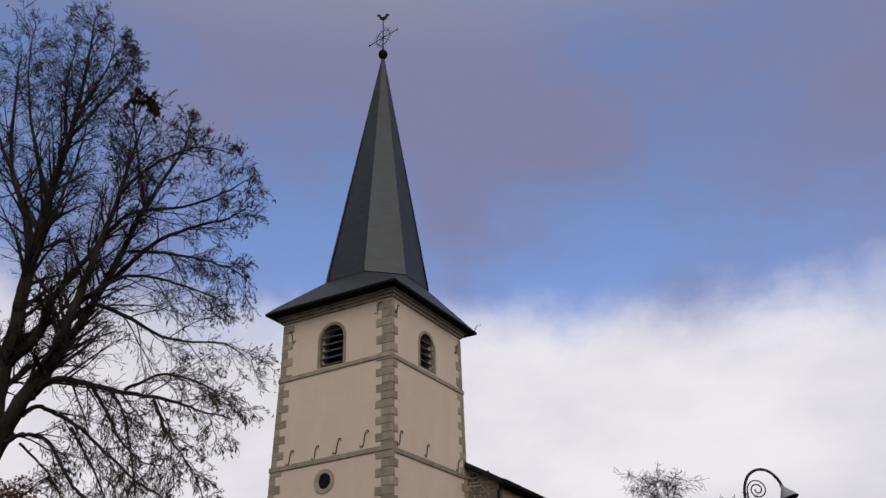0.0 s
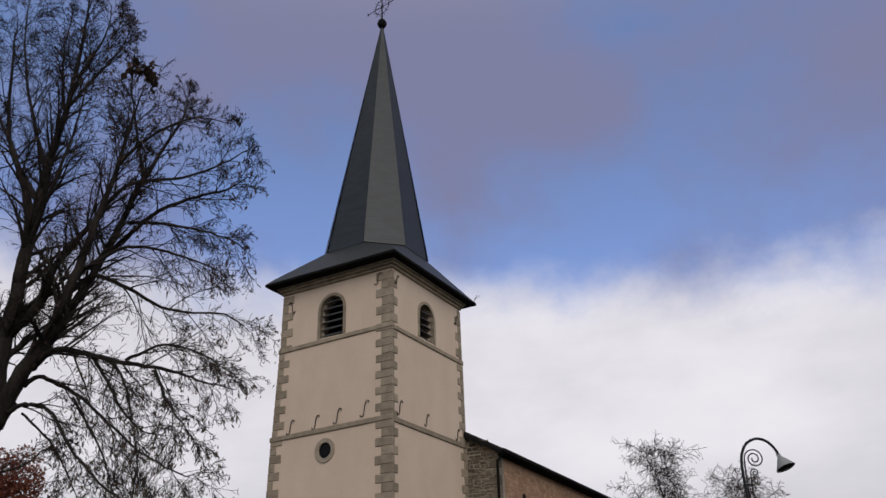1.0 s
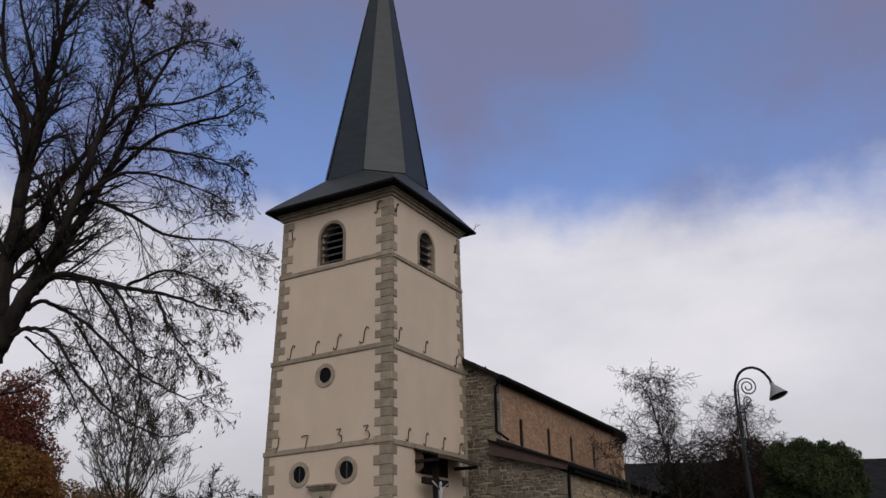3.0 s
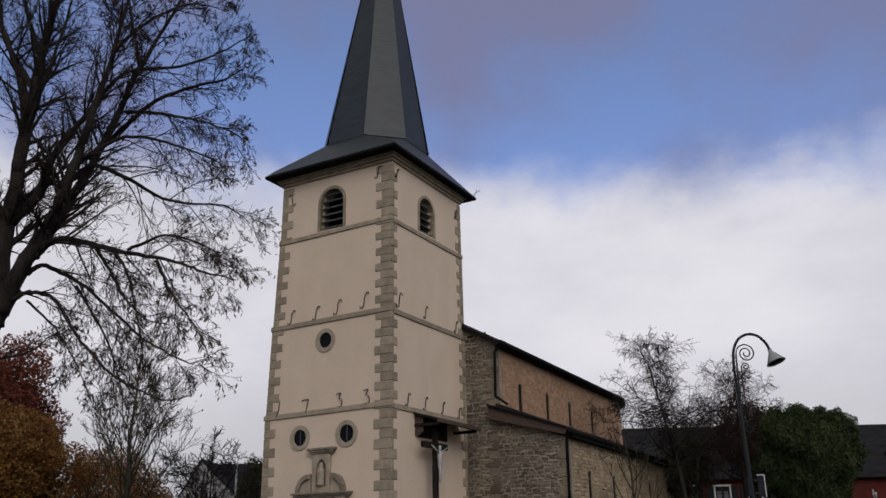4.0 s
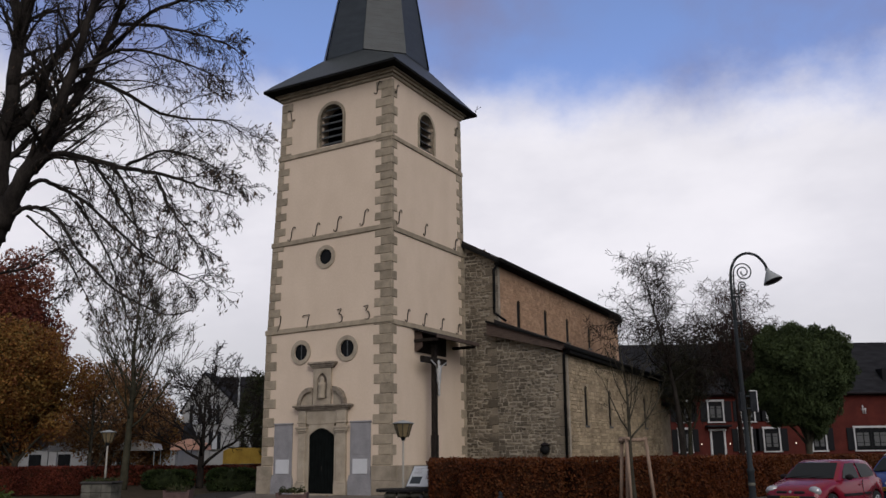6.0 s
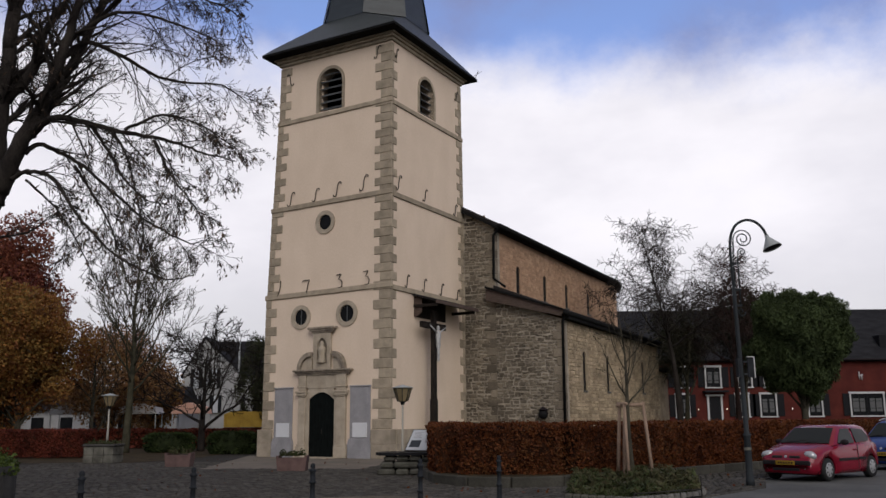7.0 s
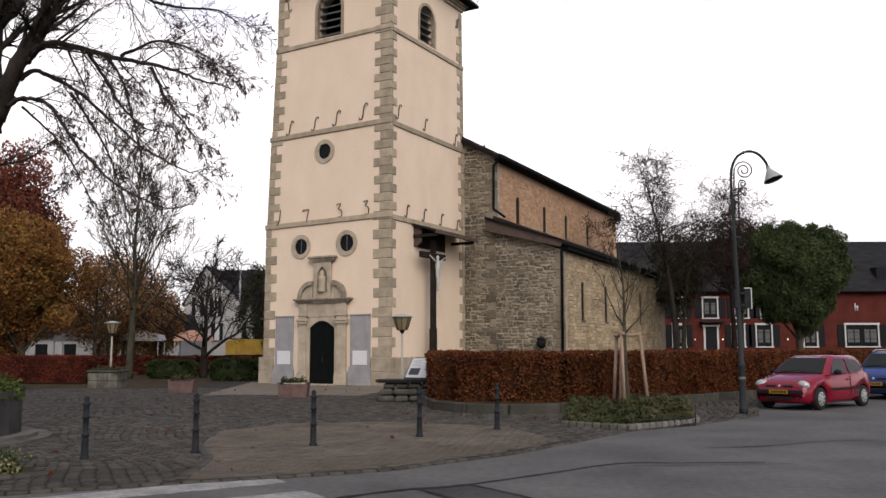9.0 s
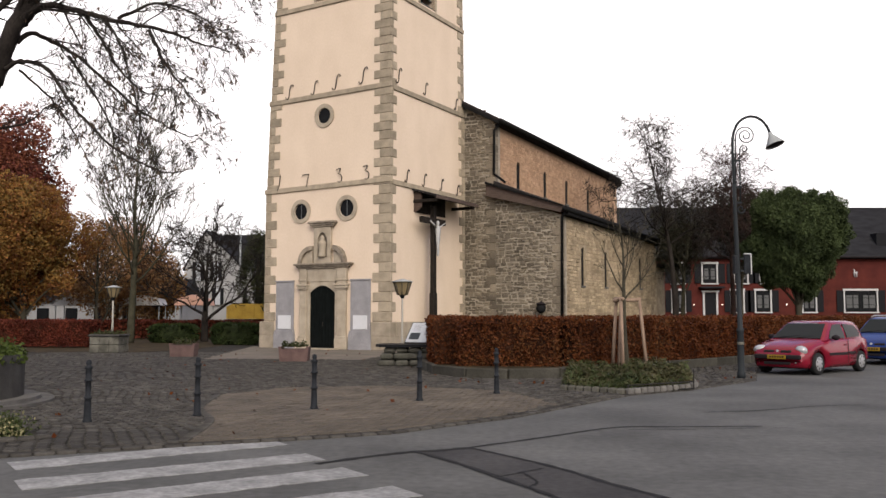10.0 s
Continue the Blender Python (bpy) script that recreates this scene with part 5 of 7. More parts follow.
CARGLASS = plain("car_window_glass", (0.012, 0.014, 0.015), 0.08, 0.0, 0.0)
CARRED.node_tree.nodes["Principled BSDF"].inputs["Specular IOR Level"].default_value = 0.25
window_gloss(CARGLASS, 0.07)
YELLOW = mat("yellow_tarpaulin", (0.30, 0.185, 0.03), (0.42, 0.27, 0.045), 0.6, 1.5, 20, 0.2)
PINK = plain("salmon_awning", (0.55, 0.32, 0.24), 0.8)
HEATHER = leafmat("bed_plants", [(0.02, 0.033, 0.011), (0.044, 0.056, 0.02), (0.062, 0.053, 0.027), (0.035, 0.045, 0.02)])
IVY = leafmat("ivy_leaves", [(0.02, 0.034, 0.009), (0.045, 0.065, 0.014), (0.075, 0.09, 0.02)])
FLOWERS = leafmat("pale_flowers", [(0.03, 0.045, 0.015), (0.06, 0.075, 0.025), (0.04, 0.055, 0.02), (0.34, 0.30, 0.16), (0.05, 0.06, 0.02)])

# ---- wayside cross under its canopy, against the tower ----
crossm = church.matrix_world
wc = thing("wayside_cross", crossm @ pose(0.6, 2.8, 0), "tall dark wooden wayside cross below a small roof", "cross")
part("post", boxes((-0.10, 0.10, -0.14, 0.14, 0, 6.75), bevel=0.015), DARKWOOD, wc)
part("crossbeam", boxes((-0.09, 0.09, -1.15, 1.05, 5.86, 6.14), bevel=0.015), DARKWOOD, wc)
part("base_block", boxes((-0.13, 0.13, -0.165, 0.165, 0, 2.6), bevel=0.02), DARKWOOD, wc)
body = bmesh.new()
lathe(body, [(0.04, 0), (0.065, 0.1), (0.06, 0.5), (0.11, 0.75), (0.105, 0.95), (0.135, 1.2), (0.12, 1.35), (0.045, 1.42), (0.075, 1.5), (0.075, 1.6), (0.03, 1.67)], 10)
for s in (-1, 1):
    arm = tubes("arm", [[((0.0, 0.1 * s, 1.32), 0.042), ((0.0, 0.42 * s, 1.48), 0.034), ((0.0, 0.72 * s, 1.62), 0.028)]], 6)
    body.from_mesh(arm)
    bpy.data.meshes.remove(arm)
fig2 = part("statue", body, BONE, None, "", True)
fig2.matrix_world = crossm @ pose(0.82, 2.85, 4.35)
tagged(fig2, "plain white painted figure fixed to the wooden cross", "statue")
can = thing("canopy", crossm @ pose(0, 3.95, 7.45), "small dark wooden canopy roof fixed to the tower wall", "canopy")
b = bmesh.new()
prism(b, [(0.0, -0.03), (1.32, -0.42), (1.32, -0.33), (0.0, 0.06)], "y", -2.12, 2.1)
part("roof", b, ROOF, can)
part("fascia", boxes((1.28, 1.34, -2.12, 2.1, -0.5, -0.34), bevel=0.01), BROWNWOOD, can)
for y in (-1.95, 1.75):
    part("bracket", boxes((0, 1.28, y - 0.06, y + 0.06, -0.62, -0.48), bevel=0.01), DARKWOOD, can)
b = bmesh.new()
prism(b, [(0.0, -1.05), (0.12, -1.05), (0.42, -0.85), (0.42, -0.2), (0.0, -0.08)], "y", -1.95, -1.87)
part("side_board", b, BROWNWOOD, can)
part("back_board", boxes((0.0, 0.05, -1.87, 1.0, -1.05, -0.1), bevel=0.01), DARKWOOD, can)
for k in range(6):
    y = -1.7 + k * 0.64
    b = bmesh.new()
    prism(b, [(0.0, -0.14), (1.26, -0.52), (1.26, -0.42), (0.0, -0.04)], "y", y, y + 0.08)
    part("rafter", b, DARKWOOD, can)

# ---- bollards ----
def bollard_mesh():
    b = bmesh.new()
    lathe(b, [(0.078, 0), (0.078, 0.04), (0.062, 0.06), (0.056, 0.3), (0.05, 0.34), (0.066, 0.345), (0.066, 0.375), (0.048, 0.38), (0.045, 0.6), (0.068, 0.605), (0.068, 0.63), (0.05, 0.635), (0.048, 0.78), (0.066, 0.79), (0.066, 0.82), (0.033, 0.83), (0.046, 0.86), (0.042, 0.9), (0.012, 0.92)], 14)
    return b


first = None
for x, y in ((-5.2, 12.95), (-3.81, 13.72), (-2.15, 14.75), (-0.43, 16.2), (1.07, 17.65)):
    if first is None:
        first = thing("bollard", pose(x, y, 0.03), "dark grey cast iron bollard with rings, standing on the paving", "bollard", "bollards along the road")
        shaft = bollard_mesh()
        for v in shaft.verts:
            v.co.x, v.co.y = v.co.x * 0.88, v.co.y * 0.88
        part("post", shaft, BOLLARD, first, "", True)
        part("footing", boxes((-0.12, 0.12, -0.12, 0.12, -0.02, 0.012), bevel=0.01), COBBLE, first)
    else:
        copy_thing(first, pose(x, y, 0.03, 0, 0, 20 * x))

# ---- swan-neck street lamp ----
lamp = thing("street_lamp", pose(7.37, 21.8, 0.03), "tall dark swan-neck street lamp with scrolls and pale grey shade", "street lamp")
post = lathe(bmesh.new(), [(0.105, 0), (0.105, 0.15), (0.085, 0.2), (0.08, 1.15), (0.092, 1.17), (0.092, 1.22), (0.062, 1.26), (0.055, 2.6), (0.046, 4.4), (0.042, 4.85)], 14)
for v in post.verts:
    v.co.x -= 0.018 * max(0.0, v.co.z - 1.3)
part("post", post, POLE, lamp, "", True)
part("band", lathe(bmesh.new(), [(0.083, 0.84), (0.087, 0.85), (0.087, 0.9), (0.083, 0.91)], 14), CONCRETE, lamp, "grey band")
neck = [(-0.062, 0, 4.8), (-0.08, 0, 5.5), (-0.07, 0, 6.0), (0.0, 0, 6.27), (0.14, 0, 6.47), (0.38, 0, 6.57), (0.62, 0, 6.51), (0.8, 0, 6.32), (0.88, 0, 6.12)]
part("swan_neck", tubes("neck", [[(p, 0.034) for p in spline(neck, 5)]], 8), POLE, lamp)
spiral = []
for i in range(44):
    a = math.pi - i * 0.3
    q = 0.235 * (1 - i / 52) + 0.01
    spiral.append(((0.255 + q * math.cos(a), 0, 6.08 + q * math.sin(a)), 0.016))
small = []
for i in range(26):
    a = math.pi - i * 0.36
    q = 0.10 * (1 - i / 32)
    small.append(((0.21 + q * math.cos(a), 0, 5.74 + q * math.sin(a)), 0.016))
part("scroll", tubes("scroll", [[((-0.02, 0, 4.5), 0.018), ((-0.02, 0, 5.5), 0.018), ((0.0, 0, 5.9), 0.018)] + spiral], 6), POLE, lamp)
part("scroll", tubes("scroll", [[((0.09, 0, 4.4), 0.018), ((0.09, 0, 5.5), 0.018)] + small], 6), POLE, lamp)
for z0 in (5.42, 4.75, 4.35):
    part("clip", boxes((-0.09, 0.12, -0.03, 0.03, z0, z0 + 0.05), bevel=0.005), POLE, lamp)
ringpath = []
for i in range(20):
    a = -i * 0.36
    ringpath.append(((0.09 + 0.11 * (1 - i / 26) * math.cos(a), 0, 4.22 + 0.13 * (1 - i / 26) * math.sin(a)), 0.015))
part("scroll", tubes("scroll", [ringpath], 6), POLE, lamp)
head = part("lamp_head", lathe(bmesh.new(), [(0.05, 0.10), (0.06, 0.0), (0.09, -0.04), (0.19, -0.2), (0.255, -0.30), (0.265, -0.315), (0.245, -0.315), (0.18, -0.2), (0.05, -0.06)], 24), SHADEGREY, lamp, "pale grey conical shade", True)
head.matrix_basis = pose(0.89, 0, 6.1, -13, -16, 0) @ Matrix.Scale(0.93, 4)
part("diffuser", lathe(bmesh.new(), [(0.03, -0.12), (0.17, -0.22), (0.23, -0.29), (0.02, -0.3)], 20), TRIM, head)
sign = thing("street_sign", pose(7.56, 21.76, 2.88), "small dark sign box clamped to the lamp post, seen from behind", "sign")
part("panel", boxes((-0.07, 0.09, -0.03, 0.03, -0.26, 0.23), bevel=0.01), BOLLARD, sign)
part("white_rim", boxes((0.09, 0.115, -0.035, 0.035, -0.27, 0.25), (-0.07, 0.09, -0.035, 0.035, 0.23, 0.255), bevel=0.004), FRAMEWHITE, sign)
for z0 in (-0.2, 0.1):
    part("bracket", boxes((-0.17, -0.05, -0.02, 0.06, z0, z0 + 0.04)), POLE, sign)
part("side_plate", boxes((-0.33, -0.25, -0.08, 0.08, -0.25, 0.2), bevel=0.01), BOLLARD, sign)

# ---- old lantern posts ----
def lantern(place, h, s, glasscol, label):
    t = thing("lantern_post", pose(*place), label, "lamp post")
    part("pole", lathe(bmesh.new(), [(0.05, 0), (0.05, h * 0.3), (0.04, h * 0.32), (0.035, h)], 10), CREAMPOLE, t, "", True)
    hd = part("lantern_head", lathe(bmesh.new(), [(0.17 * s, h), (0.2 * s, h + 0.02), (0.36 * s, h + 0.52 * s), (0.3 * s, h + 0.53 * s)], 8), glasscol, t, "yellowed glass lantern")
    part("lantern_cap", lathe(bmesh.new(), [(0.40 * s, h + 0.52 * s), (0.44 * s, h + 0.55 * s), (0.2 * s, h + 0.62 * s), (0.03, h + 0.66 * s)], 16), SHADEGREY, hd, "", True)
    for i in range(8):
        a = 6.28318 * i / 8
        bar = tubes("bar", [[((0.205 * s * math.cos(a), 0.205 * s * math.sin(a), h), 0.015), ((0.375 * s * math.cos(a), 0.375 * s * math.sin(a), h + 0.53 * s), 0.015)]], 5)
        part("lantern_bar", bar, POLE if glasscol != CREAMPOLE else CREAMPOLE, hd)
    part("collar", lathe(bmesh.new(), [(0.06, h - 0.12), (0.10 * s, h - 0.02), (0.18 * s, h + 0.01)], 12), POLE, t, "", True)
    return t


lantern((-1.53, 33.0, 0.03), 2.32, 0.93, AMBERGLASS, "old lantern on a slim pole before the church")
lantern((-14.14, 37.6, 0.8), 1.55, 0.8, AMBERGLASS, "cream lantern post rising from a stone trough")

MOSSSTONE = mat("mossy_dark_stone", (0.035, 0.035, 0.027), (0.085, 0.08, 0.066), 0.95, 3.0, 25, 0.5, rnd=0.25, grain=0.25)
CURTAINWHITE = plain("faded_white_print", (0.36, 0.37, 0.38), 0.6)

# ---- information desk on steps ----
desk = thing("information_board", pose(-0.95, 28.0, 0.03), "slanted white information board with photographs on a stone plinth", "information board")
pd = random.Random(12)
for w, z0, z1, d in ((1.08, 0, 0.2, 1.02), (1.0, 0.2, 0.4, 0.88), (0.9, 0.4, 0.58, 0.72)):
    x0 = -w
    while x0 < w - 0.15:
        x1 = min(w, x0 + pd.uniform(0.35, 0.8))
        part("plinth_stone", boxes((x0 + 0.01, x1 - 0.01, -d + pd.uniform(-0.04, 0.05), 0.7, z0 + pd.uniform(0, 0.01), z1 - 0.014), bevel=0.05), MOSSSTONE, desk)
        x0 = x1
slab = bmesh.new()
prism(slab, [(-1.02, -0.78), (1.0, -0.8), (1.0, 0.75), (-0.8, 0.75), (-1.12, 0.3), (-1.16, -0.3)], "z", 0.58, 0.66)
part("cover_slab", slab, SHUTTER, desk, "dark stone slab")
panel = part("panel", boxes((-0.48, 0.62, -0.42, 0.42, -0.025, 0.025), bevel=0.01), DARKSTONE, desk)
panel.matrix_basis = pose(0.25, 0.1, 1.0, 52, 0, -32)
sheet_ = part("printed_sheet", boxes((-0.44, 0.58, -0.38, 0.38, 0.026, 0.032)), CURTAINWHITE, panel, "white printed sheet")
part("photo", boxes((-0.36, 0.02, -0.28, -0.02, 0.033, 0.037)), SLATE, sheet_)
part("photo", boxes((0.16, 0.46, -0.1, 0.16, 0.033, 0.037)), GREYSTONE, sheet_)
for i in range(5):
    part("text_bar", boxes((-0.34, -0.02 - 0.05 * (i % 2), 0.28 - i * 0.05, 0.295 - i * 0.05, 0.033, 0.036)), GREYSTONE, sheet_)

# ---- planters ----
def trough(place, w, d, h, material, label, seed, flat=False):
    t = thing("planter", pose(*place), label, "planter")
    b = bmesh.new()
    prism(b, [(-w / 2 + 0.05, 0), (w / 2 - 0.05, 0), (w / 2, h), (w / 2 - 0.08, h), (w / 2 - 0.1, h - 0.08), (-w / 2 + 0.1, h - 0.08), (-w / 2 + 0.08, h), (-w / 2, h)], "y", -d / 2, d / 2)
    part("trough", b, material, t)
    r = np.random.default_rng(seed)
    p = np.stack([r.uniform(-w / 2 + 0.1, w / 2 - 0.1, 220), r.uniform(-d / 2 + 0.1, d / 2 - 0.1, 220), h + np.abs(r.normal(0, 0.07, 220))], 1)
    part("foliage", leaves("foliage", p, 0.07, seed), HEATHER, t)["kind"] = "stuff"
    return t


trough((-5.05, 30.0, 0.036), 1.02, 0.6, 0.50, TERRACOTTA, "reddish washed concrete planter with low withered plants", 51)
trough((-9.85, 33.5, 0.036), 0.98, 0.6, 0.50, TERRACOTTA, "reddish washed concrete planter with pale flowers", 52)
st = thing("stone_trough", pose(-13.95, 37.2, 0.04), "square grey stone trough holding plants and a lantern", "planter")
for i in range(3):
    for j in range(2):
        x0 = -0.76 + i * 0.41
        part("stone_block", boxes((x0, x0 + 0.4, -0.6, 0.6, j * 0.33, j * 0.33 + 0.32), bevel=0.02), CONCRETE, st)
part("rim", boxes((-0.8, 0.5, -0.64, 0.64, 0.66, 0.76), bevel=0.03), DARKSTONE, st)
pr = np.random.default_rng(5)
part("foliage", leaves("foliage", np.stack([pr.uniform(-0.72, 0.42, 300), pr.uniform(-0.55, 0.55, 300), 0.76 + np.abs(pr.normal(0, 0.06, 300))], 1), 0.08, 5), HEATHER, st)["kind"] = "stuff"

rp = thing("round_planter", pose(-9.6, 15.6, 0.03), "large round dark stone planter with a ring kerb and ivy", "planter")
for i in range(12):
    a0, a1 = 6.28318 * i / 12, 6.28318 * (i + 0.985) / 12
    b = bmesh.new()
    out = [(2.0 * math.cos(a0 + (a1 - a0) * k / 4), 2.0 * math.sin(a0 + (a1 - a0) * k / 4)) for k in range(5)]
    inn = [(1.84 * math.cos(a1 - (a1 - a0) * k / 4), 1.84 * math.sin(a1 - (a1 - a0) * k / 4)) for k in range(5)]
    prism(b, out + inn, "z", 0.0, 0.86)
    part("wall_segment", b, DARKSTONE, rp)
for i in range(14):
    for r0, r1, z1 in ((2.0, 2.28, 0.11), (2.3, 2.52, 0.05)):
        a0, a1 = 6.28318 * i / 14, 6.28318 * (i + 0.98) / 14
        b = bmesh.new()
        out = [(r1 * math.cos(a0 + (a1 - a0) * k / 4), r1 * math.sin(a0 + (a1 - a0) * k / 4)) for k in range(5)]
        inn = [(r0 * math.cos(a1 - (a1 - a0) * k / 4), r0 * math.sin(a1 - (a1 - a0) * k / 4)) for k in range(5)]
        prism(b, out + inn, "z", 0.0, z1)
        part("kerb_segment", b, KERB, rp)
part("soil", lathe(bmesh.new(), [(1.83, 0.5), (1.83, 0.74), (0.1, 0.78)], 24), SOIL, rp)
pr = np.random.default_rng(6)
aa, qq = pr.uniform(0, 6.28318, 9000), 1.97 * np.sqrt(pr.uniform(0.3, 1.06, 9000))
part("ivy", leaves("ivy", np.stack([qq * np.cos(aa), qq * np.sin(aa), 0.82 + np.abs(pr.normal(0, 0.11, 9000)) - 0.12 * (qq > 1.97)], 1), 0.055, 6), IVY, rp)["kind"] = "stuff"
fb = thing("flower_clump", pose(-5.5, 11.35, 0.03), "clump of small pale yellow flowers behind rounded kerb stones", "flowers")
for k in range(5):
    a = -2.2 + k * 0.45
    es = part("edging_stone", boxes((-0.11, 0.11, -0.06, 0.06, -0.01, 0.07), bevel=0.03), COBBLE, fb)
    es.matrix_basis = pose(0.48 * math.cos(a), 0.42 * math.sin(a), 0, 0, 0, math.degrees(a) + 90)
v = pr.normal(size=(2000, 3)) * (0.15, 0.12, 0.085) + (-0.12, 0, 0.12)
v[:, 2] = np.abs(v[:, 2])
part("flower_carpet", leaves("flower_carpet", v, 0.032, 8), FLOWERS, fb)["kind"] = "stuff"

# ---- bed with the young tree ----
bed = thing("plant_bed", pose(4.6, 21.4, 0.03), "kerbside bed of low heather and grass behind small edging stones", "flower bed")
BED = [(-2.1, -2.75), (-0.95, -3.75), (0.66, -2.5), (0.95, -1.9), (1.5, 0.6), (1.0, 1.9), (-1.3, 1.8), (-1.6, 0.0)]
b = bmesh.new()
prism(b, BED, "z", 0.0, 0.07)
part("soil", b, SOIL, bed)
pr = np.random.default_rng(9)
pts = []
while len(pts) < 9000:
    x, y = pr.uniform(-2.0, 1.7), pr.uniform(-3.4, 2.3)
    inside = False
    for (x0, y0), (x1, y1) in zip(BED, BED[1:] + BED[:1]):
        if (y0 > y) != (y1 > y) and x < (x1 - x0) * (y - y0) / (y1 - y0) + x0:
            inside = not inside
    if inside:
        h = (0.06 + 0.4 * max(0, noise.noise((x * 1.4, y * 1.4, 3.0)) + 0.4)) * min(1.0, max(0.25, 0.55 + 0.35 * (y + 2.6)))
        pts.append((x, y, 0.07 + pr.uniform(0, 1) * h))
part("heather", leaves("heather", np.array(pts), 0.04, 9, 4.5, 0.0), HEATHER, bed)["kind"] = "stuff"
for (x0, y0), (x1, y1) in zip(BED[:4], BED[1:5]):
    n = int(math.hypot(x1 - x0, y1 - y0) / 0.19)
    for i in range(n):
        ob = part("edging_stone", boxes((0.01, 0.18, -0.09, 0.06, -0.02, 0.11), bevel=0.03), MOSSSTONE if x0 < -2 else KERB, bed)
        ob.matrix_basis = pose(x0 + (x1 - x0) * i / n, y0 + (y1 - y0) * i / n, 0, 0, 0, math.degrees(math.atan2(y1 - y0, x1 - x0)))
rail = thing("bed_railing", pose(3.72, 17.75, 0.03), "low dark iron rail round the plant bed", "railing")
part("rail", tubes("rail", [[((0, 0, 0.16), 0.014), ((1.62, 1.06, 0.16), 0.014)], [((0, 0, 0.0), 0.014), ((1.62, 1.06, 0.02), 0.014)]], 5), IRON, rail)
for k in (0, 0.34, 0.67, 1.0):
    part("upright", tubes("upright", [[((1.62 * k, 1.06 * k, 0), 0.014), ((1.62 * k, 1.06 * k, 0.42 if k == 1.0 else 0.17), 0.014)]], 5), IRON, rail)
support = thing("tree_stakes", pose(4.72, 22.8, 0.05), "three raw wooden stakes with rails round a young tree", "tree stakes")
for (x0, y0), (x1, y1) in (((-0.28, 0.35), (-0.17, 0.2)), ((-0.1, -0.2), (-0.12, -0.1)), ((0.55, -0.05), (0.38, 0.0))):
    part("stake", tubes("stake", [[((x0, y0, 0), 0.046), ((x1, y1, 2.02), 0.042)]], 8), STAKE, support)
part("stake", tubes("stake", [[((-0.16, 0.1, 0), 0.045), ((-0.05, 0.15, 1.98), 0.045)]], 8), STAKE, support)
part("rail", tubes("rail", [[((-0.28, 0.1, 1.93), 0.05), ((0.42, 0.0, 1.95), 0.05)]], 8), STAKE, support)
part("rail", tubes("rail", [[((-0.22, 0.25, 1.97), 0.045), ((-0.08, -0.2, 1.97), 0.045)]], 8), STAKE, support)

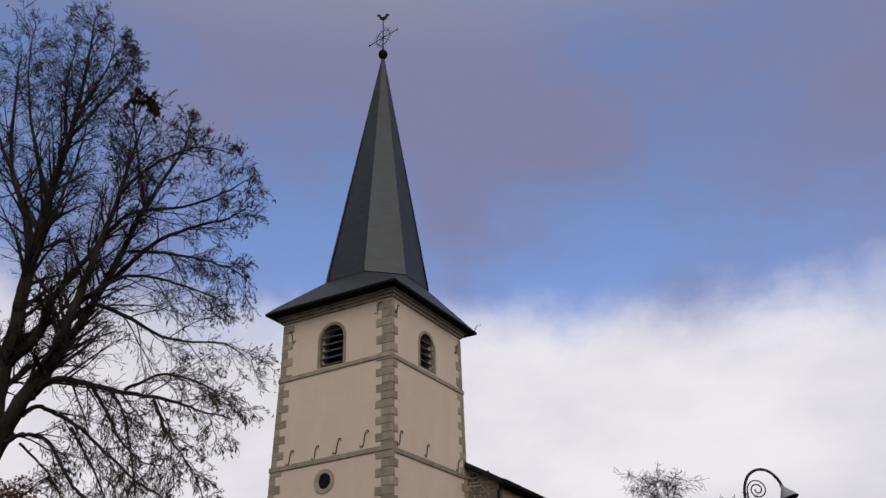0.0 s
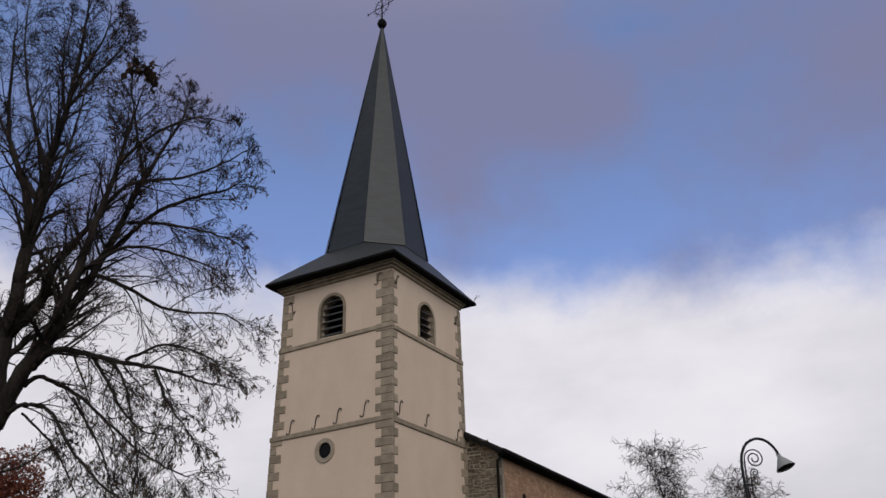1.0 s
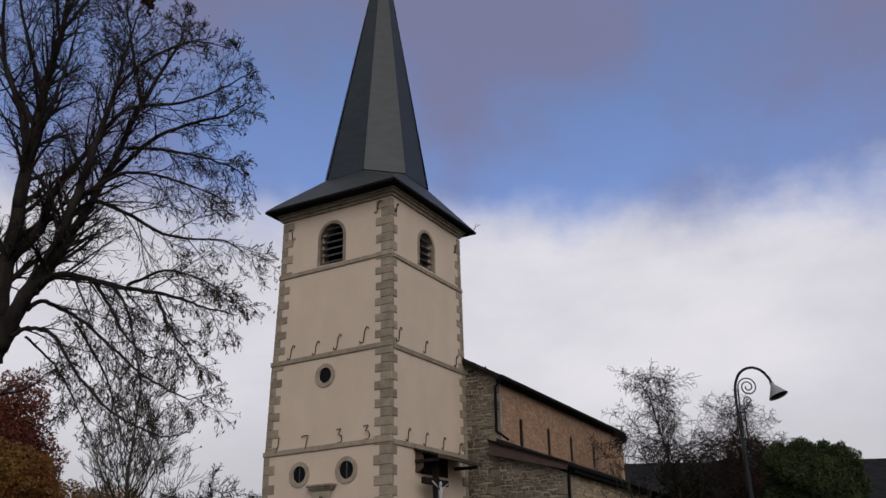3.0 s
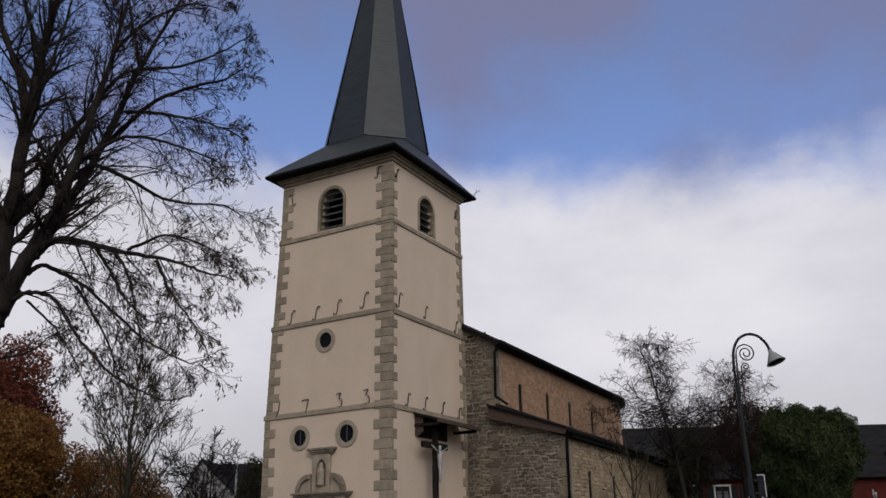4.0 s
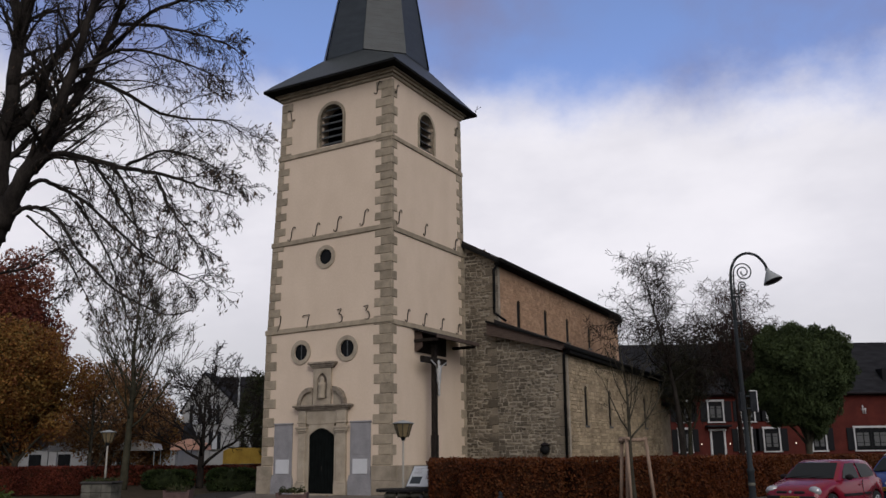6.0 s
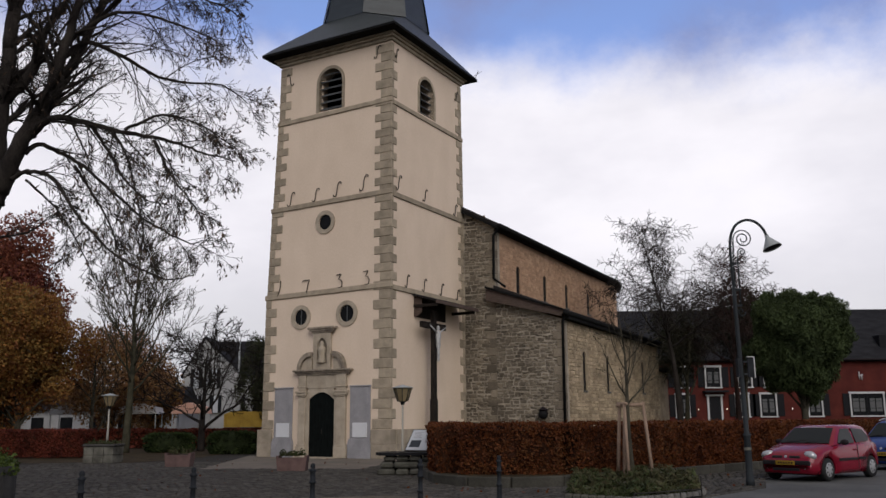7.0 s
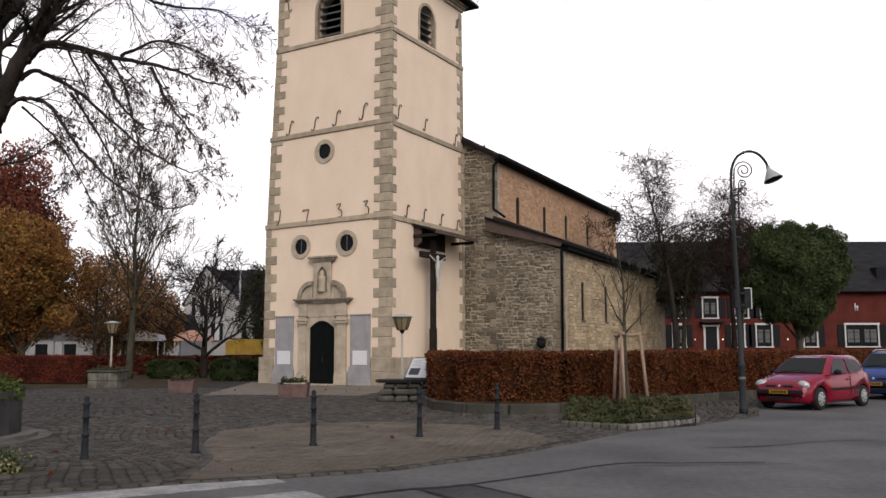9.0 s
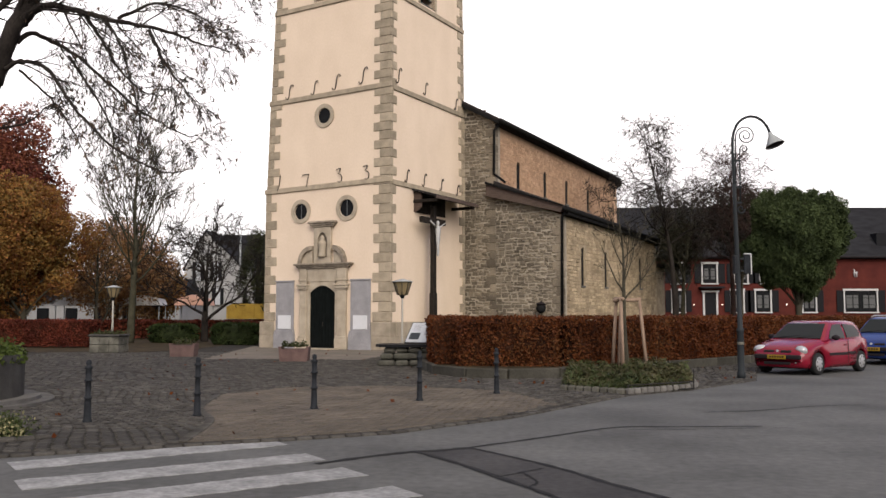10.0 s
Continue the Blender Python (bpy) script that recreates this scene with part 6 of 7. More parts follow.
# ---- cars ----
def car(place, turn, paint, label, s=1.0, rail_=False):
    c = thing("car", pose(*place, 0, 0, turn) @ Matrix.Scale(s, 4), label, "car")
    W = 0.81
    b = bmesh.new()
    rows = [  # station, half width, sill, shoulder height, top height
        (0.0, 0.60, 0.28, 0.50, 0.56), (0.05, 0.68, 0.22, 0.58, 0.66), (0.2, 0.76, 0.19, 0.66, 0.75), (0.55, 0.80, 0.18, 0.74, 0.85), (0.95, 0.81, 0.18, 0.82, 0.93),
        (1.4, 0.82, 0.18, 0.87, 0.95), (2.4, 0.82, 0.18, 0.90, 0.97), (3.2, 0.81, 0.20, 0.91, 0.98), (3.6, 0.76, 0.24, 0.88, 0.96), (3.76, 0.70, 0.28, 0.72, 0.90), (3.8, 0.64, 0.32, 0.55, 0.62)]
    loops = []
    for x, w, z0, z1, z2 in rows:
        prof = [(-w * 0.93, z0), (-w, z0 + 0.12), (-w, (z0 + z1) / 2), (-w * 0.985, z1), (-w * 0.88, z2 - 0.015), (-w * 0.45, z2 + 0.01), (w * 0.45, z2 + 0.01), (w * 0.88, z2 - 0.015), (w * 0.985, z1), (w, (z0 + z1) / 2), (w, z0 + 0.12), (w * 0.93, z0)]
        loops.append([b.verts.new((x, y, z)) for y, z in prof])
    for p, q in zip(loops, loops[1:]):
        for i in range(len(p)):
            b.faces.new((p[i], p[(i + 1) % len(p)], q[(i + 1) % len(p)], q[i]))
    b.faces.new(loops[0]), b.faces.new(loops[-1][::-1])
    shell = part("body", b, paint, c, "", True)
    k = bmesh.new()
    for x in (0.70, 3.14):
        for y in (-0.95, 0.55):
            prism(k, [(x + 0.34 * math.cos(6.28318 * i / 20), 0.30 + 0.34 * math.sin(6.28318 * i / 20)) for i in range(20)], "y", y, y + 0.4)
    cut(shell, k)
    # cabin as a loft from waist to roof
    cab = bmesh.new()
    def cabin_row(x0, x1, x2, x3, w0, w1, z):
        return [cab.verts.new(p) for p in ((x0, -w0 * 0.93, z), (x1, -w0, z), (x2, -w1, z), (x3, -w1 * 0.84, z), (x3, w1 * 0.84, z), (x2, w1, z), (x1, w0, z), (x0, w0 * 0.93, z))]
    lv = [cabin_row(0.98, 1.10, 3.3, 3.66, 0.78, 0.76, 0.90), cabin_row(1.42, 1.54, 3.2, 3.54, 0.68, 0.66, 1.22), cabin_row(1.66, 1.78, 3.08, 3.38, 0.60, 0.58, 1.37), cabin_row(1.86, 1.98, 2.9, 3.15, 0.52, 0.50, 1.425)]
    for p, q in zip(lv, lv[1:]):
        for i in range(8):
            cab.faces.new((p[i], p[(i + 1) % 8], q[(i + 1) % 8], q[i]))
    cab.faces.new(lv[-1])
    part("cabin", cab, paint, c, "", True)

    def pane(name, corners, material, parent, lift=0.012):
        vs = [Vector(q) for q in corners]
        n = (vs[1] - vs[0]).cross(vs[-1] - vs[0]).normalized()
        g_ = bmesh.new()
        a = [g_.verts.new(q + n * lift) for q in vs]
        d = [g_.verts.new(q - n * 0.02) for q in vs]
        g_.faces.new(a)
        g_.faces.new(d[::-1])
        m_ = len(vs)
        for i in range(m_):
            g_.faces.new((a[i], d[i], d[(i + 1) % m_], a[(i + 1) % m_]))
        return part(name, g_, material, parent)

    pane("windscreen", [(1.035, 0.685, 0.945), (1.035, -0.685, 0.945), (1.605, -0.545, 1.335), (1.605, 0.545, 1.335)], CARGLASS, c, 0.02)
    for sgn in (-1, 1):
        def sd(pts, nm, m_):
            pts = [(x, sgn * y, z) for x, y, z in pts]
            return pane(nm, pts if sgn < 0 else pts[::-1], m_, c, 0.014)
        sd([(1.33, 0.772, 0.945), (2.26, 0.768, 0.95), (2.26, 0.625, 1.335), (1.80, 0.628, 1.32), (1.52, 0.70, 1.14)], "side_window", CARGLASS)
        sd([(2.38, 0.768, 0.955), (3.12, 0.757, 0.99), (3.2, 0.72, 1.09), (3.05, 0.625, 1.30), (2.38, 0.625, 1.335)], "side_window", CARGLASS)
        part("door_seam", boxes((2.32, 2.34, sgn * 0.822 - 0.004, sgn * 0.822 + 0.004, 0.28, 0.9)), TRIM, c)
        part("side_moulding", boxes((1.25, 2.28, sgn * 0.825 - 0.012, sgn * 0.825 + 0.012, 0.50, 0.57), bevel=0.008), TRIM, c)
        part("side_moulding", boxes((2.36, 2.76, sgn * 0.825 - 0.012, sgn * 0.825 + 0.012, 0.51, 0.58), bevel=0.008), TRIM, c)
        part("door_handle", boxes((2.1, 2.26, sgn * 0.83 - 0.012, sgn * 0.83 + 0.012, 0.76, 0.80), bevel=0.008), paint, c)
        mir = bmesh.new()
        bmesh.ops.create_icosphere(mir, subdivisions=2, radius=1.0, matrix=Matrix.Translation((1.42, sgn * 0.92, 0.98)) @ Matrix.Diagonal((0.08, 0.115, 0.075, 1)))
        part("wing_mirror", mir, TRIM, c, "", True)
        hl = bmesh.new()
        bmesh.ops.create_icosphere(hl, subdivisions=2, radius=1.0, matrix=Matrix.Translation((0.21, sgn * 0.58, 0.655)) @ Matrix.Rotation(sgn * 0.6, 4, "Z") @ Matrix.Rotation(0.35, 4, "Y") @ Matrix.Diagonal((0.16, 0.2, 0.125, 1)))
        part("headlight", hl, LENS, c, "clear headlight", True)
        part("grille_slot", boxes((0.005, 0.14, min(sgn * 0.08, sgn * 0.40), max(sgn * 0.08, sgn * 0.40), 0.565, 0.655), bevel=0.03), TRIM, c)
        fg = lathe(bmesh.new(), [(0.05, 0), (0.05, 0.03), (0.02, 0.04)], 10)
        fo = part("fog_lamp", fg, LENS, c)
        fo.matrix_basis = pose(0.04, sgn * 0.52, 0.33, 0, -90, 0)
        for x in (0.70, 3.14):
            wh = part("wheel", lathe(bmesh.new(), [(0.2, -0.09), (0.275, -0.09), (0.295, -0.05), (0.295, 0.05), (0.275, 0.09), (0.2, 0.09)], 24), RUBBER, c, "black tyre", True)
            wh.matrix_basis = pose(x, sgn * 0.72, 0.295, sgn * -90, 0, 0)
            part("hubcap", lathe(bmesh.new(), [(0.2, 0.05), (0.2, 0.085), (0.17, 0.095), (0.05, 0.10), (0.01, 0.11)], 20), ALLOY, wh, "silver wheel trim", True)
            for j in range(7):
                a = 6.28318 * j / 7
                ho = part("slot", boxes((0.105, 0.16, -0.022, 0.022, 0.092, 0.10), bevel=0.004), TRIM, wh)
                ho.matrix_basis = Matrix.Rotation(a, 4, "Z")
    part("bumper_strip", boxes((-0.025, 0.12, -0.66, 0.66, 0.41, 0.54), bevel=0.03), TRIM, c)
    part("lower_grille", boxes((-0.012, 0.1, -0.38, 0.38, 0.27, 0.35), bevel=0.015), TRIM, c)
    plate = part("number_plate", boxes((-0.045, -0.022, -0.26, 0.26, 0.42, 0.53), bevel=0.004), PLATE, c, "yellow number plate with plain dark bars")
    for j in range(6):
        part("plate_bar", boxes((-0.048, -0.044, -0.21 + j * 0.072, -0.165 + j * 0.072, 0.45, 0.50)), TRIM, plate)
    em = part("badge", lathe(bmesh.new(), [(0.04, 0), (0.036, 0.012), (0.01, 0.014)], 8), ALLOY, c)
    em.matrix_basis = pose(0.03, 0, 0.63, 0, -75, 0)
    part("wiper", tubes("wiper", [[((1.03, 0.5, 0.975), 0.01), ((1.12, -0.05, 1.03), 0.008)], [((1.03, -0.05, 0.975), 0.01), ((1.12, -0.55, 1.02), 0.008)]], 5), TRIM, c)
    part("sun_strip", boxes((1.60, 1.64, -0.34, 0.34, 1.362, 1.372)), FRAMEWHITE, c)
    part("underbody", boxes((0.35, 3.5, -0.62, 0.62, 0.16, 0.3)), TRIM, c)
    if rail_:
        for sgn in (-1, 1):
            part("roof_rail", tubes("roof_rail", [[((1.75, sgn * 0.56, 1.42), 0.018), ((2.0, sgn * 0.55, 1.47), 0.018), ((3.0, sgn * 0.54, 1.47), 0.018), ((3.2, sgn * 0.54, 1.42), 0.018)]], 6), ALLOY, c)
    return c


car((9.0, 23.75, 0.0), 40, CARRED, "small red hatchback car parked by the hedge", 1.01)
car((13.75, 28.3, 0.0), 45, CARBLUE, "blue estate car with silver roof rails parked by the hedge", 1.08, True)

# ---- red house ----
house = thing("house", pose(30.0, 72.0, 0.03), "long red painted house with grey slate roof and white windows", "house")
HX0, HX1 = -16.5, 40.0
part("wall", boxes((HX0, HX1, 0, 9.0, 0, 6.45)), REDWALL, house)
b = bmesh.new()
prism(b, [(-0.45, 6.35), (4.5, 11.0), (9.4, 6.35), (9.4, 6.2), (-0.45, 6.2)], "x", HX0 - 0.4, HX1)
part("roof", b, HOUSEROOF, house)
part("gutter", tubes("gutter", [[((HX0 - 0.4, -0.5, 6.3), 0.09), ((HX1, -0.5, 6.3), 0.09)]], 8), TRIM, house)


def house_window(owner, x0, x1, z0, z1, mullions=1, shutters=True, rows=3, arched=True, frame_m=FRAMEWHITE):
    f = part("window", boxes((x0 - 0.12, x0, -0.07, 0.05, z0 - 0.02, z1 + 0.1), (x1, x1 + 0.12, -0.07, 0.05, z0 - 0.02, z1 + 0.1), (x0 - 0.16, x1 + 0.16, -0.09, 0.05, z1 + 0.02, z1 + 0.18), bevel=0.01), frame_m, owner, "white framed window")
    part("sill", boxes((x0 - 0.16, x1 + 0.16, -0.14, 0.05, z0 - 0.12, z0 - 0.02), bevel=0.01), frame_m, f)
    part("pane", boxes((x0, x1, -0.012, 0.01, z0, z1)), DARKGLASS, f)
    for m_ in range(mullions):
        x = x0 + (x1 - x0) * (m_ + 1) / (mullions + 1)
        part("mullion", boxes((x - 0.035, x + 0.035, -0.045, -0.012, z0, z1)), SHUTTER, f)
    for k in range(1, rows):
        z = z0 + (z1 - z0) * k / rows
        part("glazing_bar", boxes((x0, x1, -0.04, -0.014, z - 0.02, z + 0.02)), SHUTTER, f)
    part("curtain", boxes((x0 + 0.12, x0 + (x1 - x0) * 0.42, -0.018, -0.013, z0 + 0.3, z1 - 0.35)), CURTAIN, f)
    part("curtain", boxes((x0 + (x1 - x0) * 0.58, x1 - 0.12, -0.018, -0.013, z0 + 0.3, z1 - 0.35)), CURTAIN, f)
    if shutters:
        w = min(0.55, (x1 - x0) / 2)
        for a in (x0 - 0.14 - w, x1 + 0.14):
            sh = part("shutter", boxes((a, a + w, -0.09, -0.04, z0 - 0.02, z1 + 0.05), bevel=0.01), SHUTTER, f, "black wooden shutter")
    return f


for x0, x1 in ((-11.14, -10.21), (-6.3, -5.37), (-4.31, -3.14), (-0.45, 0.57), (2.99, 5.59)):
    house_window(house, x0, x1, 1.85, 3.55, 3 if x1 - x0 > 2 else 1, True)
for x0, x1 in ((-11.14, -10.21), (-8.63, -7.51), (-6.02, -5), (-3.89, -2.87)):
    house_window(house, x0, x1, 4.2, 5.75, 1, True)
dr = part("door", boxes((-8.53, -7.60, -0.04, 0.03, 0.9, 3.4), bevel=0.01), SHUTTER, house, "dark front door in a white frame")
part("door_frame", boxes((-8.53 - 0.16, -8.53, -0.1, 0.03, 0.9, 3.45), (-7.60, -7.60 + 0.16, -0.1, 0.03, 0.9, 3.45), (-8.53 - 0.25, -7.60 + 0.25, -0.14, 0.03, 3.45, 3.6), bevel=0.01), FRAMEWHITE, dr)
part("door_hood", boxes((-9.00, -7.05, -0.7, 0.0, 3.75, 3.9), bevel=0.02), HOUSEROOF, house)
part("step", boxes((-8.81, -7.33, -1.0, 0.0, 0, 0.9), bevel=0.02), CONCRETE, house)
part("wall_anchor", tubes("anchor", [[((3.83, -0.06, 4.7), 0.05), ((3.83, -0.06, 5.35), 0.05)], [((4.01, -0.06, 4.7), 0.05), ((4.01, -0.06, 5.1), 0.05)], [((3.73, -0.06, 5.0), 0.05), ((4.10, -0.06, 5.1), 0.05)]], 5), FRAMEWHITE, house, "white painted wall ornament")
for x in (-9.42, -7.14, -1.84):
    lm = thing("wall_lamp", pose(30.0 + x, 71.9, 2.45), "small glowing wall lamp on the red house", "wall lamp", "lamps on the red house")
    lb = bmesh.new()
    bmesh.ops.create_icosphere(lb, subdivisions=2, radius=0.04)
    gm = plain("lamp_glow", (0.9, 0.85, 0.7))
    gm.node_tree.nodes["Principled BSDF"].inputs["Emission Color"].default_value = (1, 0.9, 0.7, 1)
    gm.node_tree.nodes["Principled BSDF"].inputs["Emission Strength"].default_value = 2.0
    part("globe", lb, gm, lm, "glowing globe", True)
    part("bracket", boxes((-0.03, 0.03, 0.0, 0.12, -0.14, -0.08)), TRIM, lm)
part("dormer", boxes((6.06, 7.91, 0.6, 3.5, 7.2, 8.4), bevel=0.03), SHUTTER, house)

# ---- white gabled house behind the square ----
wh = thing("house", pose(-23.0, 88.0, 0.03), "white plastered gabled house with grey slate roof and dark shutters", "house")
GW = 5.2
part("wall", boxes((-GW / 2 - 0.3, GW / 2 + 0.2, 0, 12, 0, 6.4)), WHITEWALL, wh)
b = bmesh.new()
prism(b, [(-GW / 2 - 0.3, 6.4), (GW / 2 + 0.2, 6.4), (-0.9, 9.9)], "y", 0.0, 0.35)
part("gable", b, WHITEWALL, wh)
part("wing_wall", boxes((GW / 2 + 0.2, 14.0, 0.6, 10, 0, 6.3)), WHITEWALL, wh)
b = bmesh.new()
prism(b, [(0.2, 6.2), (5.0, 10.1), (10.4, 6.2)], "x", -0.9, 14.2)
wroof = part("roof", b, HOUSEROOF, wh)
b = bmesh.new()
prism(b, [(-GW / 2 - 0.55, 6.2), (-GW / 2 - 0.55, 6.0), (-0.9, 9.95), (GW / 2 + 0.5, 6.1), (GW / 2 + 0.5, 6.3), (-0.9, 10.2)], "y", -0.15, 6.0)
part("gable_roof", b, HOUSEROOF, wh)
part("flue_pipe", tubes("pipe", [[((2.6, -0.1, 5.4), 0.1), ((2.6, -0.1, 9.6), 0.1)]], 8), SHADEGREY, wroof)
for x, z0, z1 in ((-1.6, 5.0, 6.9), (0.2, 5.0, 6.9), (-1.6, 2.6, 4.3), (0.4, 2.6, 4.3), (2.6, 2.6, 4.3), (4.6, 2.6, 4.3), (6.2, 2.6, 4.3)):
    y = 0.0 if x < 2 else 0.58
    f = part("window", boxes((x - 0.25, x + 0.25, y - 0.06, y + 0.02, z0, z1), bevel=0.01), CURTAINWHITE, wh, "pale window between dark shutters")
    for s in (-1, 1):
        part("shutter", boxes((x + s * 0.42 - 0.17, x + s * 0.42 + 0.17, y - 0.1, y - 0.03, z0, z1), bevel=0.01), SHUTTER, f)
    part("sill", boxes((x - 0.45, x + 0.45, y - 0.14, y, z0 - 0.1, z0), bevel=0.01), CONCRETE, f)
# low building and stalls behind the hedge
sk = thing("tarpaulin_trailer", pose(-14.0, 64.5, 0.03), "trailer under a folded yellow tarpaulin behind the hedge", "trailer")
b = bmesh.new()
prism(b, [(-1.7, 1.3), (2.0, 1.3), (2.0, 2.25), (1.4, 2.4), (-1.2, 2.4), (-1.7, 2.2)], "y", -0.9, 0.9)
part("tarpaulin", b, YELLOW, sk)
for i in range(6):
    part("fold", boxes((-1.6 + i * 0.62, -1.5 + i * 0.62, -0.95, -0.9, 1.3, 2.2), bevel=0.02), YELLOW, sk)
part("chassis", boxes((-1.7, 2.0, -0.8, 0.8, 0.5, 1.28), bevel=0.03), TRIM, sk)
for x in (-1.0, 1.2):
    w = part("wheel", lathe(bmesh.new(), [(0.1, -0.1), (0.32, -0.1), (0.32, 0.1), (0.1, 0.1)], 16), RUBBER, sk)
    w.matrix_basis = pose(x, -0.8, 0.32, 90, 0, 0)
for x, w_, m_, lab in ((-18.7, 1.3, PINK, "salmon coloured market stall awning"), (-26.8, 2.2, FRAMEWHITE, "white market stall roof behind the hedge"), (-22.6, 1.6, FRAMEWHITE, "white tent roof behind the hedge")):
    s_ = thing("market_stall", pose(x, 66.0, 0.03), lab, "market stall")
    b = bmesh.new()
    prism(b, [(-w_, 2.3), (w_, 2.3), (w_ * 0.9, 2.75), (0, 3.1), (-w_ * 0.9, 2.75)], "y", -0.8, 0.9)
    part("awning", b, m_, s_)
    for sx in (-1, 1):
        for sy in (-0.7, 0.8):
            part("leg", tubes("leg", [[((sx * w_ * 0.92, sy, 0), 0.04), ((sx * w_ * 0.92, sy, 2.35), 0.04)]], 6), SHADEGREY, s_)
    part("counter", boxes((-w_ * 0.9, w_ * 0.9, -0.5, 0.4, 0, 1.0), bevel=0.02), SHUTTER, s_)
far = thing("house", pose(-30.0, 80.0, 0.03), "low white house with dark windows behind the trees", "house")
part("wall", boxes((-8, 6.0, 0, 7, 0, 2.9)), WHITEWALL, far)
b = bmesh.new()
prism(b, [(-0.4, 2.8), (3.5, 5.0), (7.4, 2.8)], "x", -8.3, 6.3)
part("roof", b, HOUSEROOF, far)
for i in range(5):
    f = part("window", boxes((-7 + i * 2.6, -5.9 + i * 2.6, -0.05, 0.02, 0.9, 2.2), bevel=0.01), DARKGLASS, far)
    part("sill", boxes((-7.1 + i * 2.6, -5.8 + i * 2.6, -0.12, 0.02, 0.8, 0.9)), CONCRETE, f)

# distant wooded rise that closes the square
hill = bmesh.new()
prev = None
for i in range(61):
    x = -150 + i * 5
    h = 3.2 + 2.0 * noise.noise((i * 0.31, 0.2, 0.5)) + 0.8 * noise.noise((i * 1.1, 0.9, 0.1))
    row = [hill.verts.new(p) for p in ((x, 118, 0), (x, 122, h * 0.8), (x, 128, h), (x, 150, 0))]
    if prev:
        for a, c in zip(range(3), range(1, 4)):
            hill.faces.new((prev[a], row[a], row[c], prev[c]))
    prev = row
tagged(part("backdrop", hill, TWIGGY, None), "dark wooded rise far behind the houses", "distant woods", kind="structure")

# ---- road markings and repairs ----
for i, (x0, y0, x1, y1) in enumerate(((-4.58, 9.43, -2.07, 11.18), (-4.0, 8.38, -1.44, 10.05), (-3.5, 7.35, -0.9, 9.12), (-2.95, 6.35, -0.32, 8.12), (-2.4, 5.3, 0.25, 7.1))):
    b = bmesh.new()
    L, hw = math.hypot(x1 - x0, y1 - y0), 0.275
    n = 24
    rr = random.Random(70 + i)
    top_, bot = [], []
    for k in range(n + 1):
        u = L * k / n
        top_.append((u, hw + rr.gauss(0, 0.012)))
        bot.append((u, -hw + rr.gauss(0, 0.012)))
    prism(b, bot + top_[::-1], "z", 0.0, 0.006)
    st_ = part("crossing_stripe", b, PAINT)
    st_.matrix_world = pose(x0, y0, 0.001, 0, 0, math.degrees(math.atan2(y1 - y0, x1 - x0)))
    tagged(st_, "worn white stripe of the zebra crossing", "road marking", "stripes of the zebra crossing", "structure")


def strip(name, line, w, z, material, label, category):
    b = bmesh.new()
    rr = random.Random(len(line) * 7 + int(line[0][0] * 10))
    l, q = [], []
    pts = spline([(x, y, 0) for x, y in line], 5)
    for i, p in enumerate(pts):
        d = (pts[min(i + 1, len(pts) - 1)] - pts[max(i - 1, 0)]).normalized()
        s = Vector((-d.y, d.x, 0)) * w * 0.5 * rr.uniform(0.6, 1.4)
        l.append(b.verts.new((p + s).to_tuple()[:2] + (z,)))
        q.append(b.verts.new((p - s).to_tuple()[:2] + (z,)))
    for i in range(len(pts) - 1):
        b.faces.new((q[i], q[i + 1], l[i + 1], l[i]))
    return tagged(part(name, b, material), label, category, kind="structure")


SEAM = ("black tar seam in the road surface", "road seam")
strip("tar_seam", [(0.31, 10.73), (0.74, 10.09), (1.22, 9.29), (1.59, 8.46), (1.92, 7.86), (2.3, 7.0)], 0.08, 0.006, TAR, *SEAM)
strip("tar_seam", [(-0.32, 10.42), (0.1, 9.71), (0.54, 8.81), (0.98, 7.86), (1.3, 7.1)], 0.08, 0.006, TAR, *SEAM)
strip("tar_seam", [(-1.36, 9.57), (-0.8, 10.09), (-0.32, 10.42), (-0.03, 10.51), (0.31, 10.73)], 0.10, 0.007, TAR, *SEAM)
strip("tar_seam", [(0.31, 10.73), (1.3, 11.61), (2.47, 12.65), (3.37, 12.71), (4.61, 12.78)], 0.07, 0.005, TAR, *SEAM)
strip("tar_seam", [(0.54, 8.81), (0.78, 9.03), (1.04, 9.29)], 0.035, 0.008, TAR, *SEAM)
strip("tar_seam", [(0.81, 9.03), (0.9, 8.52), (0.76, 8.24)], 0.03, 0.009, TAR, *SEAM)
strip("tar_seam", [(2.6, 12.4), (3.6, 12.45), (4.9, 12.6)], 0.035, 0.006, TAR, *SEAM)
strip("tar_seam", [(4.3, 14.6), (5.4, 14.9), (6.6, 15.6), (7.6, 15.8)], 0.045, 0.006, TAR, *SEAM)
b = bmesh.new()
vs = [b.verts.new((x, y, 0.003)) for x, y in ((-0.32, 10.42), (0.31, 10.73), (0.74, 10.09), (1.22, 9.29), (1.59, 8.46), (2.3, 7.0), (1.3, 7.1), (0.98, 7.86), (0.54, 8.81), (0.1, 9.71))]
b.faces.new(vs)
tagged(part("road_patch", b, PATCH), "darker repaired strip in the asphalt", "road patch", kind="structure")
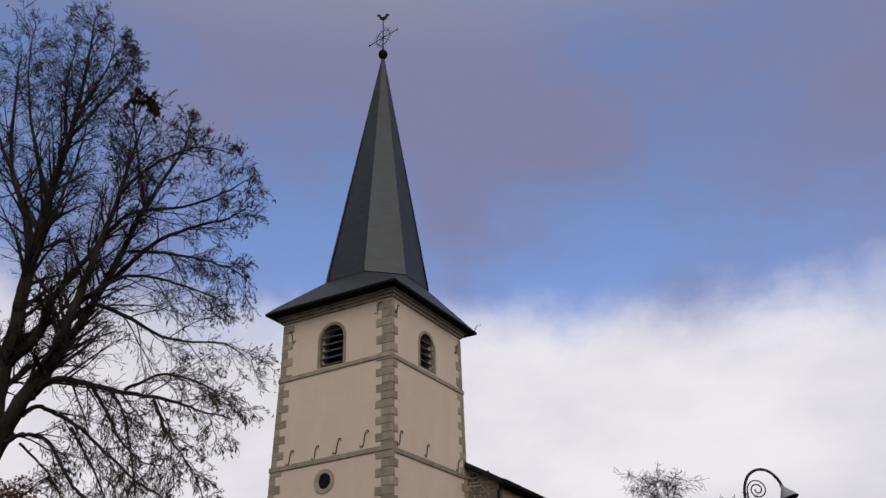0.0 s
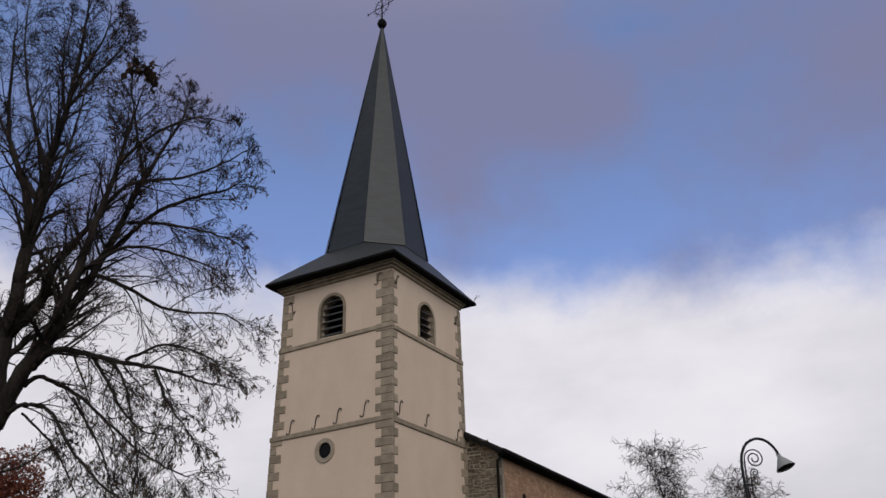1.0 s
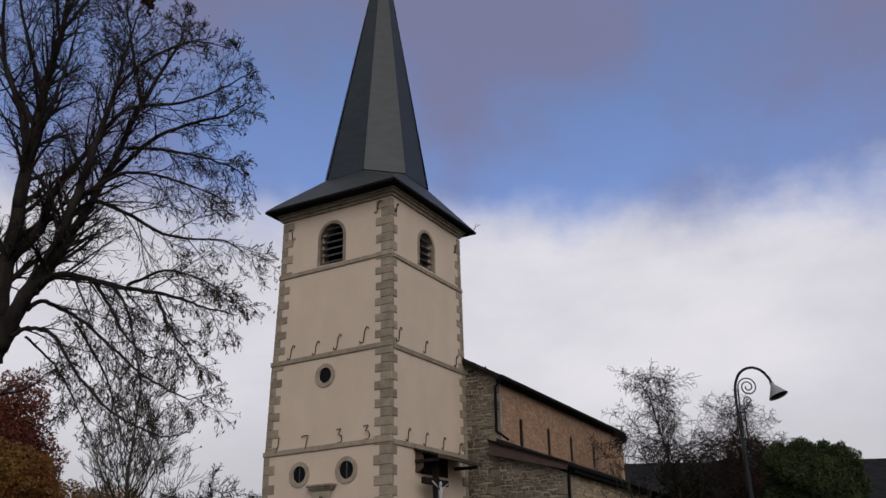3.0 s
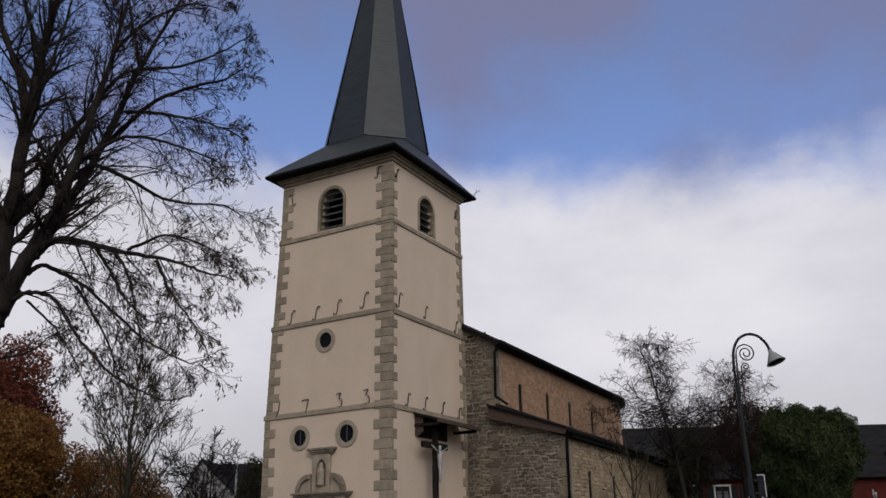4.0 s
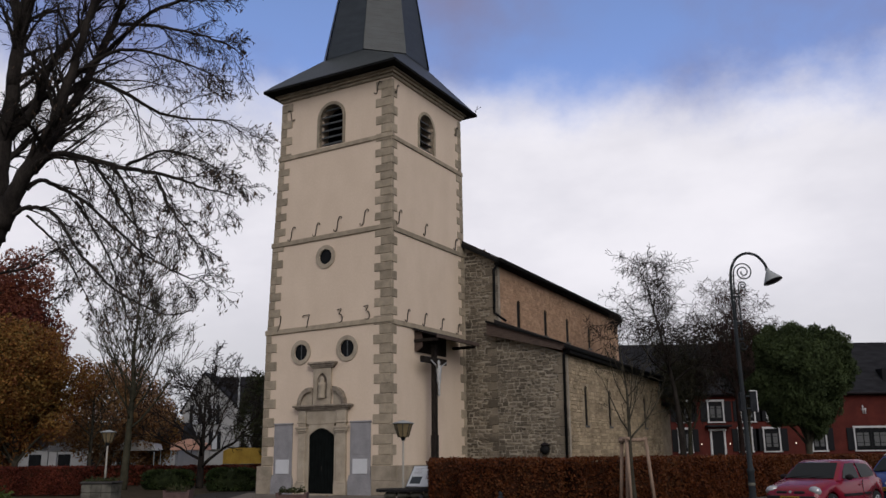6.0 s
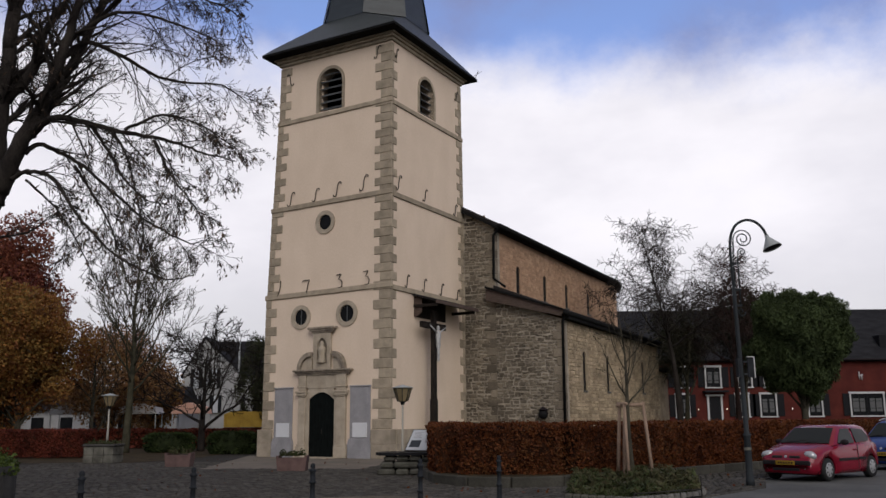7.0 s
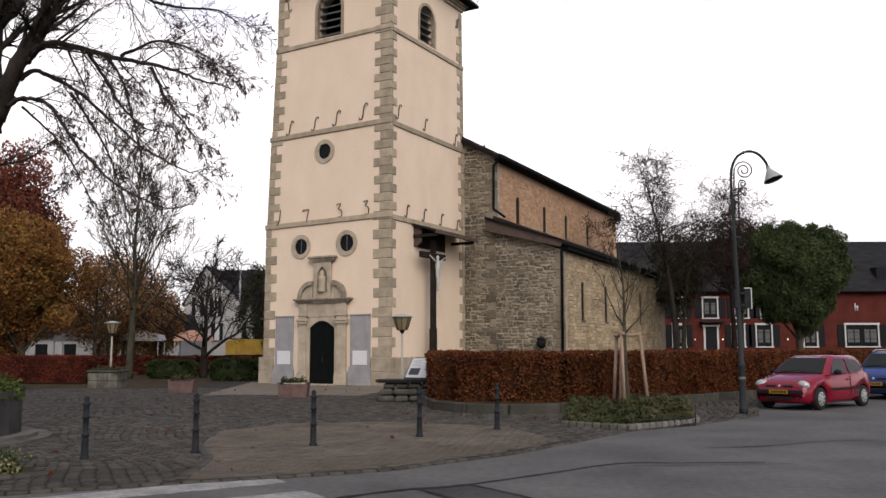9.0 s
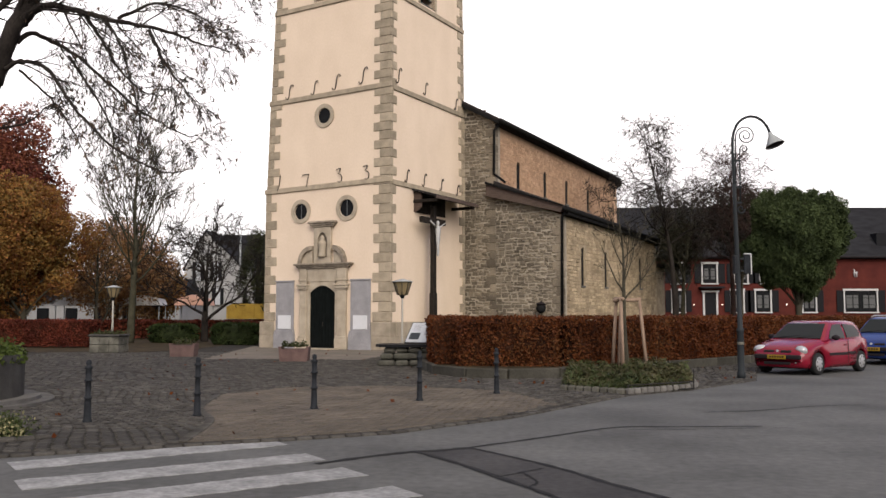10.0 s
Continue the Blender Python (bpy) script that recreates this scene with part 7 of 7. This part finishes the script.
# ---- stones of the church walls ----
def stone_mesh(name, seed, bulge=0.25):
    """A rough block one unit wide and high, its back at 0 and its face towards -y."""
    r = random.Random(seed)
    j = lambda a: r.uniform(-a, a)
    back = [(-0.5, 0, -0.5), (0.5, 0, -0.5), (0.5, 0, 0.5), (-0.5, 0, 0.5)]
    rim = [(x * 0.95 + j(0.07), -0.6, z * 0.92 + j(0.10)) for x, y, z in back]
    face = [(x * 0.78 + j(0.08), -1.0 + j(bulge), z * 0.70 + j(0.10)) for x, y, z in back]
    faces = [(8, 9, 10, 11)]
    for i in range(4):
        k = (i + 1) % 4
        faces += [(i, k, 4 + k, 4 + i), (4 + i, 4 + k, 8 + k, 8 + i)]
    me = bpy.data.meshes.new(name)
    me.from_pydata(back + rim + face, [], faces)
    return me


def courses(u0, u1, z0, z1, w, h, seed):
    """Rows of stones of uneven width and height: middle, width, height."""
    r = random.Random(seed)
    z = z0
    while z < z1:
        hh = h * r.uniform(0.7, 1.35)
        u = u0 - r.uniform(0, 0.1)
        while u < u1:
            ww = w * r.uniform(0.5, 1.6)
            a, b_ = max(u, u0), min(u + ww, u1)
            if b_ - a > 0.1:
                yield (a + b_) / 2, z + hh / 2, b_ - a, hh
            u += ww
        z += hh


for me in (blocks := [stone_mesh("stone", 100 + i) for i in range(10)]):
    me.materials.append(RUBBLE)
rs = random.Random(8)


def joined_stones(name, parent, material, rows, place, depth, gap, label=""):
    """Many small stones in one mesh. place(u, out, z) gives a corner."""
    r = random.Random(len(name) + 5)
    verts, faces = [], []
    for u, z, ww, hh in rows:
        d = depth * r.uniform(0.5, 1.2)
        k = len(verts)
        a, b_ = (ww - gap) / 2, (hh - gap) / 2
        for s, o in ((1.0, 0.0), (0.86, d)):
            for x, y in ((-a, -b_), (a, -b_), (a, b_), (-a, b_)):
                verts.append(place(u + x * s + r.uniform(-0.01, 0.01), o, z + y * s + r.uniform(-0.01, 0.01)))
        faces.append((k + 4, k + 5, k + 6, k + 7))
        for i in range(4):
            j = (i + 1) % 4
            faces.append((k + i, k + j, k + 4 + j, k + 4 + i))
    me = bpy.data.meshes.new(name)
    me.from_pydata(verts, [], faces)
    ob = part(name, me, material, parent, label)
    ob["kind"] = "stuff"
    return ob


def lay(parent, u0, u1, top, split, w, h, seed, plane, gap=0.035):
    """Rubble on a wall that faces -y: single stones beyond the split, the rest joined."""
    rest = []
    for u, z, ww, hh in courses(u0, u1, 0.0, 14.0, w, h, seed):
        if z + hh / 2 > top(u):
            continue
        z, ww, hh = z + rs.gauss(0, 0.022), ww * rs.uniform(0.85, 1.1), hh * rs.uniform(0.75, 1.2)
        if u < split:
            rest.append((u, z, ww, hh))
            continue
        ob = part("stone", rs.choice(blocks), RUBBLE, parent)
        ob.matrix_basis = pose(u, plane, z, 0, rs.uniform(-9, 9), 0) @ Matrix.Diagonal((ww - gap, rs.uniform(0.015, 0.05), hh - gap, 1))
    joined_stones("rubble_facing", parent, RUBBLE, rest, lambda u, o, z: (u, plane - o, z), 0.035, gap)


lay(aisle_west, 1.82, 5.38, lambda u: 7.7 - 0.36 * (u - 1.8), 3.25, 0.29, 0.155, 3, 7.0)
lay(west, 0.06, 1.8, lambda u: 11.5 if u > 1.3 else 12.2, 0.75, 0.29, 0.16, 4, 7.0)


def clear_of(holes, rows):
    for u, z, ww, hh in rows:
        if not any(u + ww / 2 > a - 0.02 and u - ww / 2 < b_ + 0.02 and z + hh / 2 > c - 0.1 and z - hh / 2 < d + 0.05 for a, b_, c, d in holes):
            yield u, z, ww, hh


holes = [(y0, y0 + 0.5, z0, z1) for y0, z0, z1 in AWIN]
joined_stones("rubble_facing", aisle_s, WARMRUBBLE, clear_of(holes, courses(7.62, 23.25, 0, 6.2, 0.36, 0.17, 12)), lambda u, o, z: (5.4 + o, u, z), 0.035, 0.03)
holes = [(9.62, 10.12, 8.3, 9.8), (13.3, 13.8, 8.3, 9.8), (16.65, 17.15, 8.3, 9.75), (20.4, 20.9, 8.3, 9.7)]
joined_stones("brick_facing", nave_s, ORANGE, clear_of(holes, courses(7.62, 25.5, 7.9, 10.75, 0.3, 0.12, 13)), lambda u, o, z: (1.8 + o, u, z), 0.02, 0.02)
for z in (i * 0.42 for i in range(26)):
    w = 0.5 if int(z / 0.42) % 2 else 0.3
    part("corner_stone", boxes((1.8 - w, 1.84, 6.955, 7.3, z + 0.2, z + 0.6), bevel=0.02), RUBBLE, west)
    if z < 6.0:
        part("corner_stone", boxes((5.4 - w, 5.44, 6.955, 7.3, z, z + 0.405), bevel=0.02), RUBBLE, aisle_west)

wl = thing("wall_lantern", church.matrix_world @ pose(4.36, 6.78, 1.9), "small round black lantern on the rubble stone wall", "wall lamp")
b = bmesh.new()
bmesh.ops.create_icosphere(b, subdivisions=2, radius=0.24)
part("globe", b, BLACK, wl, "", True)
part("cap", lathe(bmesh.new(), [(0.2, 0.16), (0.26, 0.2), (0.1, 0.3), (0.02, 0.36)], 12), TRIM, wl)
part("bracket", boxes((-0.03, 0.03, 0.0, 0.22, -0.04, 0.04)), TRIM, wl)

# ---- paving stones ----
def inside(poly, x, y):
    hit = False
    for (x0, y0), (x1, y1) in zip(poly, poly[1:] + poly[:1]):
        if (y0 > y) != (y1 > y) and x < (x1 - x0) * (y - y0) / (y1 - y0) + x0:
            hit = not hit
    return hit


BRICKS = [(-3.25, 10.95), (-2.1, 11.42), (-0.7, 12.15), (0.15, 13.05), (1.0, 13.95), (2.0, 15.6), (1.3, 18.3), (-1.0, 19.6), (-3.4, 19.2), (-4.4, 17.4), (-4.1, 15.0), (-3.45, 13.2)]
FORE = [(-8.6, 31.6), (-2.9, 31.0), (-2.2, 34.0), (-1.5, 40), (-9.6, 44.5)]
PLAZA = KERBLINE + BACK
BEDSHAPE = [(x + 4.6, y + 21.4) for x, y in BED]
HEDGED = EDGE + [(40, 60), (40, 90), (-0.3, 90)]


def paver(name, seed, w, d, h, material):
    r = random.Random(seed)
    me = bpy.data.meshes.new(name)
    v = []
    for s, z in ((1.0, 0.0), (0.82, h)):
        for x, y in ((-w, -d), (w, -d), (w, d), (-w, d)):
            v.append((x / 2 * s + r.uniform(-0.008, 0.008), y / 2 * s + r.uniform(-0.008, 0.008), z + (r.uniform(-0.004, 0.004) if z else 0)))
    me.from_pydata(v, [], [(4, 5, 6, 7), (0, 1, 5, 4), (1, 2, 6, 5), (2, 3, 7, 6), (3, 0, 4, 7)])
    me.materials.append(material)
    return me


cob = [paver("cobble", 200 + i, 0.165, 0.135, 0.022, COBBLE) for i in range(8)]
rp_ = random.Random(77)
rest, made = [], 0
y, row = 9.0, 0
while y < 37.2:
    pitch = 0.15 if y < 18 else 0.2
    x = -16.5 + (0.09 if row % 2 else 0.0)
    while x < (3.0 if y < 15.4 else 10.4):
        px_, py_ = x + 0.25 * math.sin(y * 1.1), y + 0.22 * math.sin(x * 1.6) + rp_.uniform(-0.015, 0.015)
        near = -7.2 < px_ < -3.3 and py_ < 12.6
        if inside(PLAZA, px_, py_ - 0.1) and not inside(BRICKS, px_, py_) and not inside(FORE, px_, py_) and math.hypot(px_ + 9.6, py_ - 15.6) > 2.58 and (px_ + 0.25) ** 2 + (py_ - 28) ** 2 > 1.0 and not inside(BEDSHAPE, px_, py_) and not (px_ > 0.2 and inside(HEDGED, px_, py_)):
            if near and made < 300:
                ob = part("cobble", rp_.choice(cob), COBBLE, PAVEMENT)
                ob.matrix_basis = pose(px_, py_, 0.028, 0, 0, rp_.uniform(-9, 9))
                made += 1
            else:
                rest.append((px_, py_, (pitch + 0.012) * rp_.uniform(0.85, 1.05), (pitch - 0.015) * rp_.uniform(0.85, 1.05)))
        x += pitch + 0.03
    y += pitch
    row += 1
joined_stones("cobbles", PAVEMENT, COBBLE, rest, lambda u, o, z: (u, z, 0.028 + o), 0.02, 0.012)

bricks = [paver("brick", 300 + i, 0.205, 0.1, 0.012, BRICKPAVE) for i in range(6)]
BP = bpy.data.objects["brick_paving"]
rest, made = [], 0
ang = math.atan2(1.72, 2.5)
ca, sa = math.cos(ang), math.sin(ang)
v_ = -4.0
row = 0
while v_ < 9:
    u_ = -6.0 + (0.105 if row % 2 else 0)
    while u_ < 9:
        x, y = -3.2 + u_ * ca - v_ * sa, 11.0 + u_ * sa + v_ * ca
        if inside(BRICKS, x, y):
            if made < 290 and v_ < 1.0:
                ob = part("brick", rp_.choice(bricks), BRICKPAVE, BP)
                ob.matrix_basis = pose(x, y, 0.033, 0, 0, math.degrees(ang) + rp_.uniform(-1.5, 1.5))
                made += 1
            else:
                rest.append((u_, v_, 0.21, 0.105))
        u_ += 0.215
    v_ += 0.108
    row += 1
joined_stones("bricks", BP, BRICKPAVE, rest, lambda u, o, z: (-3.2 + u * ca - z * sa, 11.0 + u * sa + z * ca, 0.033 + o), 0.01, 0.01)

# curved border between cobbles and bricks
border = spline([(-3.22, 10.95, 0), (-3.32, 12.2, 0), (-3.5, 13.3, 0), (-4.12, 15.0, 0), (-4.42, 17.4, 0)], 9)
for p, q in zip(border, border[1:]):
    ob = part("border_stone", boxes((0.008, (q - p).length - 0.008, -0.07, 0.07, 0.0, 0.022), bevel=0.008), COBBLE, BP)
    ob.matrix_basis = pose(p.x, p.y, 0.034, 0, 0, math.degrees(math.atan2(q.y - p.y, q.x - p.x)))

# kerb stones along the road
for (ax, ay), (bx, by) in zip(KERBLINE[1:], KERBLINE[2:-1]):
    L = math.hypot(bx - ax, by - ay)
    n = max(1, int(L / (0.22 if ay < 20 else 0.5)))
    for i in range(n):
        k = (i + 0.5) / n
        ob = part("kerb_stone", boxes((-L / n / 2 + 0.008, L / n / 2 - 0.008, -0.07, 0.07, -0.03, 0.034), bevel=0.015), COBBLE, PAVEMENT)
        ob.matrix_basis = pose(ax + (bx - ax) * k, ay + (by - ay) * k, rs.uniform(-0.008, 0.006), 0, 0, math.degrees(math.atan2(by - ay, bx - ax)) + rs.uniform(-2, 2))

# fallen leaves on the square
pts = []
rl = random.Random(90)
while len(pts) < 420:
    x, y = rl.uniform(-12, 9), rl.uniform(10, 40)
    if inside(PLAZA, x, y) and rl.random() < (0.25 + 0.75 * (abs(x - 4) < 5 and y > 20)):
        pts.append((x, y, 0.06 + rl.uniform(0, 0.01)))
fl = part("fallen_leaves", leaves("fallen_leaves", pts, 0.06, 91), BEECH)
tagged(fl, "scattered brown fallen leaves lying on the paving", "leaves", kind="stuff")
